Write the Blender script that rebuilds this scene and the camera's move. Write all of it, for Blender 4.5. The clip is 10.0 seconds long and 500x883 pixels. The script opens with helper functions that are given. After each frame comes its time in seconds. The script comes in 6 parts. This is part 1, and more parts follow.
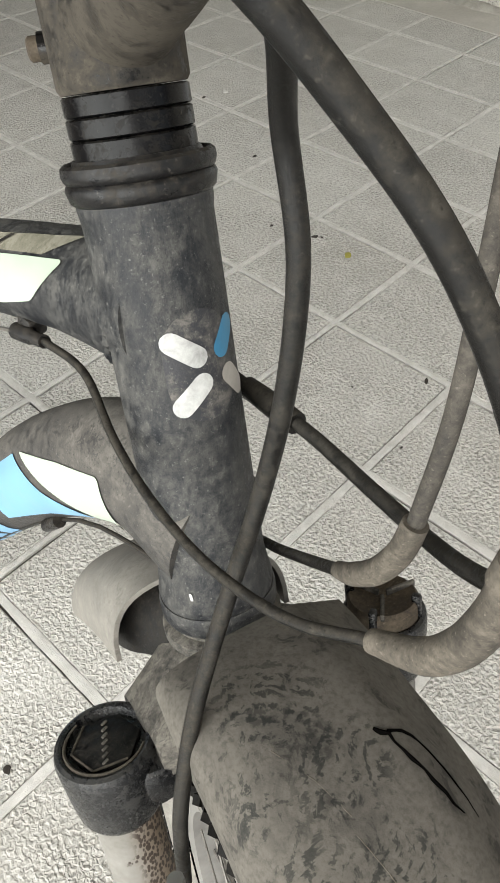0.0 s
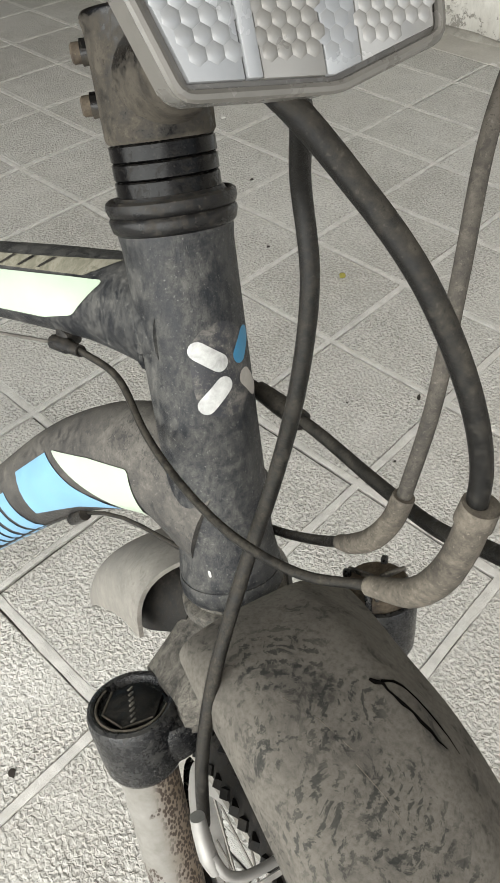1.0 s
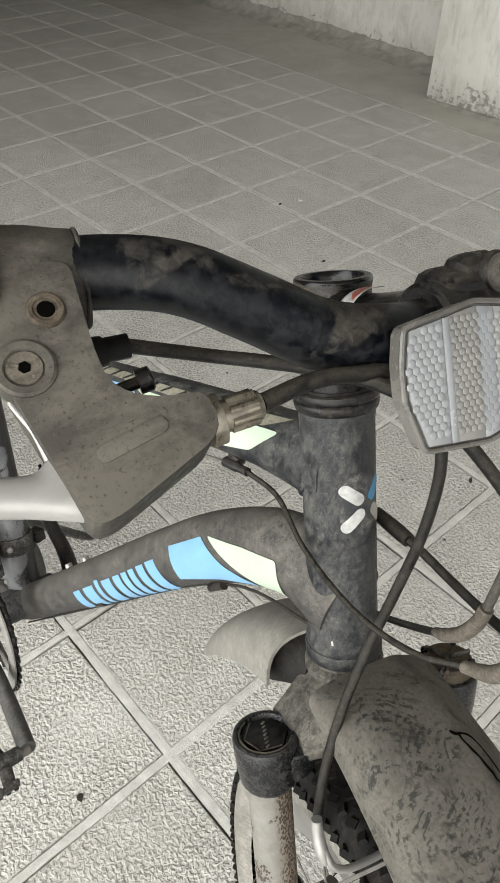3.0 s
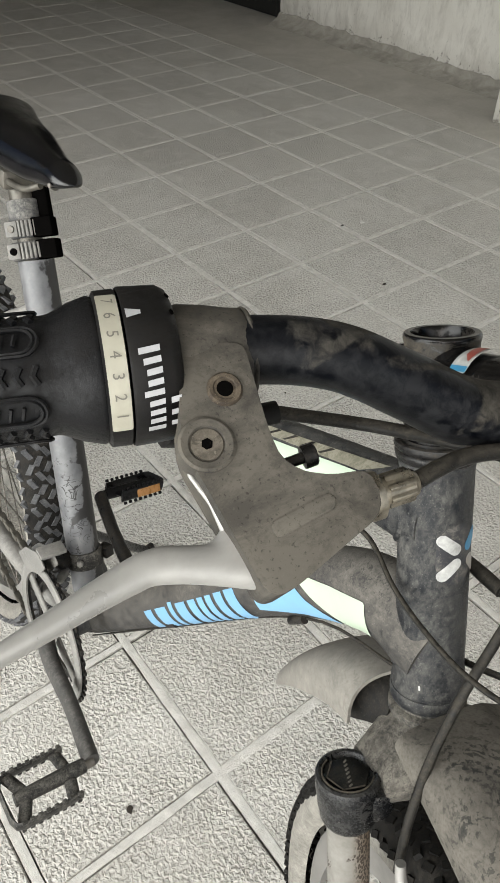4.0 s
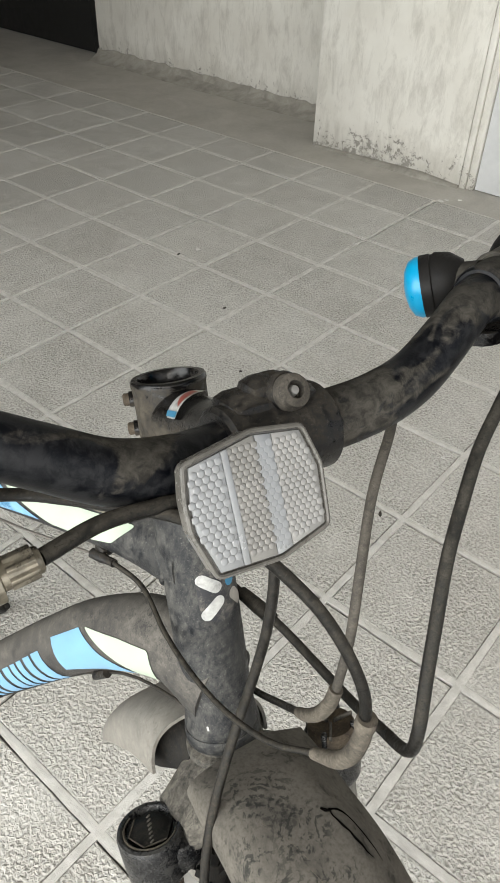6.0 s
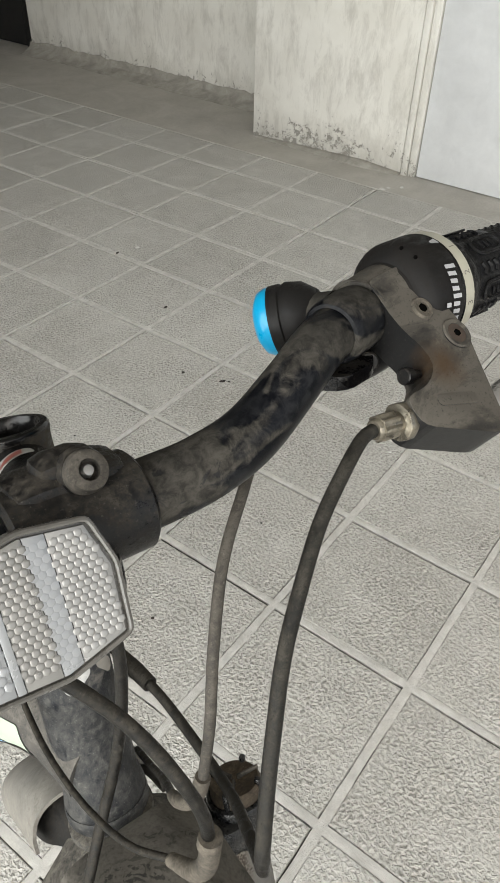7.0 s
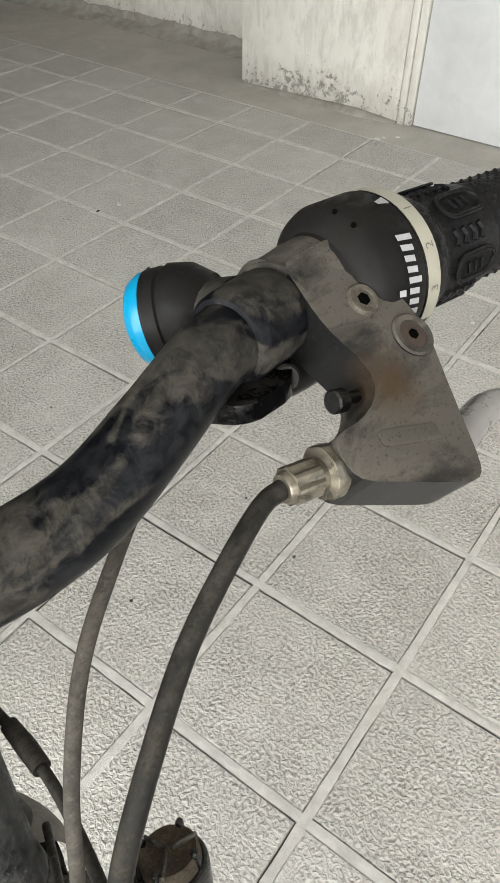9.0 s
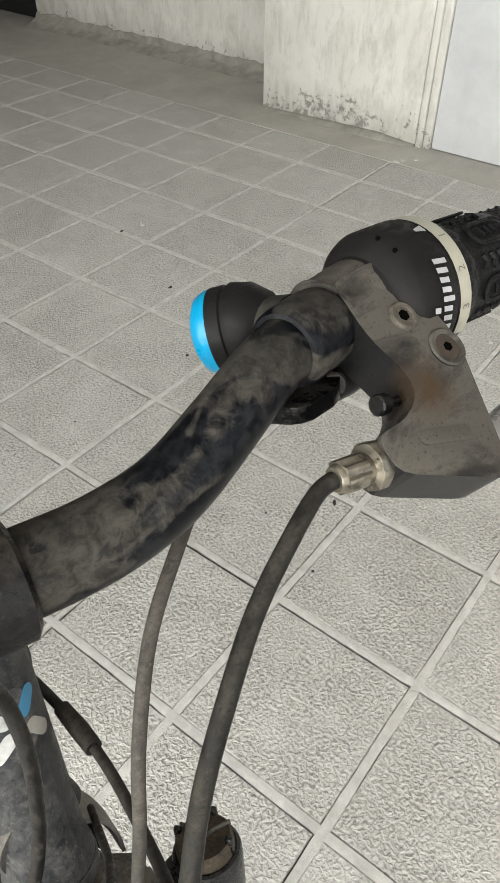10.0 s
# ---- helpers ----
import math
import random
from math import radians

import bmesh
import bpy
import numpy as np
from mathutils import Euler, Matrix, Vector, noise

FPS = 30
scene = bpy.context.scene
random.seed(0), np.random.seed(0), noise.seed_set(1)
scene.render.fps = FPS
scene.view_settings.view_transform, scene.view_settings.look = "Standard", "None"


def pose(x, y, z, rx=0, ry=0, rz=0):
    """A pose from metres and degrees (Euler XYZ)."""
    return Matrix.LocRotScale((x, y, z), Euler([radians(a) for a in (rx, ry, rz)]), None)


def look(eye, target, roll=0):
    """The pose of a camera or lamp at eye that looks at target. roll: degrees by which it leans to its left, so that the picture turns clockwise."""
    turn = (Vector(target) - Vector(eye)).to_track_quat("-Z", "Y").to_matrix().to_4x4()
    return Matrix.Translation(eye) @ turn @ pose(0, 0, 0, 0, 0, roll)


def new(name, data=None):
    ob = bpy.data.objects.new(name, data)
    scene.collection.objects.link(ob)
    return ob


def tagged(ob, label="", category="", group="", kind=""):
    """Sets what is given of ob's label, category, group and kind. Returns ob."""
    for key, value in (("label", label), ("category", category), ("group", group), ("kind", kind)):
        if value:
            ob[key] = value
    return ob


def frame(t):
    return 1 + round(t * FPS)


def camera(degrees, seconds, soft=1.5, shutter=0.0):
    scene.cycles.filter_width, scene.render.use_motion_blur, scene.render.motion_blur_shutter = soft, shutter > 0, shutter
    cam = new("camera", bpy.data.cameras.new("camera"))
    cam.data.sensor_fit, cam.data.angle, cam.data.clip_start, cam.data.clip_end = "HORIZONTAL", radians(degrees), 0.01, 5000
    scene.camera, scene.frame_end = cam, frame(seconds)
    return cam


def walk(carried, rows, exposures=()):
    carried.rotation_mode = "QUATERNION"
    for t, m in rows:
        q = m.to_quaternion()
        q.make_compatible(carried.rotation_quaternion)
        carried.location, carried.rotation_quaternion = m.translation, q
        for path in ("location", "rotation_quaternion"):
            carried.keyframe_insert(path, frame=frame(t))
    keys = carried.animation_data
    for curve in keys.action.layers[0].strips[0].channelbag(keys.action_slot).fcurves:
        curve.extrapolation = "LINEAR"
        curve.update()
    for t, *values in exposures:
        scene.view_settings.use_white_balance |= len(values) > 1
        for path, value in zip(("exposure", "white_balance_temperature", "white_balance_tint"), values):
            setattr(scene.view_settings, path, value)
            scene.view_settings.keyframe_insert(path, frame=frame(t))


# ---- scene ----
cam = camera(38.3, 10.0)
PATH = [
    (0, (1.612, -1.348, 1.021), (0.714, -0.377, -0.48), 0.1),
    (0.5, (1.621, -1.36, 1.03), (0.726, -0.372, -0.462), 0.3),
    (1, (1.629, -1.377, 1.044), (0.717, -0.367, -0.422), 0.7),
    (1.5, (1.641, -1.398, 1.062), (0.694, -0.381, -0.376), 0.4),
    (2, (1.655, -1.422, 1.096), (0.687, -0.408, -0.33), 0.7),
    (2.5, (1.649, -1.443, 1.129), (0.626, -0.436, -0.263), 1.3),
    (3, (1.636, -1.458, 1.155), (0.573, -0.459, -0.213), 2.0),
    (3.2, (1.629, -1.464, 1.163), (0.549, -0.476, -0.2), 2.0),
    (4.3, (1.612, -1.485, 1.176), (0.443, -0.573, -0.166), 1.3),
    (4.5, (1.614, -1.486, 1.177), (0.457, -0.552, -0.16), 1.7),
    (5, (1.626, -1.478, 1.18), (0.511, -0.464, -0.135), 2.4),
    (5.5, (1.641, -1.448, 1.184), (0.603, -0.327, -0.107), 2.7),
    (5.7, (1.649, -1.436, 1.185), (0.643, -0.279, -0.099), 2.5),
    (6.8, (1.663, -1.367, 1.185), (0.759, -0.142, -0.112), 1.7),
    (7, (1.666, -1.349, 1.182), (0.784, -0.115, -0.122), 1.7),
    (7.5, (1.669, -1.313, 1.175), (0.827, -0.074, -0.15), 1.9),
    (8, (1.667, -1.288, 1.164), (0.818, -0.074, -0.18), 0.7),
    (8.5, (1.657, -1.27, 1.154), (0.816, -0.076, -0.213), 0.4),
    (9, (1.648, -1.262, 1.147), (0.811, -0.09, -0.242), 1.0),
    (9.5, (1.644, -1.26, 1.146), (0.781, -0.101, -0.236), 0.7),
    (10, (1.652, -1.287, 1.16), (0.761, -0.112, -0.192), 0.5),
]
walk(cam, [(t, look(eye, target, roll)) for t, eye, target, roll in PATH], [(0, 0.18), (1.0, 0.11), (1.6, -0.03), (2.5, -0.03), (4.5, -0.04), (5.7, 0.08), (7, 0.03), (8.5, 0.15), (10, 0.18)])

# ---- world and light ----
world = bpy.data.worlds.new("overcast_sky")
scene.world = world
world.use_nodes = True
wn = world.node_tree
sky = wn.nodes.new("ShaderNodeTexSky")
sky.sky_type = "NISHITA"
sky.sun_disc = False
sky.sun_elevation, sky.sun_rotation = radians(47), radians(133)
sky.air_density, sky.dust_density = 1.0, 4.0
wn.links.new(sky.outputs[0], wn.nodes["Background"].inputs[0])
wn.nodes["Background"].inputs[1].default_value = 0.085

sun = new("sun", bpy.data.lights.new("sun", "SUN"))
sun.data.energy, sun.data.angle, sun.data.color = 0.32, radians(35), (1.0, 0.96, 0.9)
sun.matrix_world = look((3.2, -3.0, 4.8), (0, 0, 0))

# the sky's light as it comes in through the two open sides of the parking bay
for name, eye, target, wide, power in (("daylight_front", (1.6, -3.15, 1.40), (1.5, 1.4, 0.8), 3.8, 102), ("daylight_side", (3.35, -1.2, 1.30), (0.2, 0.4, 0.7), 3.6, 18)):
    lamp = new(name, bpy.data.lights.new(name, "AREA"))
    lamp.data.shape, lamp.data.size, lamp.data.size_y = "RECTANGLE", wide, 2.3
    lamp.data.energy, lamp.data.color = power, (0.975, 0.985, 0.945)
    lamp.data.spread = radians(128)
    lamp.matrix_world = look(eye, target)


# ---- materials ----
def material(name, rough=0.6, metal=0.0):
    mat = bpy.data.materials.new(name)
    mat.use_nodes = True
    nt = mat.node_tree
    bsdf = nt.nodes["Principled BSDF"]
    bsdf.inputs["Roughness"].default_value = rough
    bsdf.inputs["Metallic"].default_value = metal
    return mat, nt, bsdf


def coords(nt):
    return nt.nodes.new("ShaderNodeTexCoord").outputs["Object"]


def noise_tex(nt, vec, scale, detail=6.0, rough=0.55, dist=0.0):
    n = nt.nodes.new("ShaderNodeTexNoise")
    n.inputs["Scale"].default_value, n.inputs["Detail"].default_value = scale, detail
    n.inputs["Roughness"].default_value, n.inputs["Distortion"].default_value = rough, dist
    nt.links.new(vec, n.inputs["Vector"])
    return n.outputs["Fac"]


def ramp(nt, fac, lo, hi, a=0.0, b=1.0):
    r = nt.nodes.new("ShaderNodeMapRange")
    r.inputs[1].default_value, r.inputs[2].default_value = lo, hi
    r.inputs[3].default_value, r.inputs[4].default_value = a, b
    nt.links.new(fac, r.inputs[0])
    return r.outputs[0]


def calc(nt, op, a, b):
    m = nt.nodes.new("ShaderNodeMath")
    m.operation, m.use_clamp = op, True
    for i, v in enumerate((a, b)):
        if isinstance(v, (int, float)):
            m.inputs[i].default_value = v
        else:
            nt.links.new(v, m.inputs[i])
    return m.outputs[0]


def mix(nt, fac, a, b):
    m = nt.nodes.new("ShaderNodeMix")
    m.data_type = "RGBA"
    for sock, v in ((m.inputs[0], fac), (m.inputs[6], a), (m.inputs[7], b)):
        if isinstance(v, tuple):
            sock.default_value = (*v, 1)
        elif isinstance(v, (int, float)):
            sock.default_value = v
        else:
            nt.links.new(v, sock)
    return m.outputs[2]


def bump(nt, bsdf, height, strength, distance):
    b = nt.nodes.new("ShaderNodeBump")
    b.inputs["Strength"].default_value, b.inputs["Distance"].default_value = strength, distance
    nt.links.new(height, b.inputs["Height"])
    nt.links.new(b.outputs[0], bsdf.inputs["Normal"])


DUST = (0.13, 0.117, 0.098)


def dusty(name, base, dust=DUST, cover=0.5, scale=40.0, rough=0.45, metal=0.0, stretch=(1, 1, 1), grain=0.0004, contrast=0.10, up=0.10, wipe=0.6, specks=0.5, gloss=0.3, fines=1.1, smudge=0.45):
    """Paint, plastic or rubber under an uneven layer of dust: mottled, wiped off in patches, with pale specks and fine scratches."""
    mat, nt, bsdf = material(name, rough, metal)
    bsdf.inputs["Specular IOR Level"].default_value = gloss
    vec = coords(nt)
    mp = nt.nodes.new("ShaderNodeMapping")
    mp.inputs["Scale"].default_value = stretch
    nt.links.new(vec, mp.inputs[0])
    v = mp.outputs[0]
    big = noise_tex(nt, v, scale, 5, 0.62, 0.15)
    fine = noise_tex(nt, v, scale * 5, 9, 0.78, 0.25)
    geo = nt.nodes.new("ShaderNodeNewGeometry")
    sep = nt.nodes.new("ShaderNodeSeparateXYZ")
    nt.links.new(geo.outputs["Normal"], sep.inputs[0])
    lie = ramp(nt, sep.outputs["Z"], -0.4, 1.0, -up, up)
    m = nt.nodes.new("ShaderNodeMath")
    m.operation = "MULTIPLY_ADD"
    nt.links.new(fine, m.inputs[0])
    m.inputs[1].default_value = fines
    nt.links.new(ramp(nt, big, 0.0, 1.0, 0.15, 0.85), m.inputs[2])
    a = nt.nodes.new("ShaderNodeMath")
    a.operation = "ADD"
    nt.links.new(m.outputs[0], a.inputs[0])
    nt.links.new(lie, a.inputs[1])
    mid = 0.5 + 0.5 * fines + (0.5 - cover) * 0.5
    fac = ramp(nt, a.outputs[0], mid - contrast, mid + contrast, 0.05, 1.0)
    # rubbed patches and streaks where the dust has come off
    mq = nt.nodes.new("ShaderNodeMapping")
    mq.inputs["Scale"].default_value, mq.inputs["Rotation"].default_value = (1.0, 0.4, 1.0), (0.5, 0.3, 0.8)
    nt.links.new(vec, mq.inputs[0])
    rub = noise_tex(nt, mq.outputs[0], scale * 2.4, 7, 0.74, 0.4)
    fac = calc(nt, "MULTIPLY", fac, ramp(nt, rub, 0.46, 0.62, 1.0, 1.0 - wipe))
    # sharp little smudges where something has brushed against it
    mark = noise_tex(nt, mq.outputs[0], scale * 5.5, 4, 0.7, 1.1)
    where = noise_tex(nt, vec, scale * 1.1, 3, 0.6, 0.5)
    marks = calc(nt, "MULTIPLY", ramp(nt, mark, 0.545, 0.585), ramp(nt, where, 0.46, 0.56))
    fac = calc(nt, "MULTIPLY", fac, ramp(nt, marks, 0.0, 1.0, 1.0, 1.0 - smudge))
    grit = noise_tex(nt, vec, 900, 3, 0.6)
    pale = calc(nt, "MULTIPLY", ramp(nt, grit, 0.62, 0.72), specks)
    tone = mix(nt, fac, base, dust)
    tone = mix(nt, pale, tone, tuple(min(1, c * 1.7) for c in dust))
    tone = mix(nt, ramp(nt, grit, 0.40, 0.30, 0.0, 0.45), tone, base)
    nt.links.new(tone, bsdf.inputs["Base Color"])
    nt.links.new(ramp(nt, fac, 0, 0.8, rough, 0.9), bsdf.inputs["Roughness"])
    nt.links.new(ramp(nt, fac, 0, 0.8, gloss, 0.06), bsdf.inputs["Specular IOR Level"])
    if metal:
        nt.links.new(ramp(nt, fac, 0, 1, metal, 0.0), bsdf.inputs["Metallic"])
    bump(nt, bsdf, a.outputs[0], 0.6, grain)
    return mat


def plain(name, colour, rough=0.5, metal=0.0, vary=0.15, scale=60.0, grain=0.0002, gloss=0.5):
    mat, nt, bsdf = material(name, rough, metal)
    bsdf.inputs["Specular IOR Level"].default_value = gloss
    n = noise_tex(nt, coords(nt), scale, 6, 0.65, 0.3)
    dark = tuple(c * (1 - vary * 1.6) for c in colour)
    nt.links.new(mix(nt, ramp(nt, n, 0.3, 0.7), dark, tuple(min(1, c * (1 + vary * 0.5)) for c in colour)), bsdf.inputs["Base Color"])
    nt.links.new(ramp(nt, n, 0.3, 0.7, max(0.05, rough - 0.1), min(1, rough + 0.12)), bsdf.inputs["Roughness"])
    bump(nt, bsdf, n, 0.4, grain)
    return mat


def tile_material():
    """Cement tile cast with a worm-like emboss; its shaded pits and lit ridges are painted into the colour."""
    mat, nt, bsdf = material("embossed_floor_tile", 0.85)
    bsdf.inputs["Specular IOR Level"].default_value = 0.25
    vec = nt.nodes.new("ShaderNodeNewGeometry").outputs["Position"]
    info = nt.nodes.new("ShaderNodeObjectInfo")
    emboss = noise_tex(nt, vec, 165, 1.4, 0.5, 0.45)
    worn = noise_tex(nt, vec, 7.5, 3, 0.55, 0.3)
    grain = noise_tex(nt, vec, 900, 3, 0.6)
    stain = noise_tex(nt, vec, 1.9, 8, 0.68, 0.5)
    patch = noise_tex(nt, vec, 13, 6, 0.72, 0.6)
    spot = noise_tex(nt, vec, 95, 2, 0.5)
    tone = mix(nt, info.outputs["Random"], (0.45, 0.440, 0.408), (0.525, 0.514, 0.480))
    tone = mix(nt, ramp(nt, stain, 0.44, 0.66, 0, 0.6), tone, (0.36, 0.345, 0.312))
    tone = mix(nt, ramp(nt, patch, 0.50, 0.70, 0, 0.42), tone, (0.67, 0.655, 0.62))
    tone = mix(nt, ramp(nt, patch, 0.46, 0.30, 0, 0.45), tone, (0.37, 0.355, 0.325))
    # emboss shading in the tone: darker in the pits, paler on the ridges
    pits = calc(nt, "MULTIPLY", ramp(nt, emboss, 0.46, 0.34), ramp(nt, worn, 0.34, 0.64, 1.0, 0.40))
    tone = mix(nt, calc(nt, "MULTIPLY", pits, 0.60), tone, (0.185, 0.175, 0.155))
    tone = mix(nt, ramp(nt, emboss, 0.50, 0.62, 0.0, 0.4), tone, (0.70, 0.685, 0.645))
    tone = mix(nt, ramp(nt, spot, 0.795, 0.815, 0.0, 0.85), tone, (0.07, 0.062, 0.052))
    nt.links.new(tone, bsdf.inputs["Base Color"])
    h = nt.nodes.new("ShaderNodeMath")
    h.operation = "MULTIPLY_ADD"
    nt.links.new(grain, h.inputs[0])
    h.inputs[1].default_value = 0.06
    nt.links.new(calc(nt, "MULTIPLY", ramp(nt, emboss, 0.25, 0.75), ramp(nt, worn, 0.34, 0.66, 1.0, 0.55)), h.inputs[2])
    bump(nt, bsdf, h.outputs[0], 1.0, 0.0034)
    return mat


def cement_material(name, light, dark, scale=9.0, relief=0.001):
    mat, nt, bsdf = material(name, 0.9)
    vec = nt.nodes.new("ShaderNodeNewGeometry").outputs["Position"]
    a = noise_tex(nt, vec, scale, 7, 0.65, 0.5)
    b = noise_tex(nt, vec, scale * 22, 5, 0.7)
    tone = mix(nt, ramp(nt, a, 0.35, 0.7), light, dark)
    tone = mix(nt, ramp(nt, b, 0.35, 0.75, 0, 0.35), tone, tuple(c * 0.6 for c in dark))
    nt.links.new(tone, bsdf.inputs["Base Color"])
    bump(nt, bsdf, b, 0.5, relief)
    return mat


def plaster_material():
    """Old lime-washed plaster: grey streaks, and flaking with bare grey render near the floor."""
    mat, nt, bsdf = material("flaking_plaster", 0.9)
    vec = nt.nodes.new("ShaderNodeNewGeometry").outputs["Position"]
    sep = nt.nodes.new("ShaderNodeSeparateXYZ")
    nt.links.new(vec, sep.inputs[0])
    mp = nt.nodes.new("ShaderNodeMapping")
    mp.inputs["Scale"].default_value = (1, 1, 0.3)
    nt.links.new(vec, mp.inputs[0])
    streak = noise_tex(nt, mp.outputs[0], 16, 8, 0.75, 0.4)
    cloud = noise_tex(nt, vec, 3.5, 5, 0.6)
    flake = noise_tex(nt, vec, 34, 9, 0.80, 0.3)
    area = noise_tex(nt, vec, 6, 4, 0.6)
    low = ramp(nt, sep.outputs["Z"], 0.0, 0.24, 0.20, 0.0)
    lift = nt.nodes.new("ShaderNodeMath")
    lift.operation = "MULTIPLY_ADD"
    nt.links.new(area, lift.inputs[0])
    lift.inputs[1].default_value = 0.35
    nt.links.new(flake, lift.inputs[2])
    tot = nt.nodes.new("ShaderNodeMath")
    tot.operation = "ADD"
    nt.links.new(lift.outputs[0], tot.inputs[0])
    nt.links.new(low, tot.inputs[1])
    bare = ramp(nt, tot.outputs[0], 0.868, 0.892)
    tone = mix(nt, ramp(nt, cloud, 0.35, 0.7), (0.77, 0.755, 0.705), (0.66, 0.64, 0.585))
    tone = mix(nt, ramp(nt, streak, 0.47, 0.66, 0, 0.65), tone, (0.46, 0.44, 0.395))
    # the tone greys evenly towards the floor
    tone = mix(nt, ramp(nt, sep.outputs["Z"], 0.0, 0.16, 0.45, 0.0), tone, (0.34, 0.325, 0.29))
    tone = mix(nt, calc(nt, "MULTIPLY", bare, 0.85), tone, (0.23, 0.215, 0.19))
    nt.links.new(tone, bsdf.inputs["Base Color"])
    h = mix(nt, bare, (0.8, 0.8, 0.8), (0.2, 0.2, 0.2))
    bump(nt, bsdf, h, 0.6, 0.003)
    return mat


def spotted_stanchion():
    """Dull chromed steel, eaten by rust spots on the side that faces the wheel."""
    mat, nt, bsdf = material("rust_spotted_steel", 0.35, 0.5)
    vec = coords(nt)
    sep = nt.nodes.new("ShaderNodeSeparateXYZ")
    nt.links.new(vec, sep.inputs[0])
    ab = nt.nodes.new("ShaderNodeMath")
    ab.operation = "ABSOLUTE"
    nt.links.new(sep.outputs["Y"], ab.inputs[0])
    mp = nt.nodes.new("ShaderNodeMapping")
    mp.inputs["Scale"].default_value = (1, 1, 0.45)
    nt.links.new(vec, mp.inputs[0])
    v = nt.nodes.new("ShaderNodeTexVoronoi")
    v.inputs["Scale"].default_value = 740
    nt.links.new(mp.outputs[0], v.inputs["Vector"])
    area = noise_tex(nt, vec, 60, 4, 0.6)
    inner = ramp(nt, ab.outputs[0], 0.067, 0.054)
    mask = calc(nt, "ADD", calc(nt, "MULTIPLY", inner, 1.0), ramp(nt, area, 0.56, 0.70, 0.0, 0.8))
    spots = calc(nt, "MULTIPLY", ramp(nt, v.outputs["Distance"], 0.60, 0.44), ramp(nt, calc(nt, "MULTIPLY", mask, ramp(nt, area, 0.22, 0.40)), 0.12, 0.36))
    film = noise_tex(nt, vec, 70, 6, 0.65)
    tone = mix(nt, ramp(nt, film, 0.3, 0.7), (0.205, 0.197, 0.180), (0.138, 0.129, 0.112))
    tone = mix(nt, calc(nt, "MULTIPLY", inner, 0.7), tone, (0.185, 0.130, 0.080))
    tone = mix(nt, spots, tone, (0.030, 0.018, 0.011))
    nt.links.new(tone, bsdf.inputs["Base Color"])
    nt.links.new(ramp(nt, spots, 0, 1, 0.1, 0.0), bsdf.inputs["Metallic"])
    nt.links.new(ramp(nt, film, 0.3, 0.7, 0.5, 0.7), bsdf.inputs["Roughness"])
    return mat


def rust_run(mat, centre, size):
    """A rust stain that has spread over a painted casting from one spot."""
    nt = mat.node_tree
    bsdf = nt.nodes["Principled BSDF"]
    link = bsdf.inputs["Base Color"].links[0]
    vec = coords(nt)
    d = nt.nodes.new("ShaderNodeVectorMath")
    d.operation, d.inputs[1].default_value = "DISTANCE", centre
    nt.links.new(vec, d.inputs[0])
    n = noise_tex(nt, vec, 160, 5, 0.65, 0.6)
    m = nt.nodes.new("ShaderNodeMath")
    m.operation, m.inputs[1].default_value = "MULTIPLY_ADD", size * 0.9
    nt.links.new(n, m.inputs[0])
    nt.links.new(d.outputs["Value"], m.inputs[2])
    nt.links.new(mix(nt, ramp(nt, m.outputs[0], size * 1.5, size * 0.6, 0.0, 0.75), link.from_socket, (0.060, 0.036, 0.018)), bsdf.inputs["Base Color"])


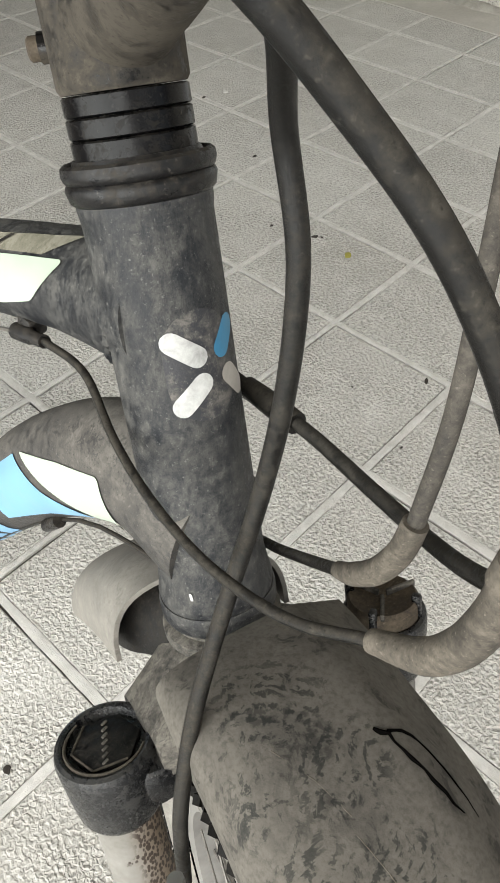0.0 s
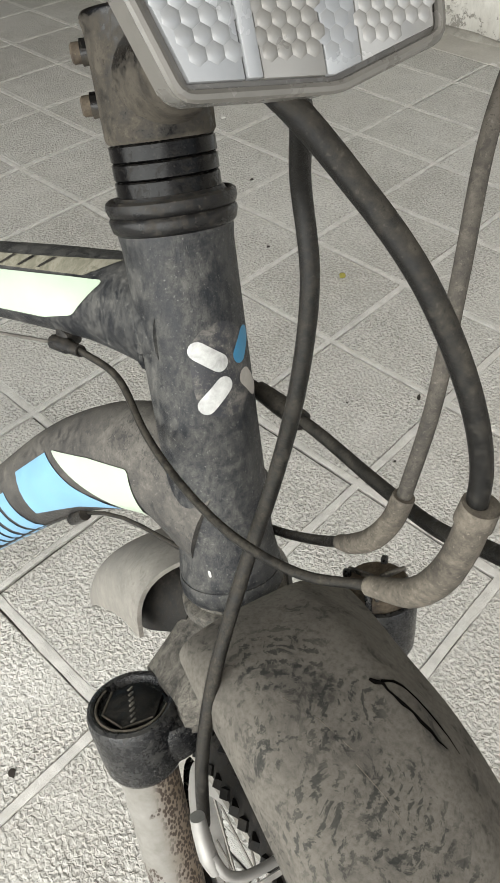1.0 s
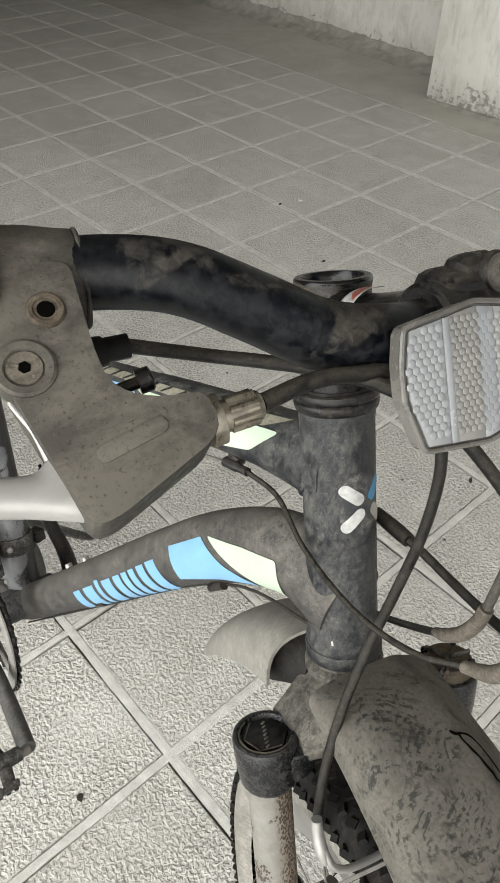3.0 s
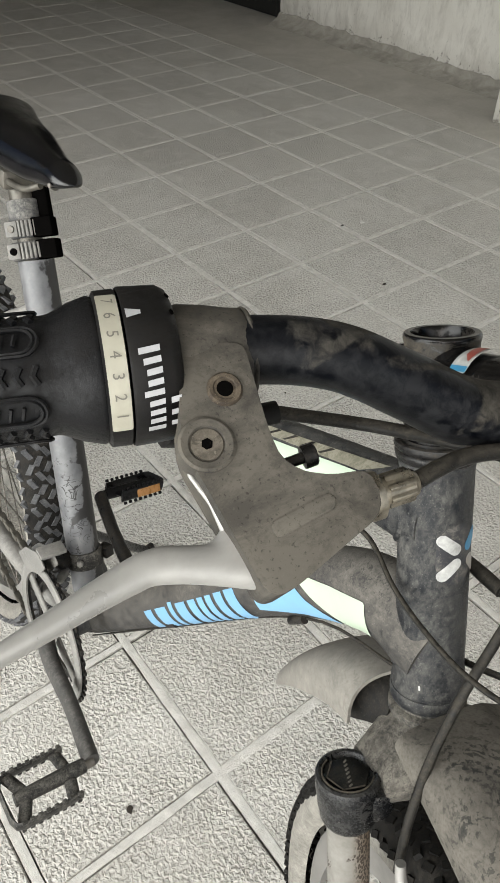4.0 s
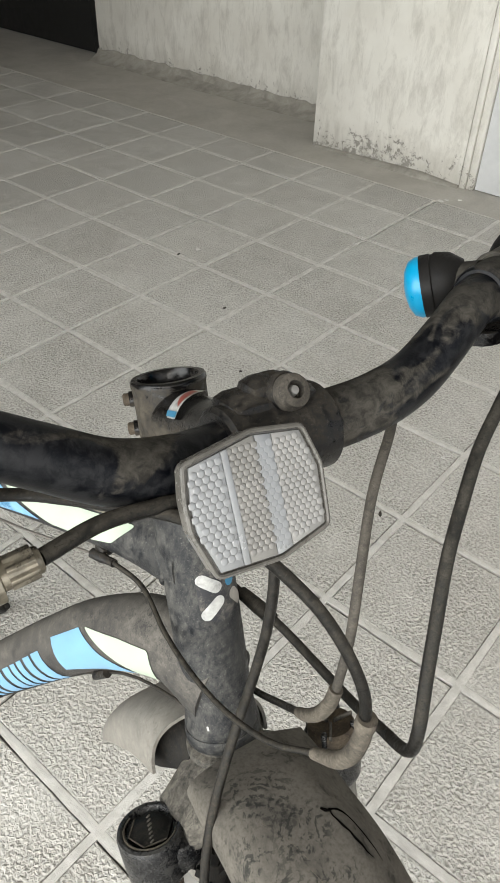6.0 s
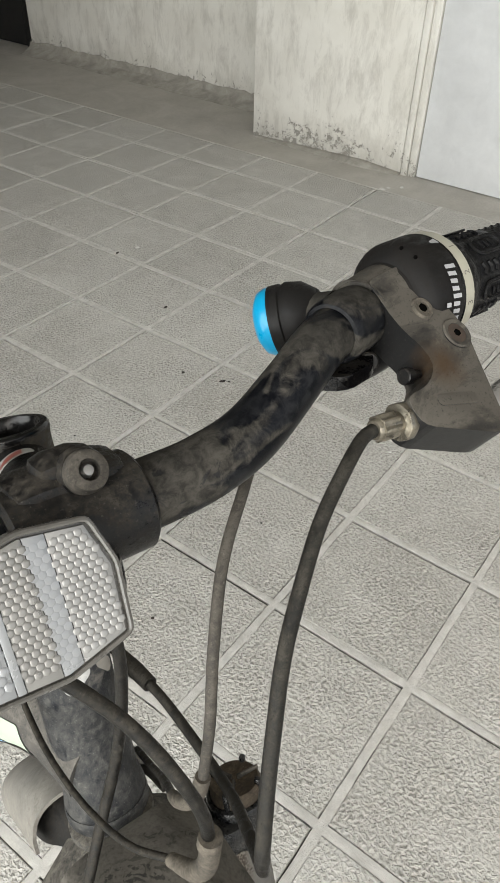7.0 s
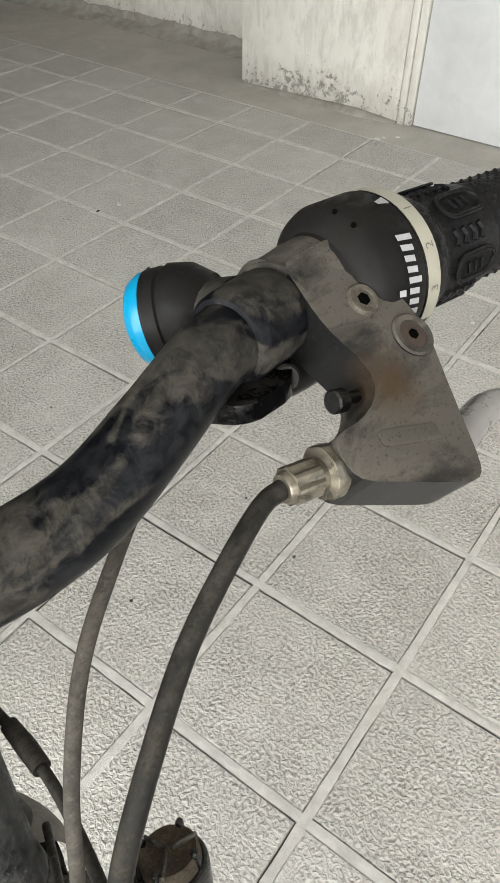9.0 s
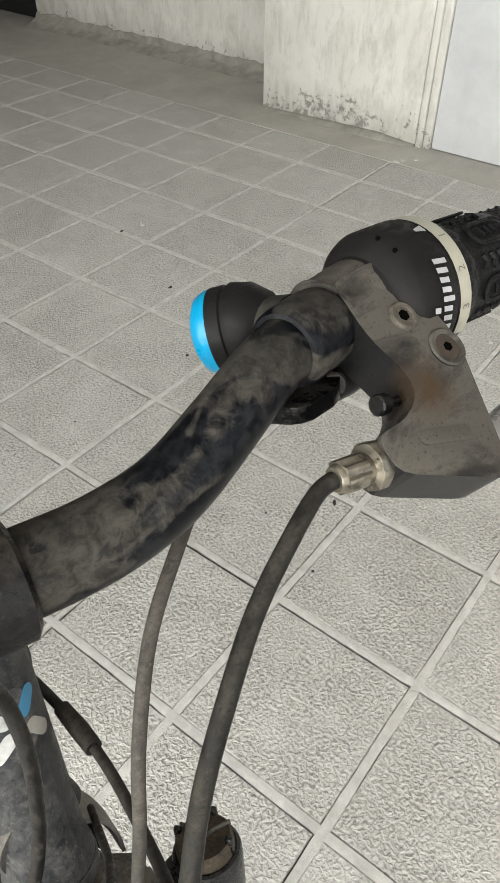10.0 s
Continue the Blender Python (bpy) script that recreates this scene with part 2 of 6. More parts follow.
def guard_plastic():
    """Black plastic under a coat of dust that fingers and rags have smeared into dark swirls."""
    mat, nt, bsdf = material("dust_coated_mudguard", 0.75)
    bsdf.inputs["Specular IOR Level"].default_value = 0.08
    vec = coords(nt)
    coat = noise_tex(nt, vec, 18, 6, 0.65, 0.4)
    fine = noise_tex(nt, vec, 520, 6, 0.7)
    warp = noise_tex(nt, vec, 75, 5, 0.7, 0.6)
    breaks = noise_tex(nt, vec, 130, 5, 0.72, 0.8)
    # finger marks: broken arcs round the places where hands have rubbed
    marks = None
    for centre, size, pitch, away in (((0.050, -0.031, 0.803), 0.017, 560, (0.012, -0.020, 0.010)), ((0.081, -0.031, 0.808), 0.015, 640, (0.016, 0.014, -0.012)), ((0.116, -0.042, 0.803), 0.018, 580, (-0.020, -0.006, 0.004)),
                                      ((0.099, -0.060, 0.800), 0.015, 620, (0.022, 0.012, 0.000)), ((0.140, -0.054, 0.792), 0.020, 540, (-0.018, 0.016, 0.010)), ((0.070, -0.056, 0.800), 0.011, 660, (-0.012, -0.018, 0.006)), ((0.150, -0.072, 0.780), 0.017, 600, (0.020, 0.010, 0.008))):
        d, near = nt.nodes.new("ShaderNodeVectorMath"), nt.nodes.new("ShaderNodeVectorMath")
        d.operation, d.inputs[1].default_value = "DISTANCE", tuple(a + b for a, b in zip(centre, away))
        near.operation, near.inputs[1].default_value = "DISTANCE", centre
        nt.links.new(vec, d.inputs[0])
        nt.links.new(vec, near.inputs[0])
        ragged = nt.nodes.new("ShaderNodeMath")
        ragged.operation, ragged.inputs[1].default_value = "MULTIPLY_ADD", 0.030
        nt.links.new(warp, ragged.inputs[0])
        nt.links.new(near.outputs["Value"], ragged.inputs[2])
        w = nt.nodes.new("ShaderNodeMath")
        w.operation, w.inputs[1].default_value = "MULTIPLY_ADD", 0.016
        nt.links.new(warp, w.inputs[0])
        nt.links.new(d.outputs["Value"], w.inputs[2])
        turns = nt.nodes.new("ShaderNodeMath")
        turns.operation, turns.inputs[1].default_value = "MULTIPLY", pitch * 2.6
        nt.links.new(w.outputs[0], turns.inputs[0])
        wave = nt.nodes.new("ShaderNodeMath")
        wave.operation = "SINE"
        nt.links.new(turns.outputs[0], wave.inputs[0])
        arc = calc(nt, "MULTIPLY", ramp(nt, wave.outputs[0], 0.0, 0.6), ramp(nt, breaks, 0.455, 0.515))
        arc = calc(nt, "MULTIPLY", arc, ramp(nt, ragged.outputs[0], size + 0.021, size + 0.011))
        marks = arc if marks is None else calc(nt, "MAXIMUM", marks, arc)
    rub = noise_tex(nt, vec, 38, 5, 0.68, 0.7)
    dabs = calc(nt, "MULTIPLY", ramp(nt, breaks, 0.52, 0.57), ramp(nt, rub, 0.50, 0.57))
    tone = mix(nt, ramp(nt, coat, 0.3, 0.7), (0.132, 0.121, 0.104), (0.096, 0.088, 0.076))
    tone = mix(nt, ramp(nt, fine, 0.45, 0.70, 0.0, 0.45), tone, (0.165, 0.152, 0.132))
    tone = mix(nt, ramp(nt, fine, 0.48, 0.38, 0.0, 0.5), tone, (0.080, 0.074, 0.064))
    tone = mix(nt, ramp(nt, rub, 0.48, 0.62, 0.0, 0.55), tone, (0.066, 0.061, 0.054))
    tone = mix(nt, calc(nt, "MULTIPLY", dabs, 0.6), tone, (0.035, 0.033, 0.030))
    tone = mix(nt, calc(nt, "MULTIPLY", marks, 0.70), tone, (0.016, 0.018, 0.017))
    nt.links.new(tone, bsdf.inputs["Base Color"])
    nt.links.new(ramp(nt, marks, 0, 1, 0.9, 0.6), bsdf.inputs["Roughness"])
    bump(nt, bsdf, fine, 0.4, 0.0004)
    return mat


def bar_paint():
    """Blue-black glossy paint with dust lying on it in patches with clear edges, worn through by hands."""
    mat, nt, bsdf = material("worn_black_bar_paint", 0.3)
    vec = coords(nt)
    mp = nt.nodes.new("ShaderNodeMapping")
    mp.inputs["Scale"].default_value, mp.inputs["Rotation"].default_value = (1.0, 0.55, 1.0), (0.2, 0.3, 0.4)
    nt.links.new(vec, mp.inputs[0])
    patch = noise_tex(nt, mp.outputs[0], 34, 3, 0.55, 0.9)
    edge = noise_tex(nt, vec, 210, 5, 0.7, 0.4)
    film = noise_tex(nt, mp.outputs[0], 14, 4, 0.6, 0.3)
    flecks = noise_tex(nt, mp.outputs[0], 120, 4, 0.65, 0.8)
    geo = nt.nodes.new("ShaderNodeNewGeometry")
    sep = nt.nodes.new("ShaderNodeSeparateXYZ")
    nt.links.new(geo.outputs["Normal"], sep.inputs[0])
    a = nt.nodes.new("ShaderNodeMath")
    a.operation = "MULTIPLY_ADD"
    nt.links.new(edge, a.inputs[0])
    a.inputs[1].default_value = 0.16
    nt.links.new(patch, a.inputs[2])
    b = nt.nodes.new("ShaderNodeMath")
    b.operation = "ADD"
    nt.links.new(a.outputs[0], b.inputs[0])
    nt.links.new(ramp(nt, sep.outputs["Z"], -0.6, 0.9, -0.10, 0.06), b.inputs[1])
    along = nt.nodes.new("ShaderNodeSeparateXYZ")
    nt.links.new(vec, along.inputs[0])
    c = nt.nodes.new("ShaderNodeMath")
    c.operation = "ADD"
    nt.links.new(b.outputs[0], c.inputs[0])
    nt.links.new(ramp(nt, along.outputs["Y"], -0.10, 0.02, -0.052, 0.015), c.inputs[1])
    dust = ramp(nt, c.outputs[0], 0.595, 0.655)
    dust = calc(nt, "MULTIPLY", dust, ramp(nt, flecks, 0.60, 0.66, 1.0, 0.25))
    dust = calc(nt, "MULTIPLY", dust, ramp(nt, film, 0.35, 0.65, 0.55, 1.0))
    haze = calc(nt, "MULTIPLY", ramp(nt, film, 0.34, 0.62, 0.25, 1.0), ramp(nt, edge, 0.42, 0.60, 0.0, 0.8))
    tone = mix(nt, haze, (0.0010, 0.0014, 0.0026), (0.020, 0.0205, 0.0220))
    tone = mix(nt, dust, tone, mix(nt, ramp(nt, edge, 0.35, 0.65), (0.029, 0.0268, 0.0234), (0.070, 0.064, 0.054)))
    nt.links.new(tone, bsdf.inputs["Base Color"])
    nt.links.new(ramp(nt, calc(nt, "ADD", dust, calc(nt, "MULTIPLY", haze, 0.35)), 0.0, 0.8, 0.34, 0.88), bsdf.inputs["Roughness"])
    nt.links.new(ramp(nt, dust, 0.0, 0.8, 0.17, 0.05), bsdf.inputs["Specular IOR Level"])
    bump(nt, bsdf, calc(nt, "ADD", dust, edge), 0.5, 0.00022)
    return mat


def dark_sided_tube():
    """A grey tube, dark on its left side beyond a ragged edge and crossed by dark scuffs."""
    mat, nt, bsdf = material("dark_sided_grey_tube", 0.38)
    vec = coords(nt)
    rag = noise_tex(nt, vec, 30, 6, 0.55, 0.5)
    film = noise_tex(nt, vec, 55, 4, 0.6, 0.2)
    lines = noise_tex(nt, vec, 62, 2, 0.5, 1.4)
    where = noise_tex(nt, vec, 17, 3, 0.6, 0.4)
    sep = nt.nodes.new("ShaderNodeSeparateXYZ")
    nt.links.new(vec, sep.inputs[0])
    side = ramp(nt, calc(nt, "ADD", calc(nt, "MULTIPLY", sep.outputs["Y"], 22.0), rag), 0.56, 0.61)
    scuff = calc(nt, "MULTIPLY", calc(nt, "MULTIPLY", ramp(nt, lines, 0.478, 0.490), ramp(nt, lines, 0.522, 0.510)), ramp(nt, where, 0.55, 0.60))
    tone = mix(nt, ramp(nt, film, 0.35, 0.65), (0.088, 0.090, 0.096), (0.142, 0.143, 0.147))
    tone = mix(nt, calc(nt, "MAXIMUM", side, scuff), tone, (0.014, 0.0135, 0.0135))
    nt.links.new(tone, bsdf.inputs["Base Color"])
    bump(nt, bsdf, side, -0.3, 0.0004)
    return mat


M_TILE = tile_material()
M_JOINT = cement_material("joint_bed", (0.12, 0.114, 0.102), (0.06, 0.056, 0.050), 12, 0.0008)
M_MORTAR = cement_material("joint_mortar", (0.72, 0.705, 0.665), (0.52, 0.507, 0.470), 34, 0.0050)
M_CONCRETE = cement_material("floor_cement", (0.52, 0.50, 0.455), (0.40, 0.38, 0.34), 5, 0.0015)
M_FILLET = cement_material("rough_wall_foot_cement", (0.44, 0.42, 0.375), (0.25, 0.235, 0.205), 14, 0.004)
M_PLASTER = plaster_material()
M_CEIL = cement_material("ceiling_paint", (0.40, 0.385, 0.35), (0.32, 0.305, 0.275), 3)
M_DOOR = plain("white_door_paint", (0.72, 0.73, 0.74), 0.45, 0, 0.08, 7)
M_GATE = plain("black_gate_paint", (0.012, 0.012, 0.012), 0.5, 0, 0.3, 20)
M_DOWN = dusty("dust_brown_frame", (0.010, 0.0105, 0.012), (0.128, 0.119, 0.106), 0.56, 42, 0.4, contrast=0.26, wipe=0.35, up=0.22, specks=0.4, smudge=0.6)
M_FRAME = dusty("dusty_black_frame", (0.0036, 0.0050, 0.0078), (0.112, 0.109, 0.101), 0.41, 55, 0.30, grain=0.0006, contrast=0.20, wipe=0.75, specks=0.5, stretch=(1, 1, 0.5), gloss=0.28, fines=1.2)
M_BLACK = dusty("dusty_black_paint", (0.0024, 0.0024, 0.0030), (0.056, 0.050, 0.042), 0.31, 65, 0.26, contrast=0.12, wipe=0.75, gloss=0.3)
M_GLOSS = dusty("glossy_black_paint", (0.0012, 0.0012, 0.0016), (0.030, 0.027, 0.023), 0.18, 55, 0.10, contrast=0.14, wipe=0.75, specks=0.3, gloss=0.16, grain=0.0001)
M_STEM = dusty("dusty_stem_paint", (0.0014, 0.0014, 0.0018), (0.070, 0.062, 0.051), 0.26, 45, 0.12, contrast=0.14, up=-0.50, wipe=0.6, specks=0.3, gloss=0.3, grain=0.0001)
M_KNOB = dusty("black_knob_plastic", (0.0020, 0.0020, 0.0024), (0.045, 0.042, 0.037), 0.28, 90, 0.34, contrast=0.14, wipe=0.7, gloss=0.2)
M_CAP = dusty("scuffed_black_plastic", (0.0024, 0.0028, 0.0040), (0.072, 0.070, 0.065), 0.25, 95, 0.20, contrast=0.12, wipe=0.85, specks=0.9, gloss=0.45)
M_BAR = bar_paint()
M_CROWN = dusty("dusty_fork_crown", (0.016, 0.0152, 0.0142), (0.170, 0.157, 0.136), 0.54, 60, 0.5, contrast=0.11, grain=0.0012, wipe=0.6)
M_GUARD = guard_plastic()
M_CABLE = dusty("dusty_cable_sleeve", (0.0016, 0.0015, 0.0014), (0.054, 0.049, 0.041), 0.40, 90, 0.34, contrast=0.20, wipe=0.7, specks=0.25, gloss=0.25, up=0.32)
M_CABLE_DARK = dusty("black_cable_sleeve", (0.0016, 0.0015, 0.0014), (0.050, 0.046, 0.039), 0.38, 90, 0.30, contrast=0.20, wipe=0.7, specks=0.2, gloss=0.25, up=0.25)
M_CABLE_PALE = dusty("dust_caked_cable_sleeve", (0.018, 0.0165, 0.0145), (0.100, 0.090, 0.077), 0.60, 60, 0.6, contrast=0.18, wipe=0.4)
M_BOOT = dusty("dust_caked_rubber_boot", (0.030, 0.026, 0.021), (0.148, 0.130, 0.106), 0.62, 55, 0.8, contrast=0.2, wipe=0.5)
M_LEVER = dusty("dusty_brake_lever_body", (0.0045, 0.0046, 0.0052), (0.114, 0.104, 0.088), 0.57, 18, 0.34, contrast=0.12, wipe=0.5, specks=0.12, gloss=0.28, fines=0.6, smudge=0.1)
# real dust, but the high up value also paints the lower face's shade
M_LEVER_GREY = dusty("grey_dusty_lever_body", (0.0045, 0.0048, 0.0056), (0.096, 0.087, 0.074), 0.55, 22, 0.34, contrast=0.13, wipe=0.8, specks=0.15, gloss=0.28, up=0.55, fines=0.8, smudge=0.1)
M_RUBBER = dusty("grip_rubber", (0.0020, 0.0022, 0.0030), (0.018, 0.0172, 0.0168), 0.32, 60, 0.40, contrast=0.14, gloss=0.28)
M_TYRE = dusty("tyre_rubber", (0.12, 0.113, 0.10), (0.30, 0.285, 0.255), 0.6, 50, 0.8, contrast=0.2, wipe=0.2)
M_TREAD = dusty("tyre_tread_rubber", (0.0026, 0.0025, 0.0024), (0.026, 0.024, 0.021), 0.34, 70, 0.6, contrast=0.15, gloss=0.2)
M_CASING = dusty("dusty_tread_casing", (0.0035, 0.0033, 0.0031), (0.045, 0.041, 0.036), 0.40, 60, 0.7, contrast=0.14)
M_SILVER = plain("satin_aluminium", (0.31, 0.30, 0.285), 0.42, 0.55, 0.2, 40)
M_BLADE = plain("dull_lever_alloy", (0.34, 0.332, 0.315), 0.32, 0.25, 0.14, 60)
M_BRIGHT = plain("bright_zinc", (0.50, 0.485, 0.455), 0.36, 0.35, 0.2, 120)
M_STEEL = plain("dull_steel", (0.17, 0.157, 0.138), 0.45, 0.5, 0.35, 70)
M_BRASSY = plain("tarnished_adjuster", (0.30, 0.27, 0.215), 0.30, 0.8, 0.5, 130)
M_OLDPOST = plain("brownish_bare_metal", (0.125, 0.116, 0.098), 0.42, 0.5, 0.35, 60)
M_RUST = plain("rusty_screw", (0.062, 0.043, 0.031), 0.8, 0.1, 0.35, 200)
M_OLD = dusty("rusty_brown_plastic", (0.030, 0.022, 0.016), (0.14, 0.115, 0.085), 0.45, 80, 0.6, contrast=0.2)
# flat black; on holes, sockets and slots it paints in their shade
M_DARK = plain("dark_recess", (0.003, 0.0028, 0.0026), 0.9, gloss=0.0)
M_STANCHION = spotted_stanchion()
M_MINT = plain("mint_white_decal", (0.38, 0.455, 0.355), 0.35, 0, 0.06, 25)
M_WHITE = plain("white_decal", (0.44, 0.44, 0.425), 0.4, 0, 0.30, 160)
M_GREYDECAL = plain("grey_decal", (0.30, 0.28, 0.25), 0.5, 0, 0.15, 160)
M_SKY = plain("light_blue_decal", (0.155, 0.325, 0.50), 0.4, 0, 0.10, 40)
M_BLUE = plain("bright_blue_bell", (0.0, 0.25, 0.46), 0.3, 0, 0.08, 40)
M_DEEPBLUE = plain("deep_blue_decal", (0.03, 0.17, 0.30), 0.4, 0, 0.1, 80)
M_OLIVE = dusty("olive_grey_decal", (0.090, 0.086, 0.058), (0.22, 0.208, 0.165), 0.62, 40, 0.6)
M_IVORY = plain("ivory_dial_plastic", (0.37, 0.352, 0.285), 0.45, 0, 0.10, 80)
# one clear lens: the three tones paint in how its facets mirror light
M_REFLECT = plain("reflector_prisms", (0.255, 0.26, 0.265), 0.2, 0.25, 0.12, 30)
M_REFLECT2 = plain("reflector_grey_prisms", (0.215, 0.208, 0.196), 0.26, 0.3, 0.12, 30)
M_REFLECT3 = plain("reflector_pale_prisms", (0.27, 0.265, 0.255), 0.2, 0.3, 0.12, 30)
M_CLEAR = plain("reflector_rim_plastic", (0.11, 0.104, 0.094), 0.25, 0, 0.25, 60)
M_ORANGE = plain("amber_reflector", (0.40, 0.19, 0.055), 0.3, 0, 0.25, 150)
M_SEAT = plain("black_saddle_cover", (0.0022, 0.0022, 0.0030), 0.20, 0, 0.3, 30, 0.00008, 0.5)
M_FLAP = dusty("pale_dusty_plastic", (0.12, 0.112, 0.100), (0.255, 0.240, 0.213), 0.62, 22, 0.7, contrast=0.3, wipe=0.3, specks=0.2)
M_PEDAL = dusty("scuffed_pedal_metal", (0.014, 0.0138, 0.0135), (0.15, 0.143, 0.128), 0.36, 90, 0.35, contrast=0.13, metal=0.2)
M_SEATTUBE = dark_sided_tube()
M_STAY = dusty("pale_grey_stay_paint", (0.13, 0.127, 0.120), (0.265, 0.257, 0.240), 0.55, 40, 0.34, contrast=0.2, wipe=0.4, specks=0.2, smudge=0.3)
M_CRANK = dusty("scuffed_grey_crank", (0.026, 0.0255, 0.025), (0.115, 0.111, 0.103), 0.5, 60, 0.36, contrast=0.2, wipe=0.5, specks=0.2)
M_BLOCKS = dusty("grey_dusty_tread_blocks", (0.034, 0.036, 0.041), (0.155, 0.156, 0.158), 0.52, 45, 0.6, contrast=0.22, wipe=0.4, specks=0.1)
M_PALEFRAME = dusty("pale_dusty_tube", (0.035, 0.036, 0.039), (0.215, 0.208, 0.193), 0.52, 42, 0.42, contrast=0.14, wipe=0.6)


# ---- shape helpers ----
def splined(points, n=8):
    """A smooth line through the points, n steps between each two."""
    p = [Vector(q) for q in points]
    p = [p[0] * 2 - p[1], *p, p[-1] * 2 - p[-2]]
    out = []
    for i in range(1, len(p) - 2):
        a, b, c, d = p[i - 1:i + 3]
        for k in range(n):
            t = k / n
            out.append(0.5 * (2 * b + (c - a) * t + (2 * a - 5 * b + 4 * c - d) * t * t + (3 * b - a - 3 * c + d) * t ** 3))
    out.append(p[-2])
    return out


def lerp_list(values, n):
    return [float(v) for v in np.interp(np.linspace(0, 1, n), np.linspace(0, 1, len(values)), values)]


def tube(points, radius, seg=16, cap=True, flat=1.0, bm=None, side=None):
    """A round or oval pipe along a line; radius: one number, or several spread along it. flat: width across over height along side."""
    bm = bm or bmesh.new()
    pts = [Vector(p) for p in points]
    n = len(pts)
    rad = [radius] * n if isinstance(radius, (int, float)) else lerp_list(radius, n)
    tan = [(pts[min(i + 1, n - 1)] - pts[max(i - 1, 0)]).normalized() for i in range(n)]
    ref = Vector(side) if side else (Vector((0, 0, 1)) if abs(tan[0].z) < 0.9 else Vector((1, 0, 0)))
    nor = (ref - tan[0] * ref.dot(tan[0])).normalized()
    rings = []
    for i in range(n):
        base = Vector(side) if side else nor
        nor = (base - tan[i] * base.dot(tan[i])).normalized()
        bi = tan[i].cross(nor)
        ring = []
        for k in range(seg):
            a = 2 * math.pi * k / seg
            ring.append(bm.verts.new(pts[i] + (nor * math.cos(a) + bi * math.sin(a) * flat) * rad[i]))
        rings.append(ring)
    for r0, r1 in zip(rings, rings[1:]):
        for k in range(seg):
            bm.faces.new((r0[k], r0[(k + 1) % seg], r1[(k + 1) % seg], r1[k]))
    if cap:
        bm.faces.new(rings[0][::-1])
        bm.faces.new(rings[-1])
    return bm


def lathe(profile, p0, axis, seg=24, bm=None, up=None):
    """A turned shape: profile of (distance along the axis, radius)."""
    bm = bm or bmesh.new()
    z = Vector(axis).normalized()
    x = (Vector(up) if up else (Vector((0, 0, 1)) if abs(z.z) < 0.9 else Vector((1, 0, 0))))
    x = (x - z * x.dot(z)).normalized()
    y = z.cross(x)
    p0 = Vector(p0)
    rings = []
    for d, r in profile:
        c = p0 + z * d
        if r <= 1e-6:
            rings.append([bm.verts.new(c)])
        else:
            rings.append([bm.verts.new(c + (x * math.cos(2 * math.pi * k / seg) + y * math.sin(2 * math.pi * k / seg)) * r) for k in range(seg)])
    for a, b in zip(rings, rings[1:]):
        for k in range(seg):
            q = [a[k % len(a)], a[(k + 1) % len(a)], b[(k + 1) % len(b)], b[k % len(b)]]
            q = [v for i, v in enumerate(q) if v not in q[:i]]
            if len(q) > 2:
                bm.faces.new(q)
    return bm


def slab(outline, z0, z1, m=None, bevel=0.0, bm=None, steps=2):
    """A plate from an outline in x, y between two heights, with rounded edges, laid by the matrix m."""
    b2 = bmesh.new()
    low = [b2.verts.new((x, y, z0)) for x, y in outline]
    high = [b2.verts.new((x, y, z1)) for x, y in outline]
    n = len(outline)
    b2.faces.new(low[::-1])
    b2.faces.new(high)
    for i in range(n):
        b2.faces.new((low[i], low[(i + 1) % n], high[(i + 1) % n], high[i]))
    if bevel:
        bmesh.ops.bevel(b2, geom=list(b2.edges), offset=bevel, segments=steps, profile=0.5, affect="EDGES", clamp_overlap=True)
    if m:
        b2.transform(m)
    if not bm:
        return b2
    return joined(bm, b2)


def joined(bm, other):
    me = bpy.data.meshes.new("tmp")
    other.to_mesh(me)
    other.free()
    bm.from_mesh(me)
    bpy.data.meshes.remove(me)
    return bm


def block(x0, x1, y0, y1, z0, z1, bevel=0.0, m=None, bm=None):
    return slab(((x0, y0), (x1, y0), (x1, y1), (x0, y1)), z0, z1, m, bevel, bm)


def rounded(points, r, n=4):
    """An outline with its corners rounded."""
    out = []
    p = [Vector((*q, 0)) for q in points]
    for i, c in enumerate(p):
        a, b = p[i - 1], p[(i + 1) % len(p)]
        ra = min(r, (a - c).length * 0.45)
        rb = min(r, (b - c).length * 0.45)
        s, e = c + (a - c).normalized() * ra, c + (b - c).normalized() * rb
        for k in range(n + 1):
            t = k / n
            q = s * (1 - t) ** 2 + c * 2 * t * (1 - t) + e * t * t
            out.append((q.x, q.y))
    return out


def wrapped(outline, place, step=0.004):
    """A thin decal: the outline in x, y, cut into a fine mesh and laid on a curved face by place(x, y)."""
    bm = bmesh.new()
    bm.faces.new([bm.verts.new((x, y, 0)) for x, y in outline])
    for axis in (0, 1):
        lo = min(p[axis] for p in outline)
        hi = max(p[axis] for p in outline)
        no = Vector((1, 0, 0)) if axis == 0 else Vector((0, 1, 0))
        k = int((hi - lo) / step)
        for i in range(1, k + 1):
            co = Vector((0, 0, 0))
            co[axis] = lo + (hi - lo) * i / (k + 1)
            bmesh.ops.bisect_plane(bm, geom=list(bm.verts) + list(bm.edges) + list(bm.faces), plane_co=co, plane_no=no)
    for v in bm.verts:
        v.co = place(v.co.x, v.co.y)
    bm.normal_update()
    return bm


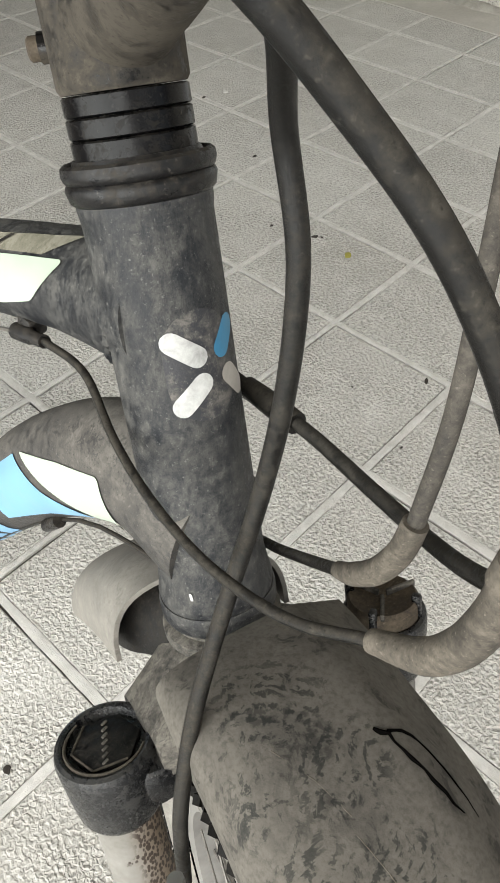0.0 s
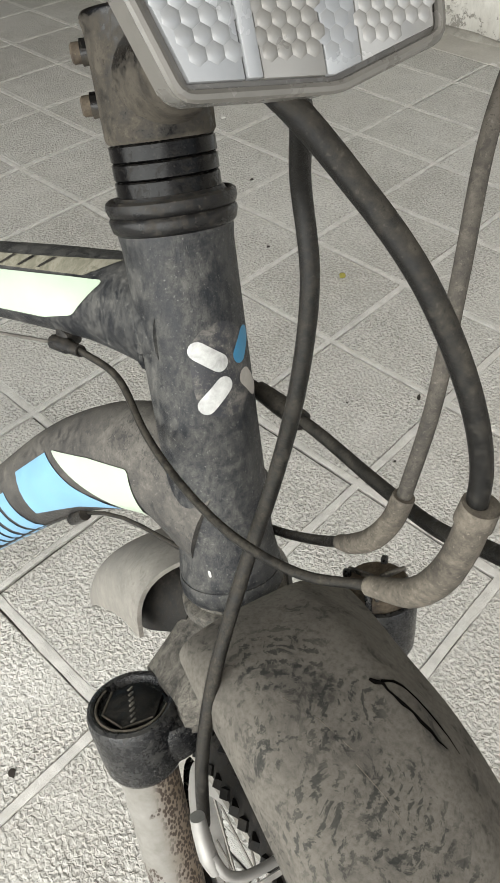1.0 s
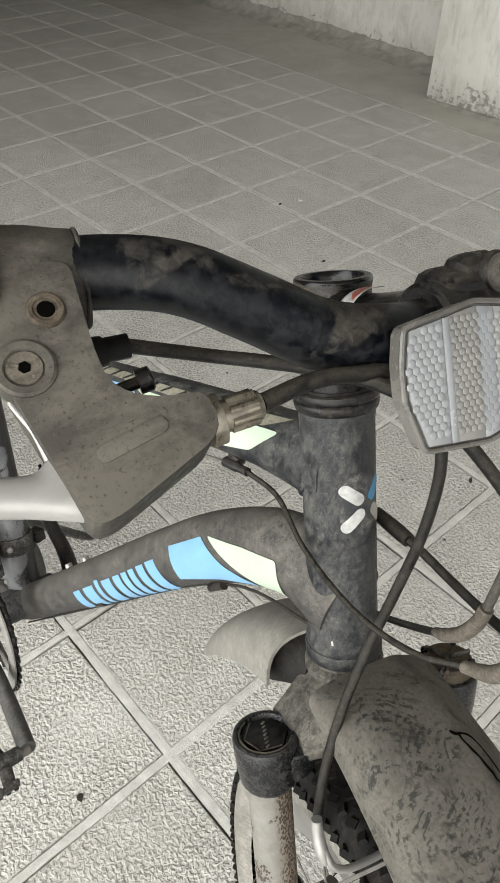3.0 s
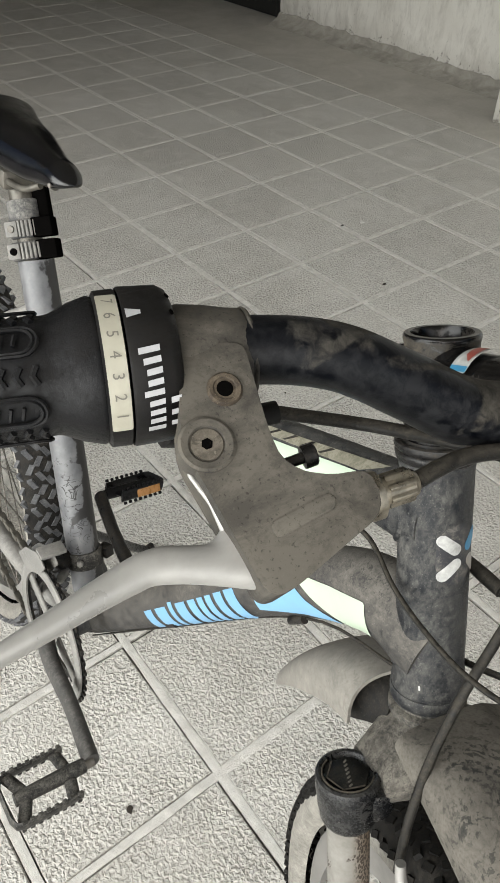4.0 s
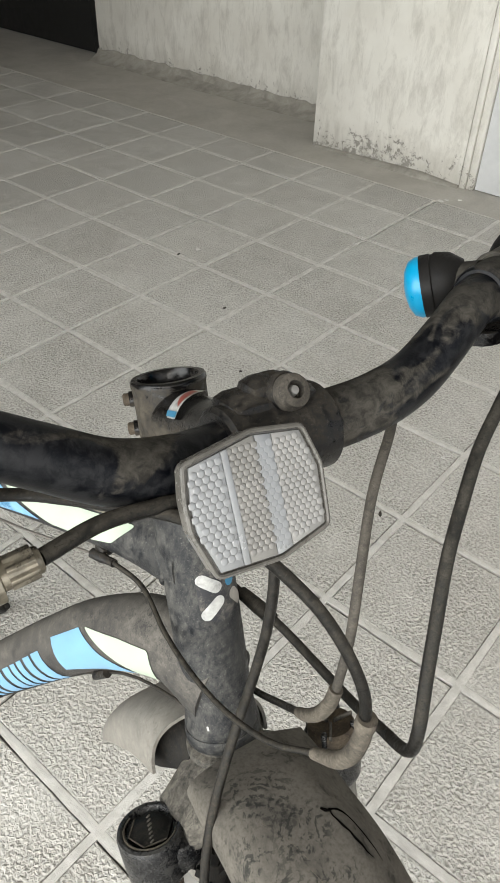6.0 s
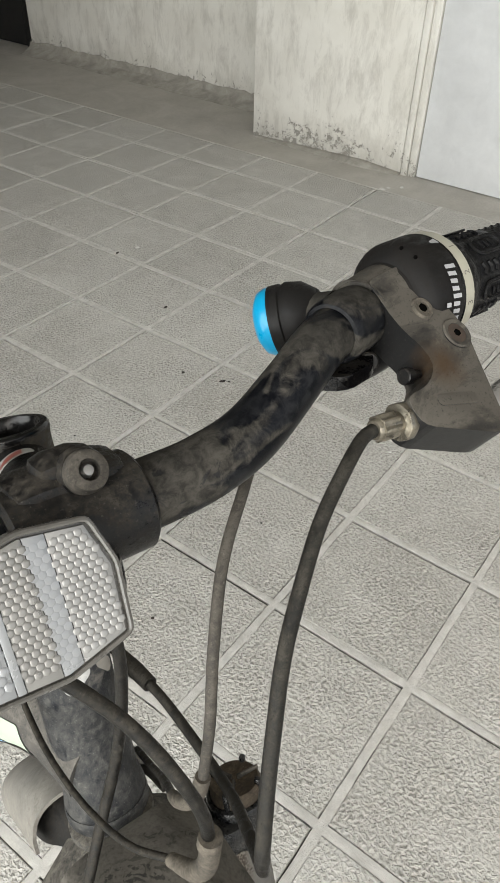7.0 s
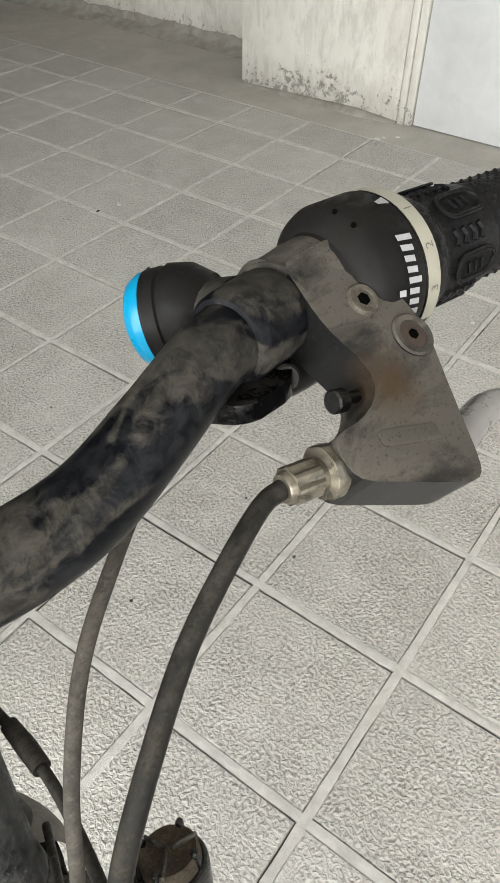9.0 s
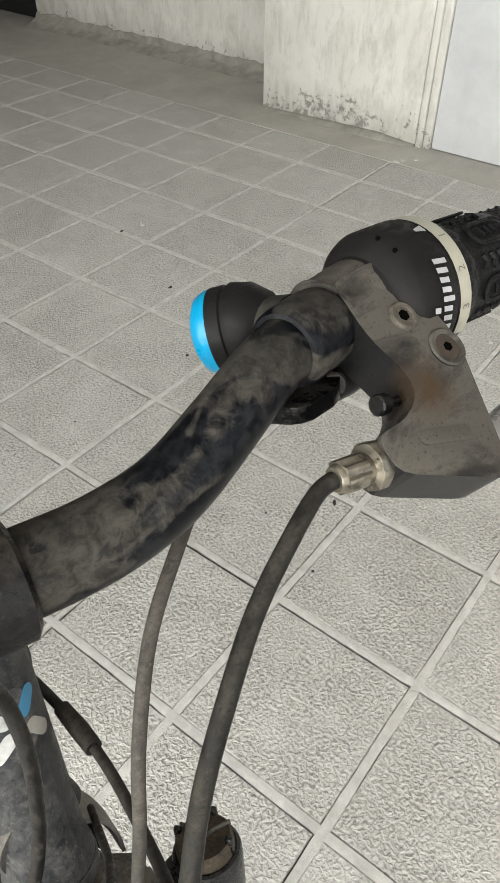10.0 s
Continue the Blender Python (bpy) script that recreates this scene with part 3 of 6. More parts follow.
def part(name, bm, mat, parent=None, label="", smooth=True, m=None, angle=40):
    """Links a bmesh as one mesh object under a thing or a part."""
    if m:
        bm.transform(m)
    bmesh.ops.recalc_face_normals(bm, faces=list(bm.faces))
    me = bpy.data.meshes.new(name)
    if smooth:
        for f in bm.faces:
            f.smooth = True
        for e in bm.edges:
            if len(e.link_faces) == 2 and e.calc_face_angle(0) > radians(angle):
                e.smooth = False
    bm.to_mesh(me)
    bm.free()
    me.materials.append(mat)
    ob = new(name, me)
    if parent:
        ob.parent = parent
    if label:
        tagged(ob, label)
    return ob


def frame_matrix(origin, x, y, z):
    m = Matrix((x, y, z)).transposed().to_4x4()
    m.translation = origin
    return m


def axes(origin, x, y):
    """A pose with its x along x and its y near y."""
    x = Vector(x).normalized()
    z = x.cross(Vector(y)).normalized()
    return frame_matrix(Vector(origin), x, z.cross(x), z)

def flat_text(body, size, place, name, mat, parent, turn=0, dx=0.0, dy=0.0, mirror=False):
    """Writing in the built-in font, laid on a curved face."""
    cu = bpy.data.curves.new("tmp", "FONT")
    cu.body, cu.size, cu.align_x, cu.align_y = body, size, "CENTER", "CENTER"
    tmp = new("tmp", cu)
    me = bpy.data.meshes.new_from_object(tmp.evaluated_get(bpy.context.evaluated_depsgraph_get()))
    bm = bmesh.new()
    bm.from_mesh(me)
    bpy.data.objects.remove(tmp)
    bpy.data.meshes.remove(me)
    bmesh.ops.triangulate(bm, faces=list(bm.faces))
    c, s = math.cos(radians(turn)), math.sin(radians(turn))
    for v in bm.verts:
        x, y = v.co.x, v.co.y
        x, y = x * c - y * s, x * s + y * c
        v.co = place(dx + (-x if mirror else x), dy + y)
    return part(name, bm, mat, parent, smooth=False)


# ---- the parking bay ----
S = 0.30            # pitch of the floor tiles
EDGE_Y = 1.44       # where the tiles end in a cement strip
ground = tagged(part("floor", block(-9, 14, -20, 2.6, -0.12, -0.0065), M_JOINT, smooth=False),
                "pale cement floor bed under square embossed tiles, dusty", "floor", kind="structure")
tagged(part("cement_strip", slab(((-9, EDGE_Y), (5.2, EDGE_Y), (5.2, 2.2), (-9, 2.2)), -0.0035, 0.002), M_CONCRETE, smooth=False),
       "grey trowelled cement strip along the foot of the wall", "floor strip", kind="structure")

WALL_A = 1.655      # face of the near wall
WALL_B = 2.06       # face of the set-back wall
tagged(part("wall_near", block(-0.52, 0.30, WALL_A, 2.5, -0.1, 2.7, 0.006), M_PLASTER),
       "off-white plaster wall, stained, flaking and greyer near the floor", "wall", kind="structure")
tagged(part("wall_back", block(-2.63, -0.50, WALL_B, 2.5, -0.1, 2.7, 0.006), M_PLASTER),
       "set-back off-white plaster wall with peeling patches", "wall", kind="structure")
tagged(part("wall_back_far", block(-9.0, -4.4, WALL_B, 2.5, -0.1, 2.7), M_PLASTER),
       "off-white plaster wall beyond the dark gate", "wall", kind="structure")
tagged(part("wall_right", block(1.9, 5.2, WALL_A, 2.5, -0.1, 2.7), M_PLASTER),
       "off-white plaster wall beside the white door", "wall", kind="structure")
tagged(part("wall_end", block(-9.2, -9.0, -2.9, 2.5, -0.1, 2.7), M_PLASTER), "plain plaster end wall in the dark", "wall", kind="structure")
tagged(part("ceiling", block(-9.2, 3.3, -2.7, 2.6, 2.7, 2.9), M_CEIL, smooth=False), "pale painted concrete ceiling", "ceiling", kind="structure")
tagged(part("wall_over_opening", block(3.1, 3.3, -2.7, 2.5, 2.5, 2.7), M_PLASTER), "plaster beam over the open side", "wall", kind="structure")

rng = random.Random(3)
bm = bmesh.new()
rows = []
jog = [0.0, 0.0, 0.0]
for x in np.linspace(-2.63, -0.515, 120):
    jog = [0.8 * v + rng.uniform(-1, 1) * a for v, a in zip(jog, (0.006, 0.004, 0.005))]
    rows.append([bm.verts.new((x, y, z)) for y, z in ((WALL_B - 0.13 + jog[0], -0.004), (WALL_B - 0.07 + jog[0], 0.012 + jog[1] * 0.5), (WALL_B - 0.022, 0.034 + jog[1]), (WALL_B - 0.006, 0.062 + jog[2]), (WALL_B + 0.02, 0.066 + jog[2]))])
for a, b in zip(rows, rows[1:]):
    for k in range(4):
        bm.faces.new((a[k], b[k], b[k + 1], a[k + 1]))
tagged(part("trim", bm, M_FILLET), "rough grey cement fillet at the foot of the set-back wall", "cement fillet", kind="structure")
bm = tube([(-0.50, WALL_A + 0.005, -0.01), (0.1, WALL_A, -0.008), (0.30, WALL_A, -0.01)], [0.02, 0.032, 0.02], 10, True, 1.5, side=(0, 0, 1))
tagged(part("trim", bm, M_FILLET), "rough grey cement fillet at the foot of the wall", "cement fillet", kind="structure")

door = tagged(new("door_1"), "white painted flush metal door in the wall", "door", kind="structure")
part("door_leaf", block(0.372, 1.86, WALL_A + 0.012, WALL_A + 0.05, 0.006, 2.5, 0.003), M_DOOR, door)
part("door_frame", block(0.302, 0.332, WALL_A - 0.006, WALL_A + 0.09, 0.0, 2.6, 0.006), M_PLASTER, door, "flaking white-painted door frame")
part("door_frame", block(0.334, 0.368, WALL_A + 0.002, WALL_A + 0.09, 0.0, 2.6, 0.005), M_PLASTER, door, "flaking white-painted door frame")
part("door_lintel", block(0.30, 1.9, WALL_A, 2.5, 2.505, 2.7), M_PLASTER, door)

gate = tagged(new("door_2"), "black sheet-metal gate in shadow, closed", "gate", kind="structure")
part("gate_leaf", block(-4.4, -2.66, WALL_B + 0.05, WALL_B + 0.09, 0.01, 2.7, 0.002), M_GATE, gate)
part("gate_post", block(-2.70, -2.635, WALL_B + 0.02, WALL_B + 0.1, 0.0, 2.7, 0.004), M_GATE, gate)
tagged(part("wall_side", block(-9.0, -2.2, -2.9, -2.7, -0.1, 2.7), M_PLASTER), "plain plaster wall beside the open front", "wall", kind="structure")

# ---- the bicycle ----
from mathutils.bvhtree import BVHTree

# x forward, y to the rider's left, z up in the plane of its frame; it leans on its stand
BK = frame_matrix(Vector((1.49995, -1.38798, 0.0002)), Vector((0.99866, -0.05181, 0)), Vector((0.05099, 0.98289, -0.17698)), Vector((0.00917, 0.17674, 0.98421)))
bike = tagged(new("bicycle"), "dusty black mountain bike with light blue and mint decals", "bicycle")
bike.matrix_world = BK

HEAD = Vector((-0.002, 0, 0.777))
UPA = Vector((-0.355, 0, 0.935)).normalized()


def steered(degrees):
    """The pose of the steering, turned to the rider's right: x forward, y left, z up the steering axis."""
    a = radians(degrees)
    f0, l0 = Vector((UPA.z, 0, -UPA.x)), Vector((0, 1, 0))
    f = f0 * math.cos(a) - l0 * math.sin(a)
    return frame_matrix(HEAD, f, UPA.cross(f), UPA)


BAR = FORK = steered(14)
AX = steered(0)

# frame tubes
HEAD_R = 0.0206
bm = lathe([(0.006, 0.0), (0.006, 0.0222), (0.009, 0.0226), (0.013, 0.0218), (0.022, 0.0207), (0.06, 0.0206), (0.10, 0.0205), (0.148, 0.0205), (0.1518, 0.0210), (0.1545, 0.0210), (0.1545, 0.0)], (0, 0, 0), (0, 0, 1), 48)
head_tube = part("head_tube", bm, M_FRAME, bike, m=AX)
DOWN = splined([(-0.008, 0, 0.809), (-0.055, 0, 0.808), (-0.111, 0, 0.766), (-0.168, 0, 0.703), (-0.26, 0, 0.590), (-0.36, 0, 0.468), (-0.435, 0, 0.378)], 8)
DOWN_R = lerp_list([0.0285, 0.0275, 0.0265, 0.0255, 0.0245, 0.0235, 0.023], len(DOWN))
down_tube = part("down_tube", tube(DOWN, DOWN_R, 32, True, 0.80, side=(0.6, 0, 0.8)), M_DOWN, bike)
TOP = splined([(-0.040, 0, 0.888), (-0.10, 0, 0.871), (-0.185, 0, 0.8395), (-0.252, 0, 0.8125), (-0.4, 0, 0.757), (-0.578, 0, 0.702)], 8)
TOP_R = lerp_list([0.0235, 0.0200, 0.0195, 0.0190, 0.018, 0.0165], len(TOP))
top_tube = part("top_tube", tube(TOP, TOP_R, 32, True, 0.92, side=(0.3, 0, 0.95)), M_FRAME, bike)
seat_tube = part("seat_tube", tube([(-0.435, 0, 0.36), (-0.466, 0, 0.43), (-0.534, 0, 0.590), (-0.600, 0, 0.735), (-0.624, 0, 0.788)], 0.0203, 32), M_SEATTUBE, bike, "scuffed grey seat tube, dark along its left side")
for y in (-1, 1):
    part("seat_stay", tube(splined([(-0.605, 0.012 * y, 0.738), (-0.68, 0.042 * y, 0.66), (-0.87, 0.064 * y, 0.36)]), 0.0092, 14), M_STAY, bike)
    part("chain_stay", tube(splined([(-0.45, 0.02 * y, 0.380), (-0.55, 0.044 * y, 0.372), (-0.87, 0.066 * y, 0.345)]), 0.0125, 16), M_STAY, bike)
part("bottom_bracket", lathe([(-0.036, 0.0), (-0.036, 0.018), (-0.033, 0.0205), (0.033, 0.0205), (0.036, 0.018), (0.036, 0.0)], (-0.435, 0, 0.385), (0, 1, 0), 28), M_FRAME, bike)


def weld(centre, axis, radius, flat):
    """Fish-scale weld beads where a frame tube runs into the head tube."""
    inv = AX.inverted()
    ax = Vector(axis).normalized()
    n = Vector((-ax.z, 0, ax.x))
    pts = []
    for k in range(73):
        a = 2 * math.pi * k / 72
        p = inv @ (Vector(centre) + n * math.cos(a) * radius + Vector((0, math.sin(a) * radius * flat, 0)))
        d = inv.to_3x3() @ ax
        qa, qb, qc = d.x ** 2 + d.y ** 2, p.x * d.x + p.y * d.y, p.x ** 2 + p.y ** 2 - HEAD_R ** 2
        t = (-qb - math.sqrt(max(0.0, qb * qb - qa * qc))) / qa
        pts.append(AX @ (p + d * t))
    return tube(pts, [0.0017 + 0.0007 * (k % 2) for k in range(73)], 8, False, side=(0.2, 0.1, 0.97))


part("weld_bead", weld((-0.16, 0, 0.8580), (0.974, 0, 0.227), 0.0208, 0.93), M_FRAME, top_tube)
part("weld_bead", weld((-0.12, 0, 0.8065), (1, 0, 0.02), 0.0270, 0.70), M_FRAME, down_tube)


# ---- decals on the frame ----
def on_head(lift=0.0004, r=HEAD_R):
    """x: degrees round the head tube from dead ahead, left plus; y: up its axis."""
    def place(x, y):
        a = radians(x * 1000)
        return AX @ Vector((math.cos(a) * (r + lift), math.sin(a) * (r + lift), y))
    return place


def on_tube(path, radii, flat, side, lift=0.0005, sgn=-1):
    """A place on the right flank of a frame tube above the point x, z of the frame's plane."""
    def place(x, z):
        q = Vector((x, 0, z))
        k = min(range(len(path) - 1), key=lambda i: ((path[i] + path[i + 1]) / 2 - q).length)
        a, b = path[k], path[k + 1]
        d = (b - a).normalized()
        t = max(0, min(1, (q - a).dot(d) / (b - a).length))
        c, r = a.lerp(b, t), radii[k] + (radii[k + 1] - radii[k]) * t
        n = Vector(side)
        n = (n - d * n.dot(d)).normalized()
        h = max(-0.985 * r, min(0.985 * r, (q - c).dot(n)))
        w = flat * math.sqrt(r * r - h * h)
        return c + n * (h + lift * h / r) + d * 0 + Vector((0, sgn * (w + lift), 0))
    return place


def capsule(a, b, r, n=8, squash=1.0):
    """An outline of a rounded bar from a to b; x is wound round the tube and scaled by squash."""
    ax, ay = a[0] / squash, a[1]
    bx, by = b[0] / squash, b[1]
    t = math.atan2(by - ay, bx - ax)
    out = []
    for c, t0 in (((bx, by), t - math.pi / 2), ((ax, ay), t + math.pi / 2)):
        for k in range(n + 1):
            w = t0 + math.pi * k / n
            out.append(((c[0] + r * math.cos(w)) * squash, c[1] + r * math.sin(w)))
    return out


K = 180 / math.pi / HEAD_R / 1000      # degrees/1000 per metre of arc
on = on_head()
badge = part("badge", wrapped(capsule((-0.012, 0.109), (-0.012, 0.097), 0.0125, 10, K), on_head(0.00015), 0.003), dusty("darker_badge_film", (0.02, 0.021, 0.025), (0.13, 0.122, 0.11), 0.4, 60, 0.35), head_tube, "dark oval film under the emblem")
for a, b, mat, lab in (((-0.0375, 0.1125), (-0.0165, 0.1065), M_WHITE, "white rounded bar of the emblem"), ((-0.0150, 0.0975), (-0.0360, 0.0910), M_WHITE, "white rounded bar of the emblem"),
                       ((0.0235, 0.1130), (0.0105, 0.1070), M_DEEPBLUE, "blue rounded bar of the emblem"), ((0.0155, 0.0975), (0.0300, 0.0915), M_GREYDECAL, "grey rounded bar of the emblem")):
    part("emblem_bar", wrapped(capsule(a, b, 0.0035, 8, K), on, 0.002), mat, head_tube, lab)
part("paint_chip", wrapped(capsule((-0.0637, 0.0172), (-0.0632, 0.0150), 0.0006, 4, K), on_head(0.0012), 0.002), M_WHITE, head_tube)

tt = on_tube(TOP, TOP_R, 0.92, (0.3, 0, 0.95))
part("mint_panel", wrapped(rounded([(-0.0785, 0.8925), (-0.0955, 0.8698), (-0.1203, 0.8562), (-0.1593, 0.8412), (-0.2210, 0.8372)], 0.004), tt, 0.004), M_MINT, top_tube, "mint-white decal panel")
part("blue_panel", wrapped([(-0.1730, 0.8362), (-0.2290, 0.8338), (-0.3000, 0.8050), (-0.3040, 0.7830), (-0.2540, 0.8010)], tt, 0.004), M_SKY, top_tube, "light blue decal panel")
flat_text("FRAME", 0.0084, on_tube(TOP, TOP_R, 0.92, (0.3, 0, 0.95), 0.0010), "lettering", M_DEEPBLUE, top_tube, 20, -0.2180, 0.8215)
tt_top = on_tube(TOP, TOP_R, 0.92, (0.3, 0, 0.95), 0.0006)
part("olive_panel", wrapped([(-0.0775, 0.8992), (-0.0935, 0.8875), (-0.185, 0.8530), (-0.30, 0.8095), (-0.290, 0.8168)], tt_top, 0.004), M_OLIVE, top_tube, "worn olive-grey decal panel")
for k in range(10):
    a0 = -0.118 - 0.0165 * k
    z0 = 0.8835 - 0.0165 * 0.385 * k
    part("mark", wrapped([(a0, z0 - 0.0005), (a0 - 0.0032, z0 - 0.0015), (a0 - 0.0105, z0 - 0.0082), (a0 - 0.0078, z0 - 0.0072)], on_tube(TOP, TOP_R, 0.92, (0.3, 0, 0.95), 0.0010), 0.003), M_BLACK, top_tube, "dark slanted bar of worn lettering")

dt = on_tube(DOWN, DOWN_R, 0.80, (0.6, 0, 0.8))
part("mint_panel", wrapped(rounded([(-0.1185, 0.7785), (-0.0822, 0.8007), (-0.0524, 0.8158), (-0.0411, 0.7922), (-0.0605, 0.7790)], 0.003), dt, 0.004), M_MINT, down_tube, "mint-white decal panel")
part("blue_panel", wrapped([(-0.1245, 0.7725), (-0.097, 0.7715), (-0.066, 0.7760), (-0.098, 0.7530), (-0.139, 0.7150), (-0.157, 0.7345)], dt, 0.004), M_SKY, down_tube, "light blue decal panel")
dd = Vector((-0.615, -0.788))
nn = Vector((-0.788, 0.615))
for t0, w, top, slant in ((0.010, 0.0170, 0.0125, 0.006), (0.033, 0.0145, 0.012, 0.005), (0.0545, 0.0115, 0.0115, 0.004), (0.0710, 0.0115, 0.0112, 0.004), (0.0875, 0.0155, 0.011, 0.004),
                          (0.111, 0.0220, 0.011, 0.003), (0.141, 0.0095, 0.0135, 0.003), (0.158, 0.0270, 0.0105, 0.003), (0.194, 0.0200, 0.0105, 0.004)):
    base = Vector((-0.150, 0.7105)) + dd * t0
    q = [base + nn * (top + 0.003) + dd * slant, base + nn * (top + 0.003) + dd * (slant + w), base - nn * 0.0145 + dd * w, base - nn * 0.0145]
    part("letter_bar", wrapped([tuple(v) for v in q], dt, 0.004), M_SKY, down_tube, "light blue bar of the maker's lettering")

for x, z, y in ((-0.101, 0.7405, -0.004), (-0.25, 0.570, -0.004)):
    part("cable_guide", tube([(x, y - 0.006, z), (x - 0.012, y - 0.006, z - 0.014)], 0.0035, 10), M_BLACK, down_tube)
for x, z in ((-0.302, 0.572), (-0.336, 0.531)):
    part("bottle_boss", lathe([(-0.004, 0.004), (0.006, 0.004), (0.007, 0.003), (0.007, 0)], (x, 0, z), (-0.78, 0, 0.62), 12), M_SILVER, down_tube, "bright bottle-cage bolt")
stop = tube([(-0.098, -0.013, 0.8485), (-0.106, -0.013, 0.8460), (-0.108, -0.013, 0.8455), (-0.119, -0.013, 0.8420)], [0.0028, 0.0028, 0.0036, 0.0036], 12)
joined(stop, block(-0.119, -0.109, -0.013, -0.004, 0.843, 0.851, 0.002))
part("cable_stop", stop, M_BLACK, top_tube)
part("bare_cable", tube(splined([(-0.118, -0.013, 0.842), (-0.25, -0.0125, 0.7885), (-0.55, -0.012, 0.690)], 4), 0.0009, 8), M_STEEL, top_tube)
part("bare_cable", tube(splined([(-0.02, -0.004, 0.776), (-0.105, -0.008, 0.737), (-0.25, -0.008, 0.566), (-0.42, -0.01, 0.36)], 6), 0.0011, 8), M_CABLE, down_tube)


# ---- wheels ----
def wheel(name, hub, m, mat_rim, label, count=172, size=1.0, blocks=None):
    """A wheel in the x, z plane of the pose m about its hub."""
    w = part(name, lathe([(-0.011, 0.300), (-0.012, 0.319), (-0.009, 0.325), (0.009, 0.325), (0.012, 0.319), (0.011, 0.300), (-0.011, 0.300)], hub, (0, 1, 0), 96, up=(1, 0, 0)), mat_rim, bike, label, m=m)
    prof = [(0.0245 * math.sin(a), 0.3485 - 0.0225 * math.cos(a)) for a in np.linspace(-2.6, 2.6, 15) + math.pi]
    part("tyre", lathe([(x, r) for x, r in prof], hub, (0, 1, 0), 96, up=(1, 0, 0)), M_TYRE, w, "dusty tyre with a pale sidewall", m=m)
    part("tread_band", lathe([(0.0253 * math.sin(a), 0.3485 - 0.0233 * math.cos(a)) for a in np.linspace(-1.30, 1.30, 13) + math.pi], hub, (0, 1, 0), 96, up=(1, 0, 0)), M_CASING, w, "dusty tread casing", m=m)
    rng = random.Random(4)
    verts, faces = [], []
    for k in range(count):
        for row, y in enumerate((-0.0232, -0.0135, -0.0045, 0.0045, 0.0135, 0.0232)):
            a = 2 * math.pi * (k + 0.5 * (row % 2) + rng.uniform(-0.05, 0.05)) / count
            edge = abs(y) > 0.02
            tilt = 0.95 if edge else abs(y) / 0.028
            rr = 0.3570 if edge else 0.3705 - 0.0035 * abs(y) / 0.0135
            x, z = Vector((math.cos(a), 0, math.sin(a))), Vector((-math.sin(a), 0, math.cos(a)))
            out = (x * math.cos(tilt) + Vector((0, math.copysign(math.sin(tilt), y), 0))).normalized()
            c = Vector(hub) + x * rr + Vector((0, y, 0))
            mm = m @ axes(c, z + Vector((0, 0.5 * (-1) ** (k + row), 0)), out.cross(z))
            lx, ly = (0.0034 * size, 0.0032) if edge else (0.0046 * size, 0.0034 * (0.8 + 0.2 * size))
            i0 = len(verts)
            for dz, s in ((-0.004, 1.0), (0.0030, 0.78)):
                verts += [mm @ Vector((sx * lx * s, sy * ly * s, dz)) for sx, sy in ((-1, -1), (1, -1), (1, 1), (-1, 1))]
            faces += [tuple(i0 + j for j in f) for f in ((3, 2, 1, 0), (4, 5, 6, 7), (0, 1, 5, 4), (1, 2, 6, 5), (2, 3, 7, 6), (3, 0, 4, 7))]
    me = bpy.data.meshes.new("tread")
    me.from_pydata(verts, [], faces)
    me.materials.append(blocks or M_TREAD)
    new("tread", me).parent = w
    part("hub", lathe([(-0.05, 0), (-0.05, 0.009), (-0.034, 0.009), (-0.034, 0.022), (-0.03, 0.022), (-0.028, 0.013), (0.028, 0.013), (0.03, 0.022), (0.034, 0.022), (0.034, 0.009), (0.05, 0.009), (0.05, 0)], hub, (0, 1, 0), 24), M_STEEL, w, m=m)
    for k in range(36):
        a = 2 * math.pi * k / 36
        s = 1 if k % 2 else -1
        b = a + (0.9 if k % 4 < 2 else -0.9)
        p0 = Vector(hub) + Vector((0.02 * math.cos(b), 0.031 * s, 0.02 * math.sin(b)))
        p1 = Vector(hub) + Vector((0.302 * math.cos(a), 0.004 * s, 0.302 * math.sin(a)))
        part("spoke", tube([p0, p1], 0.0010, 6, False), M_STEEL, w, m=m)
    return w


SKEW = FORK @ pose(-0.034, 0.0045, 0, 0, 0, -6.5)      # the wheel sits a little askew in its fork
front_wheel = wheel("front_wheel", (0.141, 0.0, -0.4666), SKEW, M_SILVER, "silver-rimmed front wheel with a knobbly tyre")
REAR = Matrix.Translation((-0.915, 0, 0.349)) @ Matrix.Diagonal((0.93, 1.25, 0.93, 1.0))
rear_wheel = wheel("rear_wheel", (0, 0, 0), REAR, M_SILVER, "silver-rimmed rear wheel with a coarse grey tread", 104, 2.0, M_BLOCKS)

# ---- fork ----
part("headset_lower", lathe([(-0.0030, 0.0), (-0.0030, 0.0222), (-0.0015, 0.0230), (0.0045, 0.0232), (0.0060, 0.0226), (0.0060, 0)], (0, 0, 0), (0, 0, 1), 48), M_FRAME, bike, "dusty black lower headset cup", m=AX)
part("headset_race", lathe([(-0.012, 0.0), (-0.012, 0.0240), (-0.0075, 0.0240), (-0.0065, 0.0225), (-0.0060, 0.0205), (-0.0030, 0.0205), (-0.0030, 0)], (0, 0, 0), (0, 0, 1), 44), M_CROWN, bike, "dusty crown race", m=FORK)


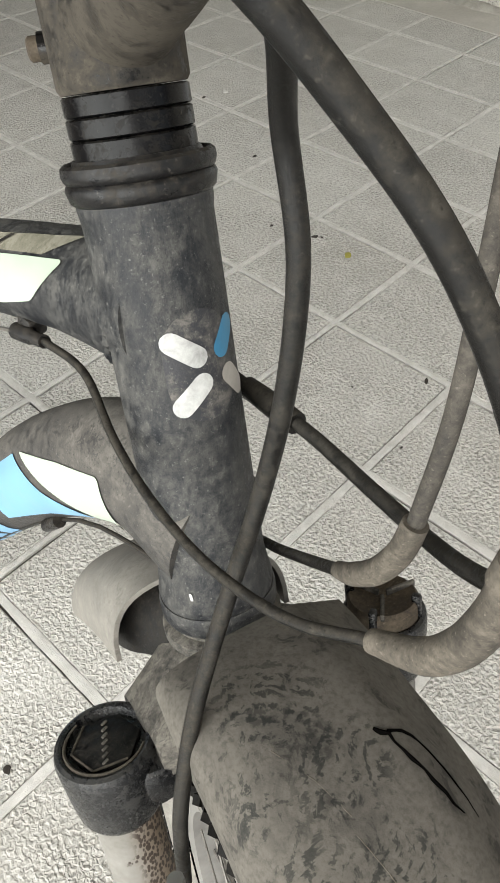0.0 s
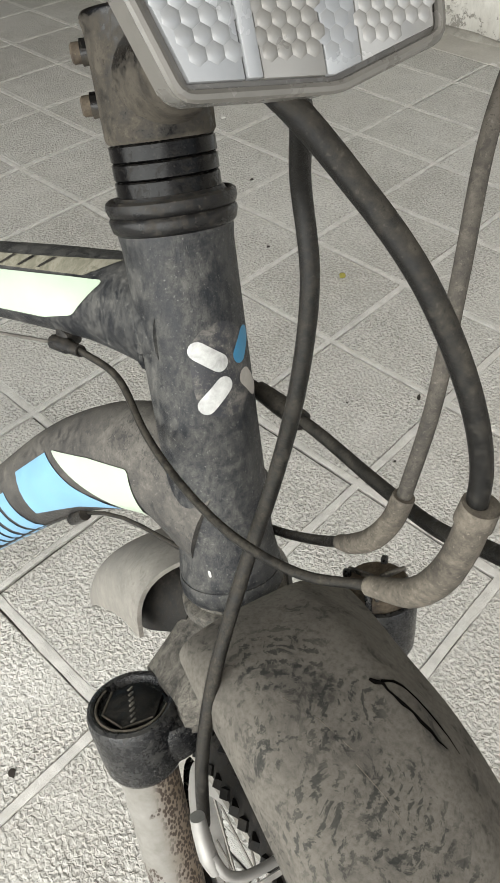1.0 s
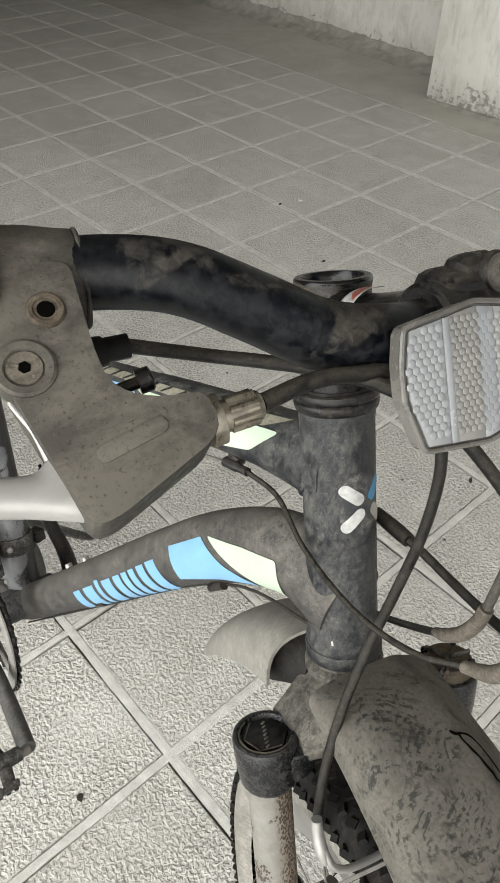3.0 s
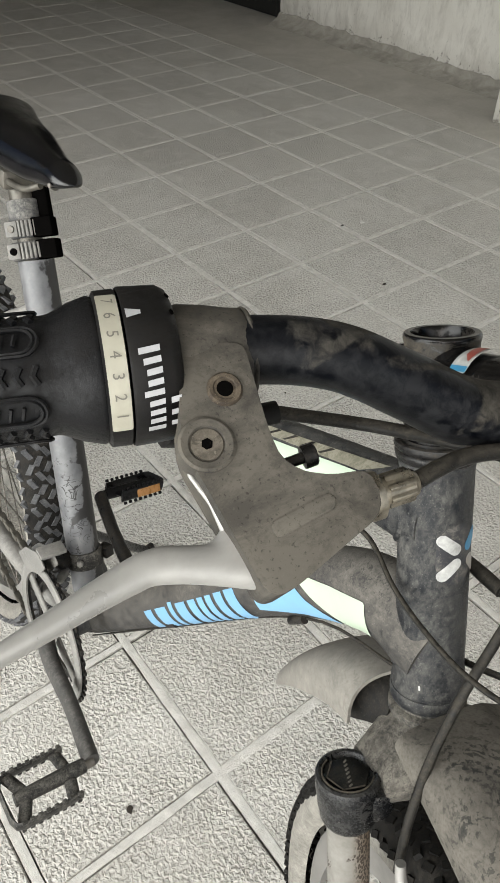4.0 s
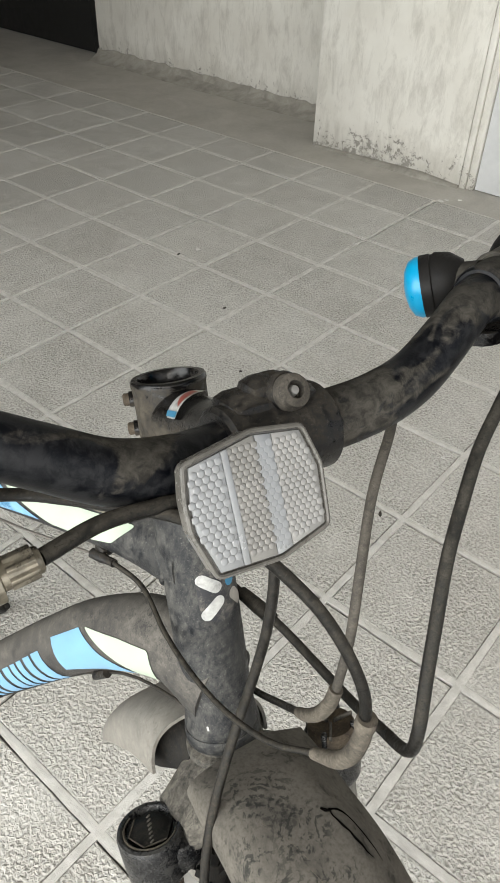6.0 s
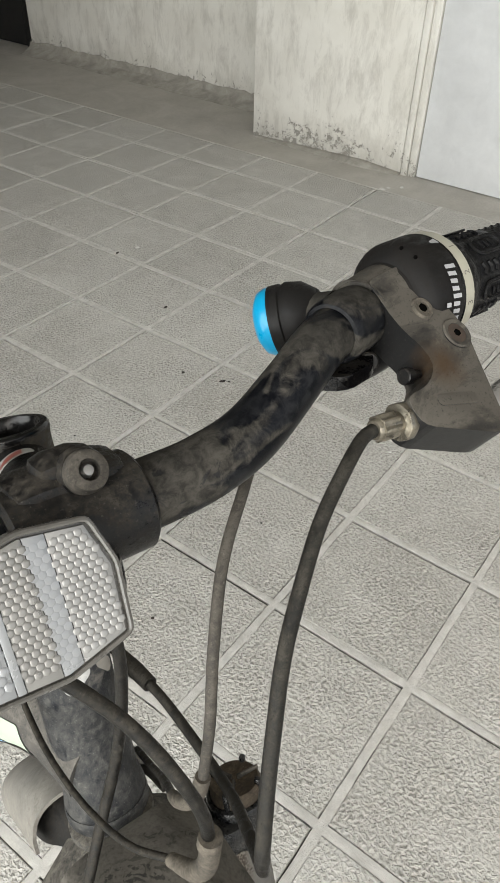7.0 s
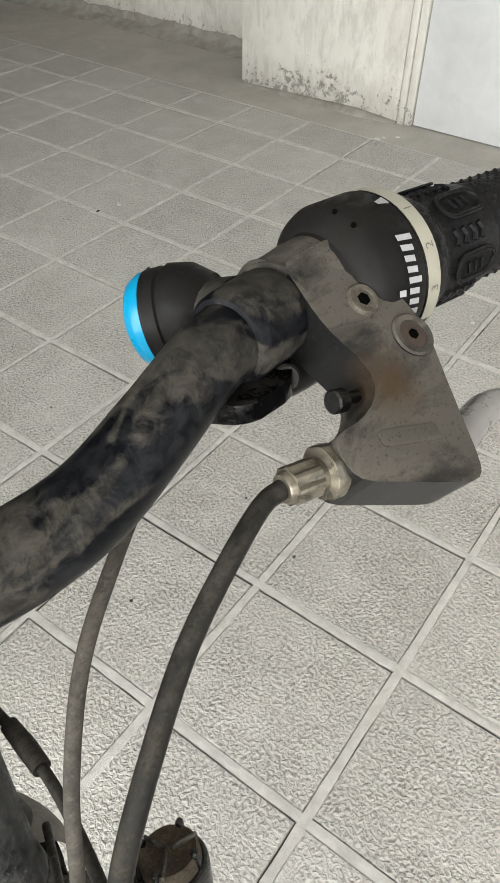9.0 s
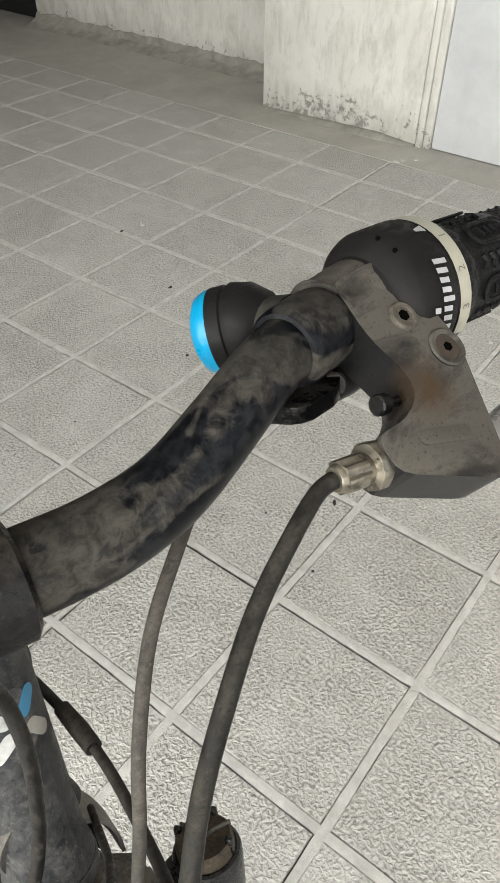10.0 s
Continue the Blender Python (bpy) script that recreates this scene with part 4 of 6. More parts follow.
def crown_mesh():
    """The forged crown: a broad middle round the steerer, thinner arms out to the legs, lofted from side to side."""
    rows = []
    for y in np.linspace(-0.044, 0.044, 25):
        u = abs(y) / 0.052
        w = (1 - u) ** 1.3
        front = 0.026 + 0.014 * w - 0.004 * u
        back = -0.013 - 0.018 * w
        top = -0.040 + 0.0315 * w ** 0.75
        low = -0.056 + 0.002 * u
        ring = []
        for k in range(20):
            a = 2 * math.pi * k / 20
            ca, sa = math.cos(a), math.sin(a)
            e = 0.5
            x = (front + back) / 2 + (front - back) / 2 * math.copysign(abs(ca) ** e, ca)
            z = (top + low) / 2 + (top - low) / 2 * math.copysign(abs(sa) ** e, sa)
            ring.append((x, y, z))
        rows.append(ring)
    bm = bmesh.new()
    vs = [[bm.verts.new(p) for p in r] for r in rows]
    for a, b in zip(vs, vs[1:]):
        for k in range(20):
            bm.faces.new((a[k], a[(k + 1) % 20], b[(k + 1) % 20], b[k]))
    bm.faces.new(vs[0])
    bm.faces.new(vs[-1][::-1])
    return bm


part("fork_crown", crown_mesh(), M_CROWN, bike, "dust-caked black fork crown", m=FORK)
for y in (-1, 1):
    c = (0.0050, -0.0591, 0) if y < 0 else (0.0050, 0.0775, -0.010)
    leg = part("fork_leg", lathe([(-0.30, 0.0), (-0.30, 0.0134), (-0.06, 0.0134), (-0.06, 0)], c, (0, 0, 1), 32), M_STANCHION, bike, "rust-spotted steel fork stanchion", m=FORK)
    part("leg_cap", lathe([(-0.0712, 0.0), (-0.0712, 0.0145), (-0.0700, 0.0162), (-0.0670, 0.0176), (-0.058, 0.0187), (-0.044, 0.0198), (-0.0385, 0.0200), (-0.0365, 0.0194), (-0.0357, 0.0178), (-0.0362, 0.0166), (-0.0385, 0.0158), (-0.0395, 0.0150), (-0.0395, 0)], c, (0, 0, 1), 52), M_CAP, leg, "worn glossy black plastic leg top", m=FORK)
    part("leg_socket", lathe([(-0.0675, 0.0), (-0.0670, 0.0120), (-0.0640, 0.0158), (-0.0540, 0.0182), (-0.0470, 0.0188), (-0.0440, 0.0176), (-0.0428, 0.0140), (-0.0426, 0.0)], (0.0060, c[1] - 0.0136 * y, c[2]), (0, 0, 1), 40), M_CAP, leg, "scuffed black socket of the fork crown", m=FORK)
    if y < 0:
        knob = slab([(0.0140 * math.cos(a), 0.0140 * math.sin(a)) for a in np.arange(6) * math.pi / 3 + 0.35], -0.0400, -0.0374, pose(*c), 0.0008)
        adj = part("preload_knob", knob, M_KNOB, leg, "black hexagonal preload knob in a recessed cap", m=FORK)
        arc = lambda r, t0, t1: [(c[0] + r * math.cos(t), c[1] + r * math.sin(t), -0.0366) for t in np.linspace(t0, t1, 26)]
        part("scuffed_rim", tube(arc(0.0156, -2.7, 0.9), [0.0004, 0.0008, 0.0008, 0.0004], 6), M_BOOT, adj, "pale scuffed rim", m=FORK)
        hexa = [(0.0132 * math.cos(a), 0.0132 * math.sin(a)) for a in np.arange(6) * math.pi / 3 + 0.35]
        for i in (3, 4, 5):
            p, q = hexa[i], hexa[(i + 1) % 6]
            part("worn_edge", tube([(c[0] + p[0], c[1] + p[1], -0.0374), (c[0] + q[0], c[1] + q[1], -0.0374)], 0.0005, 6), M_BOOT, adj, m=FORK)
        for i in range(7):
            part("raised_mark", block(-0.0006, 0.0006, -0.0015, 0.0013, -0.0376, -0.0368, 0.0002, pose(c[0] + 0.0090 - 0.0030 * i, c[1] + 0.0010 * i - 0.003, 0, 0, 0, 25)), M_CROWN, adj, m=FORK)
    else:
        knob = lathe([(-0.0395, 0.0), (-0.0395, 0.0168), (-0.0290, 0.0166), (-0.0270, 0.0152), (-0.0275, 0.0130), (-0.0285, 0.0)], c, (0, 0, 1), 36)
        adj = part("preload_knob", knob, M_OLD, leg, "rusty brown preload knob with raised ribs", m=FORK)
        for i in range(3):
            part("rib", block(0.002, 0.0168, -0.0009, 0.0009, -0.0290, -0.0252, 0.0005, pose(*c, 0, 0, 120 * i + 200)), M_CROWN, adj, "pale worn rib", m=FORK)
        for i in range(4):
            part("finger_tab", block(0.0135, 0.0180, -0.0018, 0.0018, -0.0390, -0.0238, 0.0012, pose(*c, 0, 0, 90 * i + 35)), M_CAP, adj, m=FORK)
    part("lower_leg", lathe([(-0.52, 0.0), (-0.52, 0.012), (-0.48, 0.016), (-0.2, 0.0185), (-0.176, 0.0195), (-0.170, 0.0190), (-0.166, 0.0165), (-0.166, 0.0)], c, (0, 0, 1), 28), M_BLACK, leg, "black lower fork leg with a rubber wiper", m=FORK)
bm = tube(splined([(0.03, -0.060, -0.29), (0.045, -0.055, -0.225), (0.05, -0.02, -0.205), (0.05, 0.02, -0.205), (0.045, 0.055, -0.225), (0.03, 0.060, -0.29)], 6), 0.0075, 14)
part("fork_brace", bm, M_BLACK, bike, m=FORK)


# ---- mudguard over the front wheel ----
def guard(stations, thick=0.0022, n=25, flange=False, cut=0.0):
    """A lofted shell: stations of (forward, up, half width, drop at the edge, skirt, sideways)."""
    dense = splined([(s[0], s[1], s[2]) for s in stations], 5)
    more = splined([(s[3], s[4], s[5]) for s in stations], 5)
    bm = bmesh.new()
    rows = []
    for a, b in zip(dense, more):
        row = []
        for k in range(n):
            u = -1 + 2 * k / (n - 1)
            y = a.z * math.sin(u * math.pi / 2) / math.sin(math.pi / 2)
            z = a.y - b.x * abs(u) ** 2.6
            if abs(u) > 0.92:
                z -= b.y
            if flange and u > 0:
                z = a.y - b.x * (0.05 * (u / 0.30) ** 2 if u <= 0.30 else 0.05 + 0.92 * (y / a.z - 0.454) / 0.546)
            near = max(0.0, 1 - (stations[0][0] - a.x) / 0.07) if cut else 0.0
            row.append(bm.verts.new((a.x - cut * near * max(0.0, -u) ** 0.7, y + b.z, z)))
        rows.append(row)
    for r0, r1 in zip(rows, rows[1:]):
        for k in range(n - 1):
            bm.faces.new((r0[k], r0[k + 1], r1[k + 1], r1[k]))
    bmesh.ops.recalc_face_normals(bm, faces=list(bm.faces))
    bmesh.ops.solidify(bm, geom=list(bm.faces), thickness=thick)
    return bm


GUARD = [(0.027, 0.004, 0.040, 0.010, 0.001, -0.001), (0.045, 0.007, 0.041, 0.017, 0.003, -0.002), (0.07, 0.006, 0.041, 0.024, 0.006, -0.003), (0.10, -0.003, 0.042, 0.026, 0.008, -0.0045),
                     (0.13, -0.022, 0.042, 0.026, 0.008, -0.0065), (0.165, -0.053, 0.041, 0.026, 0.008, -0.0075), (0.20, -0.090, 0.040, 0.025, 0.008, -0.005), (0.245, -0.150, 0.034, 0.022, 0.006, -0.006)]
guard_front = guard(GUARD, flange=True)
mudguard = part("mudguard", guard_front, M_GUARD, bike, "dust-caked black plastic front mudguard", m=FORK)
FLAP = [(-0.016, 0.004, 0.040, 0.036, 0.003, 0.0), (-0.045, 0.000, 0.040, 0.036, 0.003, 0.0), (-0.085, -0.016, 0.036, 0.034, 0.003, -0.003), (-0.125, -0.045, 0.029, 0.028, 0.002, -0.008), (-0.165, -0.086, 0.018, 0.016, 0.001, -0.014), (-0.192, -0.122, 0.004, 0.003, 0.0, -0.018)]
flap = part("rear_flap", guard(FLAP, cut=0.014), M_FLAP, mudguard, "pale dusty tail of the mudguard", m=FORK)
# dark inner shell, added to paint the shade under the pale tail
FLAP_SHADE = [(-0.012, -0.006, 0.026, 0.024, 0.002, 0.004), (-0.026, -0.005, 0.029, 0.029, 0.002, 0.003), (-0.045, -0.007, 0.033, 0.033, 0.003, 0.001), (-0.085, -0.022, 0.031, 0.032, 0.003, -0.003)]
part("flap_shade", guard(FLAP_SHADE), M_CASING, flap, "added dark shell for the shaded inside of the mudguard's tail", m=FORK)


shell = bmesh.new()
shell.from_mesh(mudguard.data)
shell.transform(FORK.inverted())
SHELL = BVHTree.FromBMesh(shell)
shell.free()


def on_guard(x, y, lift=0.0003):
    """A point on the top of the mudguard."""
    hit = SHELL.ray_cast(Vector((x, y, 0.2)), Vector((0, 0, -1)))[0]
    return hit + Vector((0, 0, lift))


bm = tube([on_guard(*p) for p in ((0.0886, 0.006), (0.0905, 0.0072), (0.092, 0.0095), (0.0945, 0.0092), (0.097, 0.0100), (0.1005, 0.0108), (0.104, 0.0125), (0.1070, 0.0128), (0.1105, 0.0145), (0.1135, 0.0148), (0.1156, 0.0167))], [0.0005, 0.0009, 0.0006, 0.0004, 0.0004, 0.0007, 0.0004, 0.0007, 0.0006, 0.0004, 0.0002], 6)
joined(bm, tube([on_guard(*p) for p in ((0.091, 0.0095), (0.0925, 0.0138), (0.0945, 0.0160), (0.0985, 0.0185), (0.1035, 0.0205), (0.107, 0.0212), (0.111, 0.0222), (0.116, 0.0222))], [0.0005, 0.0006, 0.0004, 0.0003, 0.0004, 0.0002, 0.0001], 6))
part("tear", bm, M_DARK, mudguard, "dark torn scratch", m=FORK)
bm = tube([on_guard(*p, 0.0001) for p in ((0.078, -0.024), (0.092, -0.018), (0.104, -0.0145))], 0.00016, 6)
joined(bm, tube([on_guard(*p, 0.0001) for p in ((0.108, -0.016), (0.118, -0.0135), (0.125, -0.0125))], 0.00014, 6))
part("scratch", bm, M_BOOT, mudguard, "thin pale scratches", m=FORK)

# front brake
for y in (-1, 1):
    arm = part("brake_arm", tube(splined([(0.052, 0.045 * y, -0.225), (0.060, 0.047 * y, -0.17), (0.062, 0.050 * y, -0.125), (0.061, 0.050 * y, -0.102)]), [0.008, 0.0075, 0.006, 0.005], 14, True, 0.6), M_STEEL, bike, "silver rim-brake arm", m=FORK)
    part("brake_pad", block(0.030, 0.090, 0.016 * y - 0.005, 0.016 * y + 0.005, -0.19, -0.176, 0.004), M_RUBBER, arm, "pale worn brake pad", m=FORK)
noodle = tube(splined([(0.0650, -0.0572, -0.068), (0.0680, -0.0540, -0.079), (0.0695, -0.0470, -0.0845), (0.070, -0.0360, -0.0862), (0.070, -0.0200, -0.0868), (0.070, 0.01, -0.0868)], 6), 0.0022, 12)
noodle = part("brake_noodle", noodle, M_SILVER, bike, "dull silver brake noodle", m=FORK)
part("ferrule", tube(splined([(0.0602, -0.0578, -0.051), (0.0610, -0.0580, -0.060), (0.0640, -0.0580, -0.070), (0.0662, -0.0572, -0.077)], 4), [0.0030, 0.0033, 0.0038, 0.0026], 14), M_SILVER, noodle, "bright flared cable ferrule", m=FORK)
LINK = FORK @ axes((0.0705, -0.014, -0.0952), (0, 1, -0.08), (0.6, 0, 0.8))
bm = slab(rounded([(-0.042, -0.0034), (0.014, -0.0034), (0.014, 0.0034), (-0.042, 0.0034)], 0.003), -0.001, 0.001, LINK, 0.0004)
bracket = part("brake_link", bm, M_BRIGHT, bike, "pale slotted brake link")
for k in range(4):
    # dark blocks laid on the link for the shaded slots
    part("slot", block(-0.032 + 0.010 * k, -0.026 + 0.010 * k, -0.0010, 0.0010, 0.0007, 0.0014, 0.0, LINK), M_DARK, bracket)
part("hook", tube([LINK @ Vector(q) for q in splined([(-0.040, 0.002, 0.001), (-0.046, 0.004, 0.001), (-0.049, 0.000, 0.001), (-0.046, -0.004, 0.001), (-0.042, -0.002, 0.001)], 5)], 0.0018, 10), M_BRIGHT, bracket, "bright curled hook")
part("anchor_bolt", lathe([(-0.003, 0.0040), (0.002, 0.0040), (0.003, 0.003), (0.003, 0)], LINK @ Vector((-0.0455, -0.010, -0.002)), LINK.to_3x3() @ Vector((0, 0, 1)), 6), M_STEEL, bracket)

# ---- headset, stem and handlebar ----
part("headset_upper", lathe([(0.1535, 0.0), (0.1535, 0.0212), (0.1545, 0.0224), (0.1580, 0.0232), (0.1592, 0.0228), (0.1597, 0.0222), (0.1604, 0.0230), (0.1622, 0.0236), (0.1644, 0.0233), (0.1652, 0.0222), (0.1640, 0.0213), (0.1640, 0.0200), (0.166, 0.0192), (0.166, 0)], (0, 0, 0), (0, 0, 1), 56), M_BLACK, bike, "dusty black upper headset cup", m=BAR)
for i in range(3):
    z = 0.1655 + i * 0.0058
    part("spacer_ring", lathe([(z, 0.0), (z, 0.0180), (z + 0.0005, 0.0186), (z + 0.0051, 0.0186), (z + 0.0056, 0.0180), (z + 0.0055, 0)], (0, 0, 0), (0, 0, 1), 48), M_GLOSS, bike, m=BAR)
Q0 = -0.0190
bm = lathe([(0.183, 0.0), (0.183, 0.0182), (0.1845, 0.0192), (0.217, 0.0194), (0.2195, 0.0200), (0.2215, 0.0200), (0.2225, 0.0192), (0.2225, 0.0162), (0.2195, 0.0150), (0.2080, 0.0144), (0.2080, 0)], (0, 0, 0), (0, 0, 1), 56)
joined(bm, tube(splined([(0.010, -0.001, 0.2020), (0.04, -0.006, 0.205), (0.075, -0.0125, 0.211), (0.104, -0.017, 0.2175)], 5), [0.0165, 0.0142, 0.0138, 0.0138, 0.0155], 32, True))
joined(bm, lathe([(-0.006, 0.0), (-0.006, 0.0042), (0.006, 0.0042), (0.006, 0)], (-0.0100, -0.0125, 0.212), (0.45, 0.9, 0), 16))
joined(bm, lathe([(-0.006, 0.0), (-0.006, 0.0042), (0.006, 0.0042), (0.006, 0)], (-0.0100, -0.0125, 0.196), (0.45, 0.9, 0), 16))
stem = part("stem", bm, M_STEM, bike, "glossy black stem, dusty round its clamp", m=BAR)
for z in (0.212, 0.196):
    part("pinch_bolt", lathe([(0, 0.0), (0, 0.0034), (0.003, 0.0034), (0.0036, 0.0028), (0.0036, 0.0016), (0.0012, 0.0016), (0.0012, 0)], (-0.0127, -0.0176, z), (-0.45, -0.9, 0), 20), M_OLD, stem, m=BAR)
sd = Vector((0.094, -0.016, 0.0155)).normalized()


def on_stem(lift):
    def place(x, y):
        c = Vector((0.010, -0.001, 0.2020)) + sd * x
        r = 0.0143 + lift
        a = y / 0.0143
        side = sd.cross(Vector((0, 0, 1))).normalized()
        return BAR @ (c + Vector((0, 0, 1)) * math.cos(a) * r + side * math.sin(a) * r)
    return place


sticker = part("sticker", wrapped(rounded([(0.024, -0.004), (0.040, -0.004), (0.040, 0.018), (0.024, 0.018)], 0.003), on_stem(0.0004), 0.003), M_WHITE, stem, "white stem sticker with red and blue bars")
part("sticker_bar", wrapped([(0.0265, 0.000), (0.0375, 0.001), (0.0375, 0.0125), (0.030, 0.008)], on_stem(0.0007), 0.003), plain("red_print", (0.30, 0.07, 0.05), 0.4), sticker)
part("sticker_bar", wrapped([(0.0245, 0.0145), (0.0395, 0.0145), (0.0395, 0.0172), (0.0245, 0.0172)], on_stem(0.0007), 0.003), M_DEEPBLUE, sticker)

XS = (0.0, 0.025, 0.045, 0.065, 0.085, 0.105, 0.125, 0.150, 0.19, 0.30)
PS = (0.1200, 0.1215, 0.1245, 0.1245, 0.1222, 0.1170, 0.1095, 0.1017, 0.0935, 0.0850)
ZS = (0.2190, 0.2190, 0.2213, 0.2265, 0.2368, 0.2462, 0.2490, 0.2495, 0.2478, 0.2490)


HUMP = (0.0, 0.0, 0.0, 0.0, 0.0006, 0.0014, 0.0022, 0.0014, 0.0004, 0.0)      # the right half is bent a little higher


def at_bar(i, side):
    """A point of the bar's line; its left half is set a little forward and up."""
    k = XS[i] if side > 0 else 0.0
    return (PS[i] + 0.075 * k, Q0 + side * XS[i], ZS[i] + 0.035 * k)


line = [(p, Q0 - x, s + h) for x, p, s, h in zip(XS[:0:-1], PS[:0:-1], ZS[:0:-1], HUMP[:0:-1])] + [at_bar(i, 1) for i in range(len(XS))]
BARLINE = splined(line, 6)
handlebar = part("handlebar", tube(BARLINE, [0.0104] * 5 + [0.0109, 0.0116, 0.0121, 0.0122, 0.0121, 0.0116, 0.0109] + [0.0104] * 5, 32, side=(1, 0, 0)), M_BAR, bike, "black riser handlebar streaked with dust", m=BAR)
C0 = Vector((0.1205, Q0, 0.2190))
bm = lathe([(-0.0225, 0), (-0.0225, 0.0155), (-0.021, 0.0172), (0.021, 0.0172), (0.0225, 0.0155), (0.0225, 0)], C0, (0, 1, 0), 40)
joined(bm, block(-0.015, 0.0085, -0.0200, 0.0200, 0.002, 0.0200, 0.0075, pose(*C0, 0, 10, 0)))
joined(bm, block(-0.012, 0.0045, -0.0105, 0.0120, 0.008, 0.0245, 0.0070, pose(*C0, 0, 10, 0)))
joined(bm, lathe([(-0.012, 0.0), (-0.012, 0.0066), (0.002, 0.0078), (0.006, 0.0078), (0.0075, 0.0068), (0.0075, 0)], C0 + Vector((0.0030, 0.0035, 0.0160)), (0.92, 0.05, 0.40), 28))
clamp = part("bar_clamp", bm, M_BLACK, stem, "dusty black bar clamp", m=BAR)
bolt = lathe([(-0.010, 0.0), (-0.010, 0.0068), (0.002, 0.0068), (0.0042, 0.0062), (0.0048, 0.0050), (0.0048, 0.0034), (0.001, 0.0032), (0.001, 0)], C0 + Vector((0.0100, 0.0035, 0.0182)), (0.92, 0.05, 0.40), 32)
part("clamp_bolt", bolt, M_CABLE_PALE, clamp, "dusty hexagon-socket bolt", m=BAR)
part("bolt_centre", lathe([(0.0, 0.0022), (0.0026, 0.0016), (0.003, 0)], C0 + Vector((0.0115, 0.0035, 0.0189)), (0.92, 0.05, 0.40), 12), M_SILVER, clamp, m=BAR)

# ---- front reflector ----
RM = BAR @ axes((0.1475, -0.044, 0.2105), (0.05, 1, 0), (-0.18, 0, 1))      # x to the rider's left, y up, z forward
RIM = [(-0.0266, 0.0075), (-0.0246, 0.0186), (0.0005, 0.0232), (0.0196, 0.0204), (0.0242, 0.0060), (0.0228, -0.0152), (0.0030, -0.0205), (-0.0212, -0.0192), (-0.0266, -0.0030)]
reflector = part("reflector", slab(rounded(RIM, 0.002, 3), -0.0030, 0.0030, RM, 0.0008), M_CLEAR, bike, "clear plastic front reflector in a grey rim")


def inset(pts, k):
    c = Vector((sum(p[0] for p in pts) / len(pts), sum(p[1] for p in pts) / len(pts)))
    return [tuple(c + (Vector(p) - c) * k) for p in pts]


def clipped(pts, x0, x1):
    """The part of an outline between two upright lines."""
    for lim, keep in ((x0, 1), (x1, -1)):
        out = []
        for i, p in enumerate(pts):
            q = pts[(i + 1) % len(pts)]
            ip, iq = (p[0] - lim) * keep >= 0, (q[0] - lim) * keep >= 0
            if ip:
                out.append(p)
            if ip != iq:
                t = (lim - p[0]) / (q[0] - p[0])
                out.append((lim, p[1] + t * (q[1] - p[1])))
        pts = out
    return pts


def prisms(outline, pitch, height, z0, m):
    """A field of little moulded hexagonal cones that fill an outline."""
    bm = bmesh.new()
    xs, ys = [p[0] for p in outline], [p[1] for p in outline]

    def inside(x, y):
        odd = False
        for i, a in enumerate(outline):
            b = outline[i - 1]
            if (a[1] > y) != (b[1] > y) and x < (b[0] - a[0]) * (y - a[1]) / (b[1] - a[1]) + a[0]:
                odd = not odd
        return odd

    row, y = 0, min(ys)
    while y < max(ys):
        x = min(xs) + (pitch / 2 if row % 2 else 0)
        while x < max(xs):
            if inside(x, y):
                rings = []
                for k0, k1 in ((0.57, 0.0), (0.46, 0.55), (0.28, 0.90)):
                    rings.append([bm.verts.new(m @ Vector((x + pitch * k0 * math.cos(a), y + pitch * k0 * math.sin(a), z0 + height * k1))) for a in np.arange(6) * math.pi / 3 + math.pi / 6])
                for lo, hi in zip(rings, rings[1:]):
                    for k in range(6):
                        bm.faces.new((lo[k], lo[(k + 1) % 6], hi[(k + 1) % 6], hi[k]))
                tip = bm.verts.new(m @ Vector((x, y, z0 + height)))
                for k in range(6):
                    bm.faces.new((rings[-1][k], rings[-1][(k + 1) % 6], tip))
            x += pitch
        y += pitch * 0.866
        row += 1
    return bm


LENS = inset(RIM, 0.93)
# five facets, each with its own size of moulded prism; tones paint in mirrored light
for x0, x1, mat, lab, pitch, height in ((-0.04, -0.0118, M_REFLECT, "bright prism field", 0.0026, 0.00028), (-0.0116, -0.0092, M_REFLECT, "bright smooth ridge", 0.0, 0.0),
                                        (-0.0090, 0.0010, M_REFLECT2, "greyer prism field", 0.0023, 0.00028), (0.0012, 0.0072, M_REFLECT, "smooth field with a pale sky reflection painted in", 0.0023, 0.00008), (0.0074, 0.04, M_REFLECT3, "pale grey prism field", 0.0023, 0.00026)):
    out = clipped(LENS, x0, x1)
    lens = part("lens", slab(out, 0.0030, 0.0042 if pitch else 0.0046, RM, 0.0002 if pitch else 0.0003), mat, reflector, lab)
    if pitch:
        tagged(part("prism_field", prisms(inset(out, 0.93), pitch, height, 0.0042, RM), mat, reflector, angle=75), lab, kind="stuff")
edge = tube([RM @ Vector((*p, 0.0034)) for p in rounded(RIM, 0.002, 3) + [rounded(RIM, 0.002, 3)[0]]], 0.0009, 8, False)
part("rim_bead", edge, M_CLEAR, reflector)
tab = lathe([(-0.003, 0.0), (-0.003, 0.0055), (0.003, 0.0055), (0.003, 0.0024), (0.001, 0.0024), (0.001, 0)], (0.1395, -0.0175, 0.2070), (0.5, 1, 0), 20)
joined(tab, block(0.1265, 0.1415, -0.050, -0.026, 0.2015, 0.2215, 0.004))
part("bracket", tab, M_BLACK, reflector, "black reflector bracket", m=BAR)


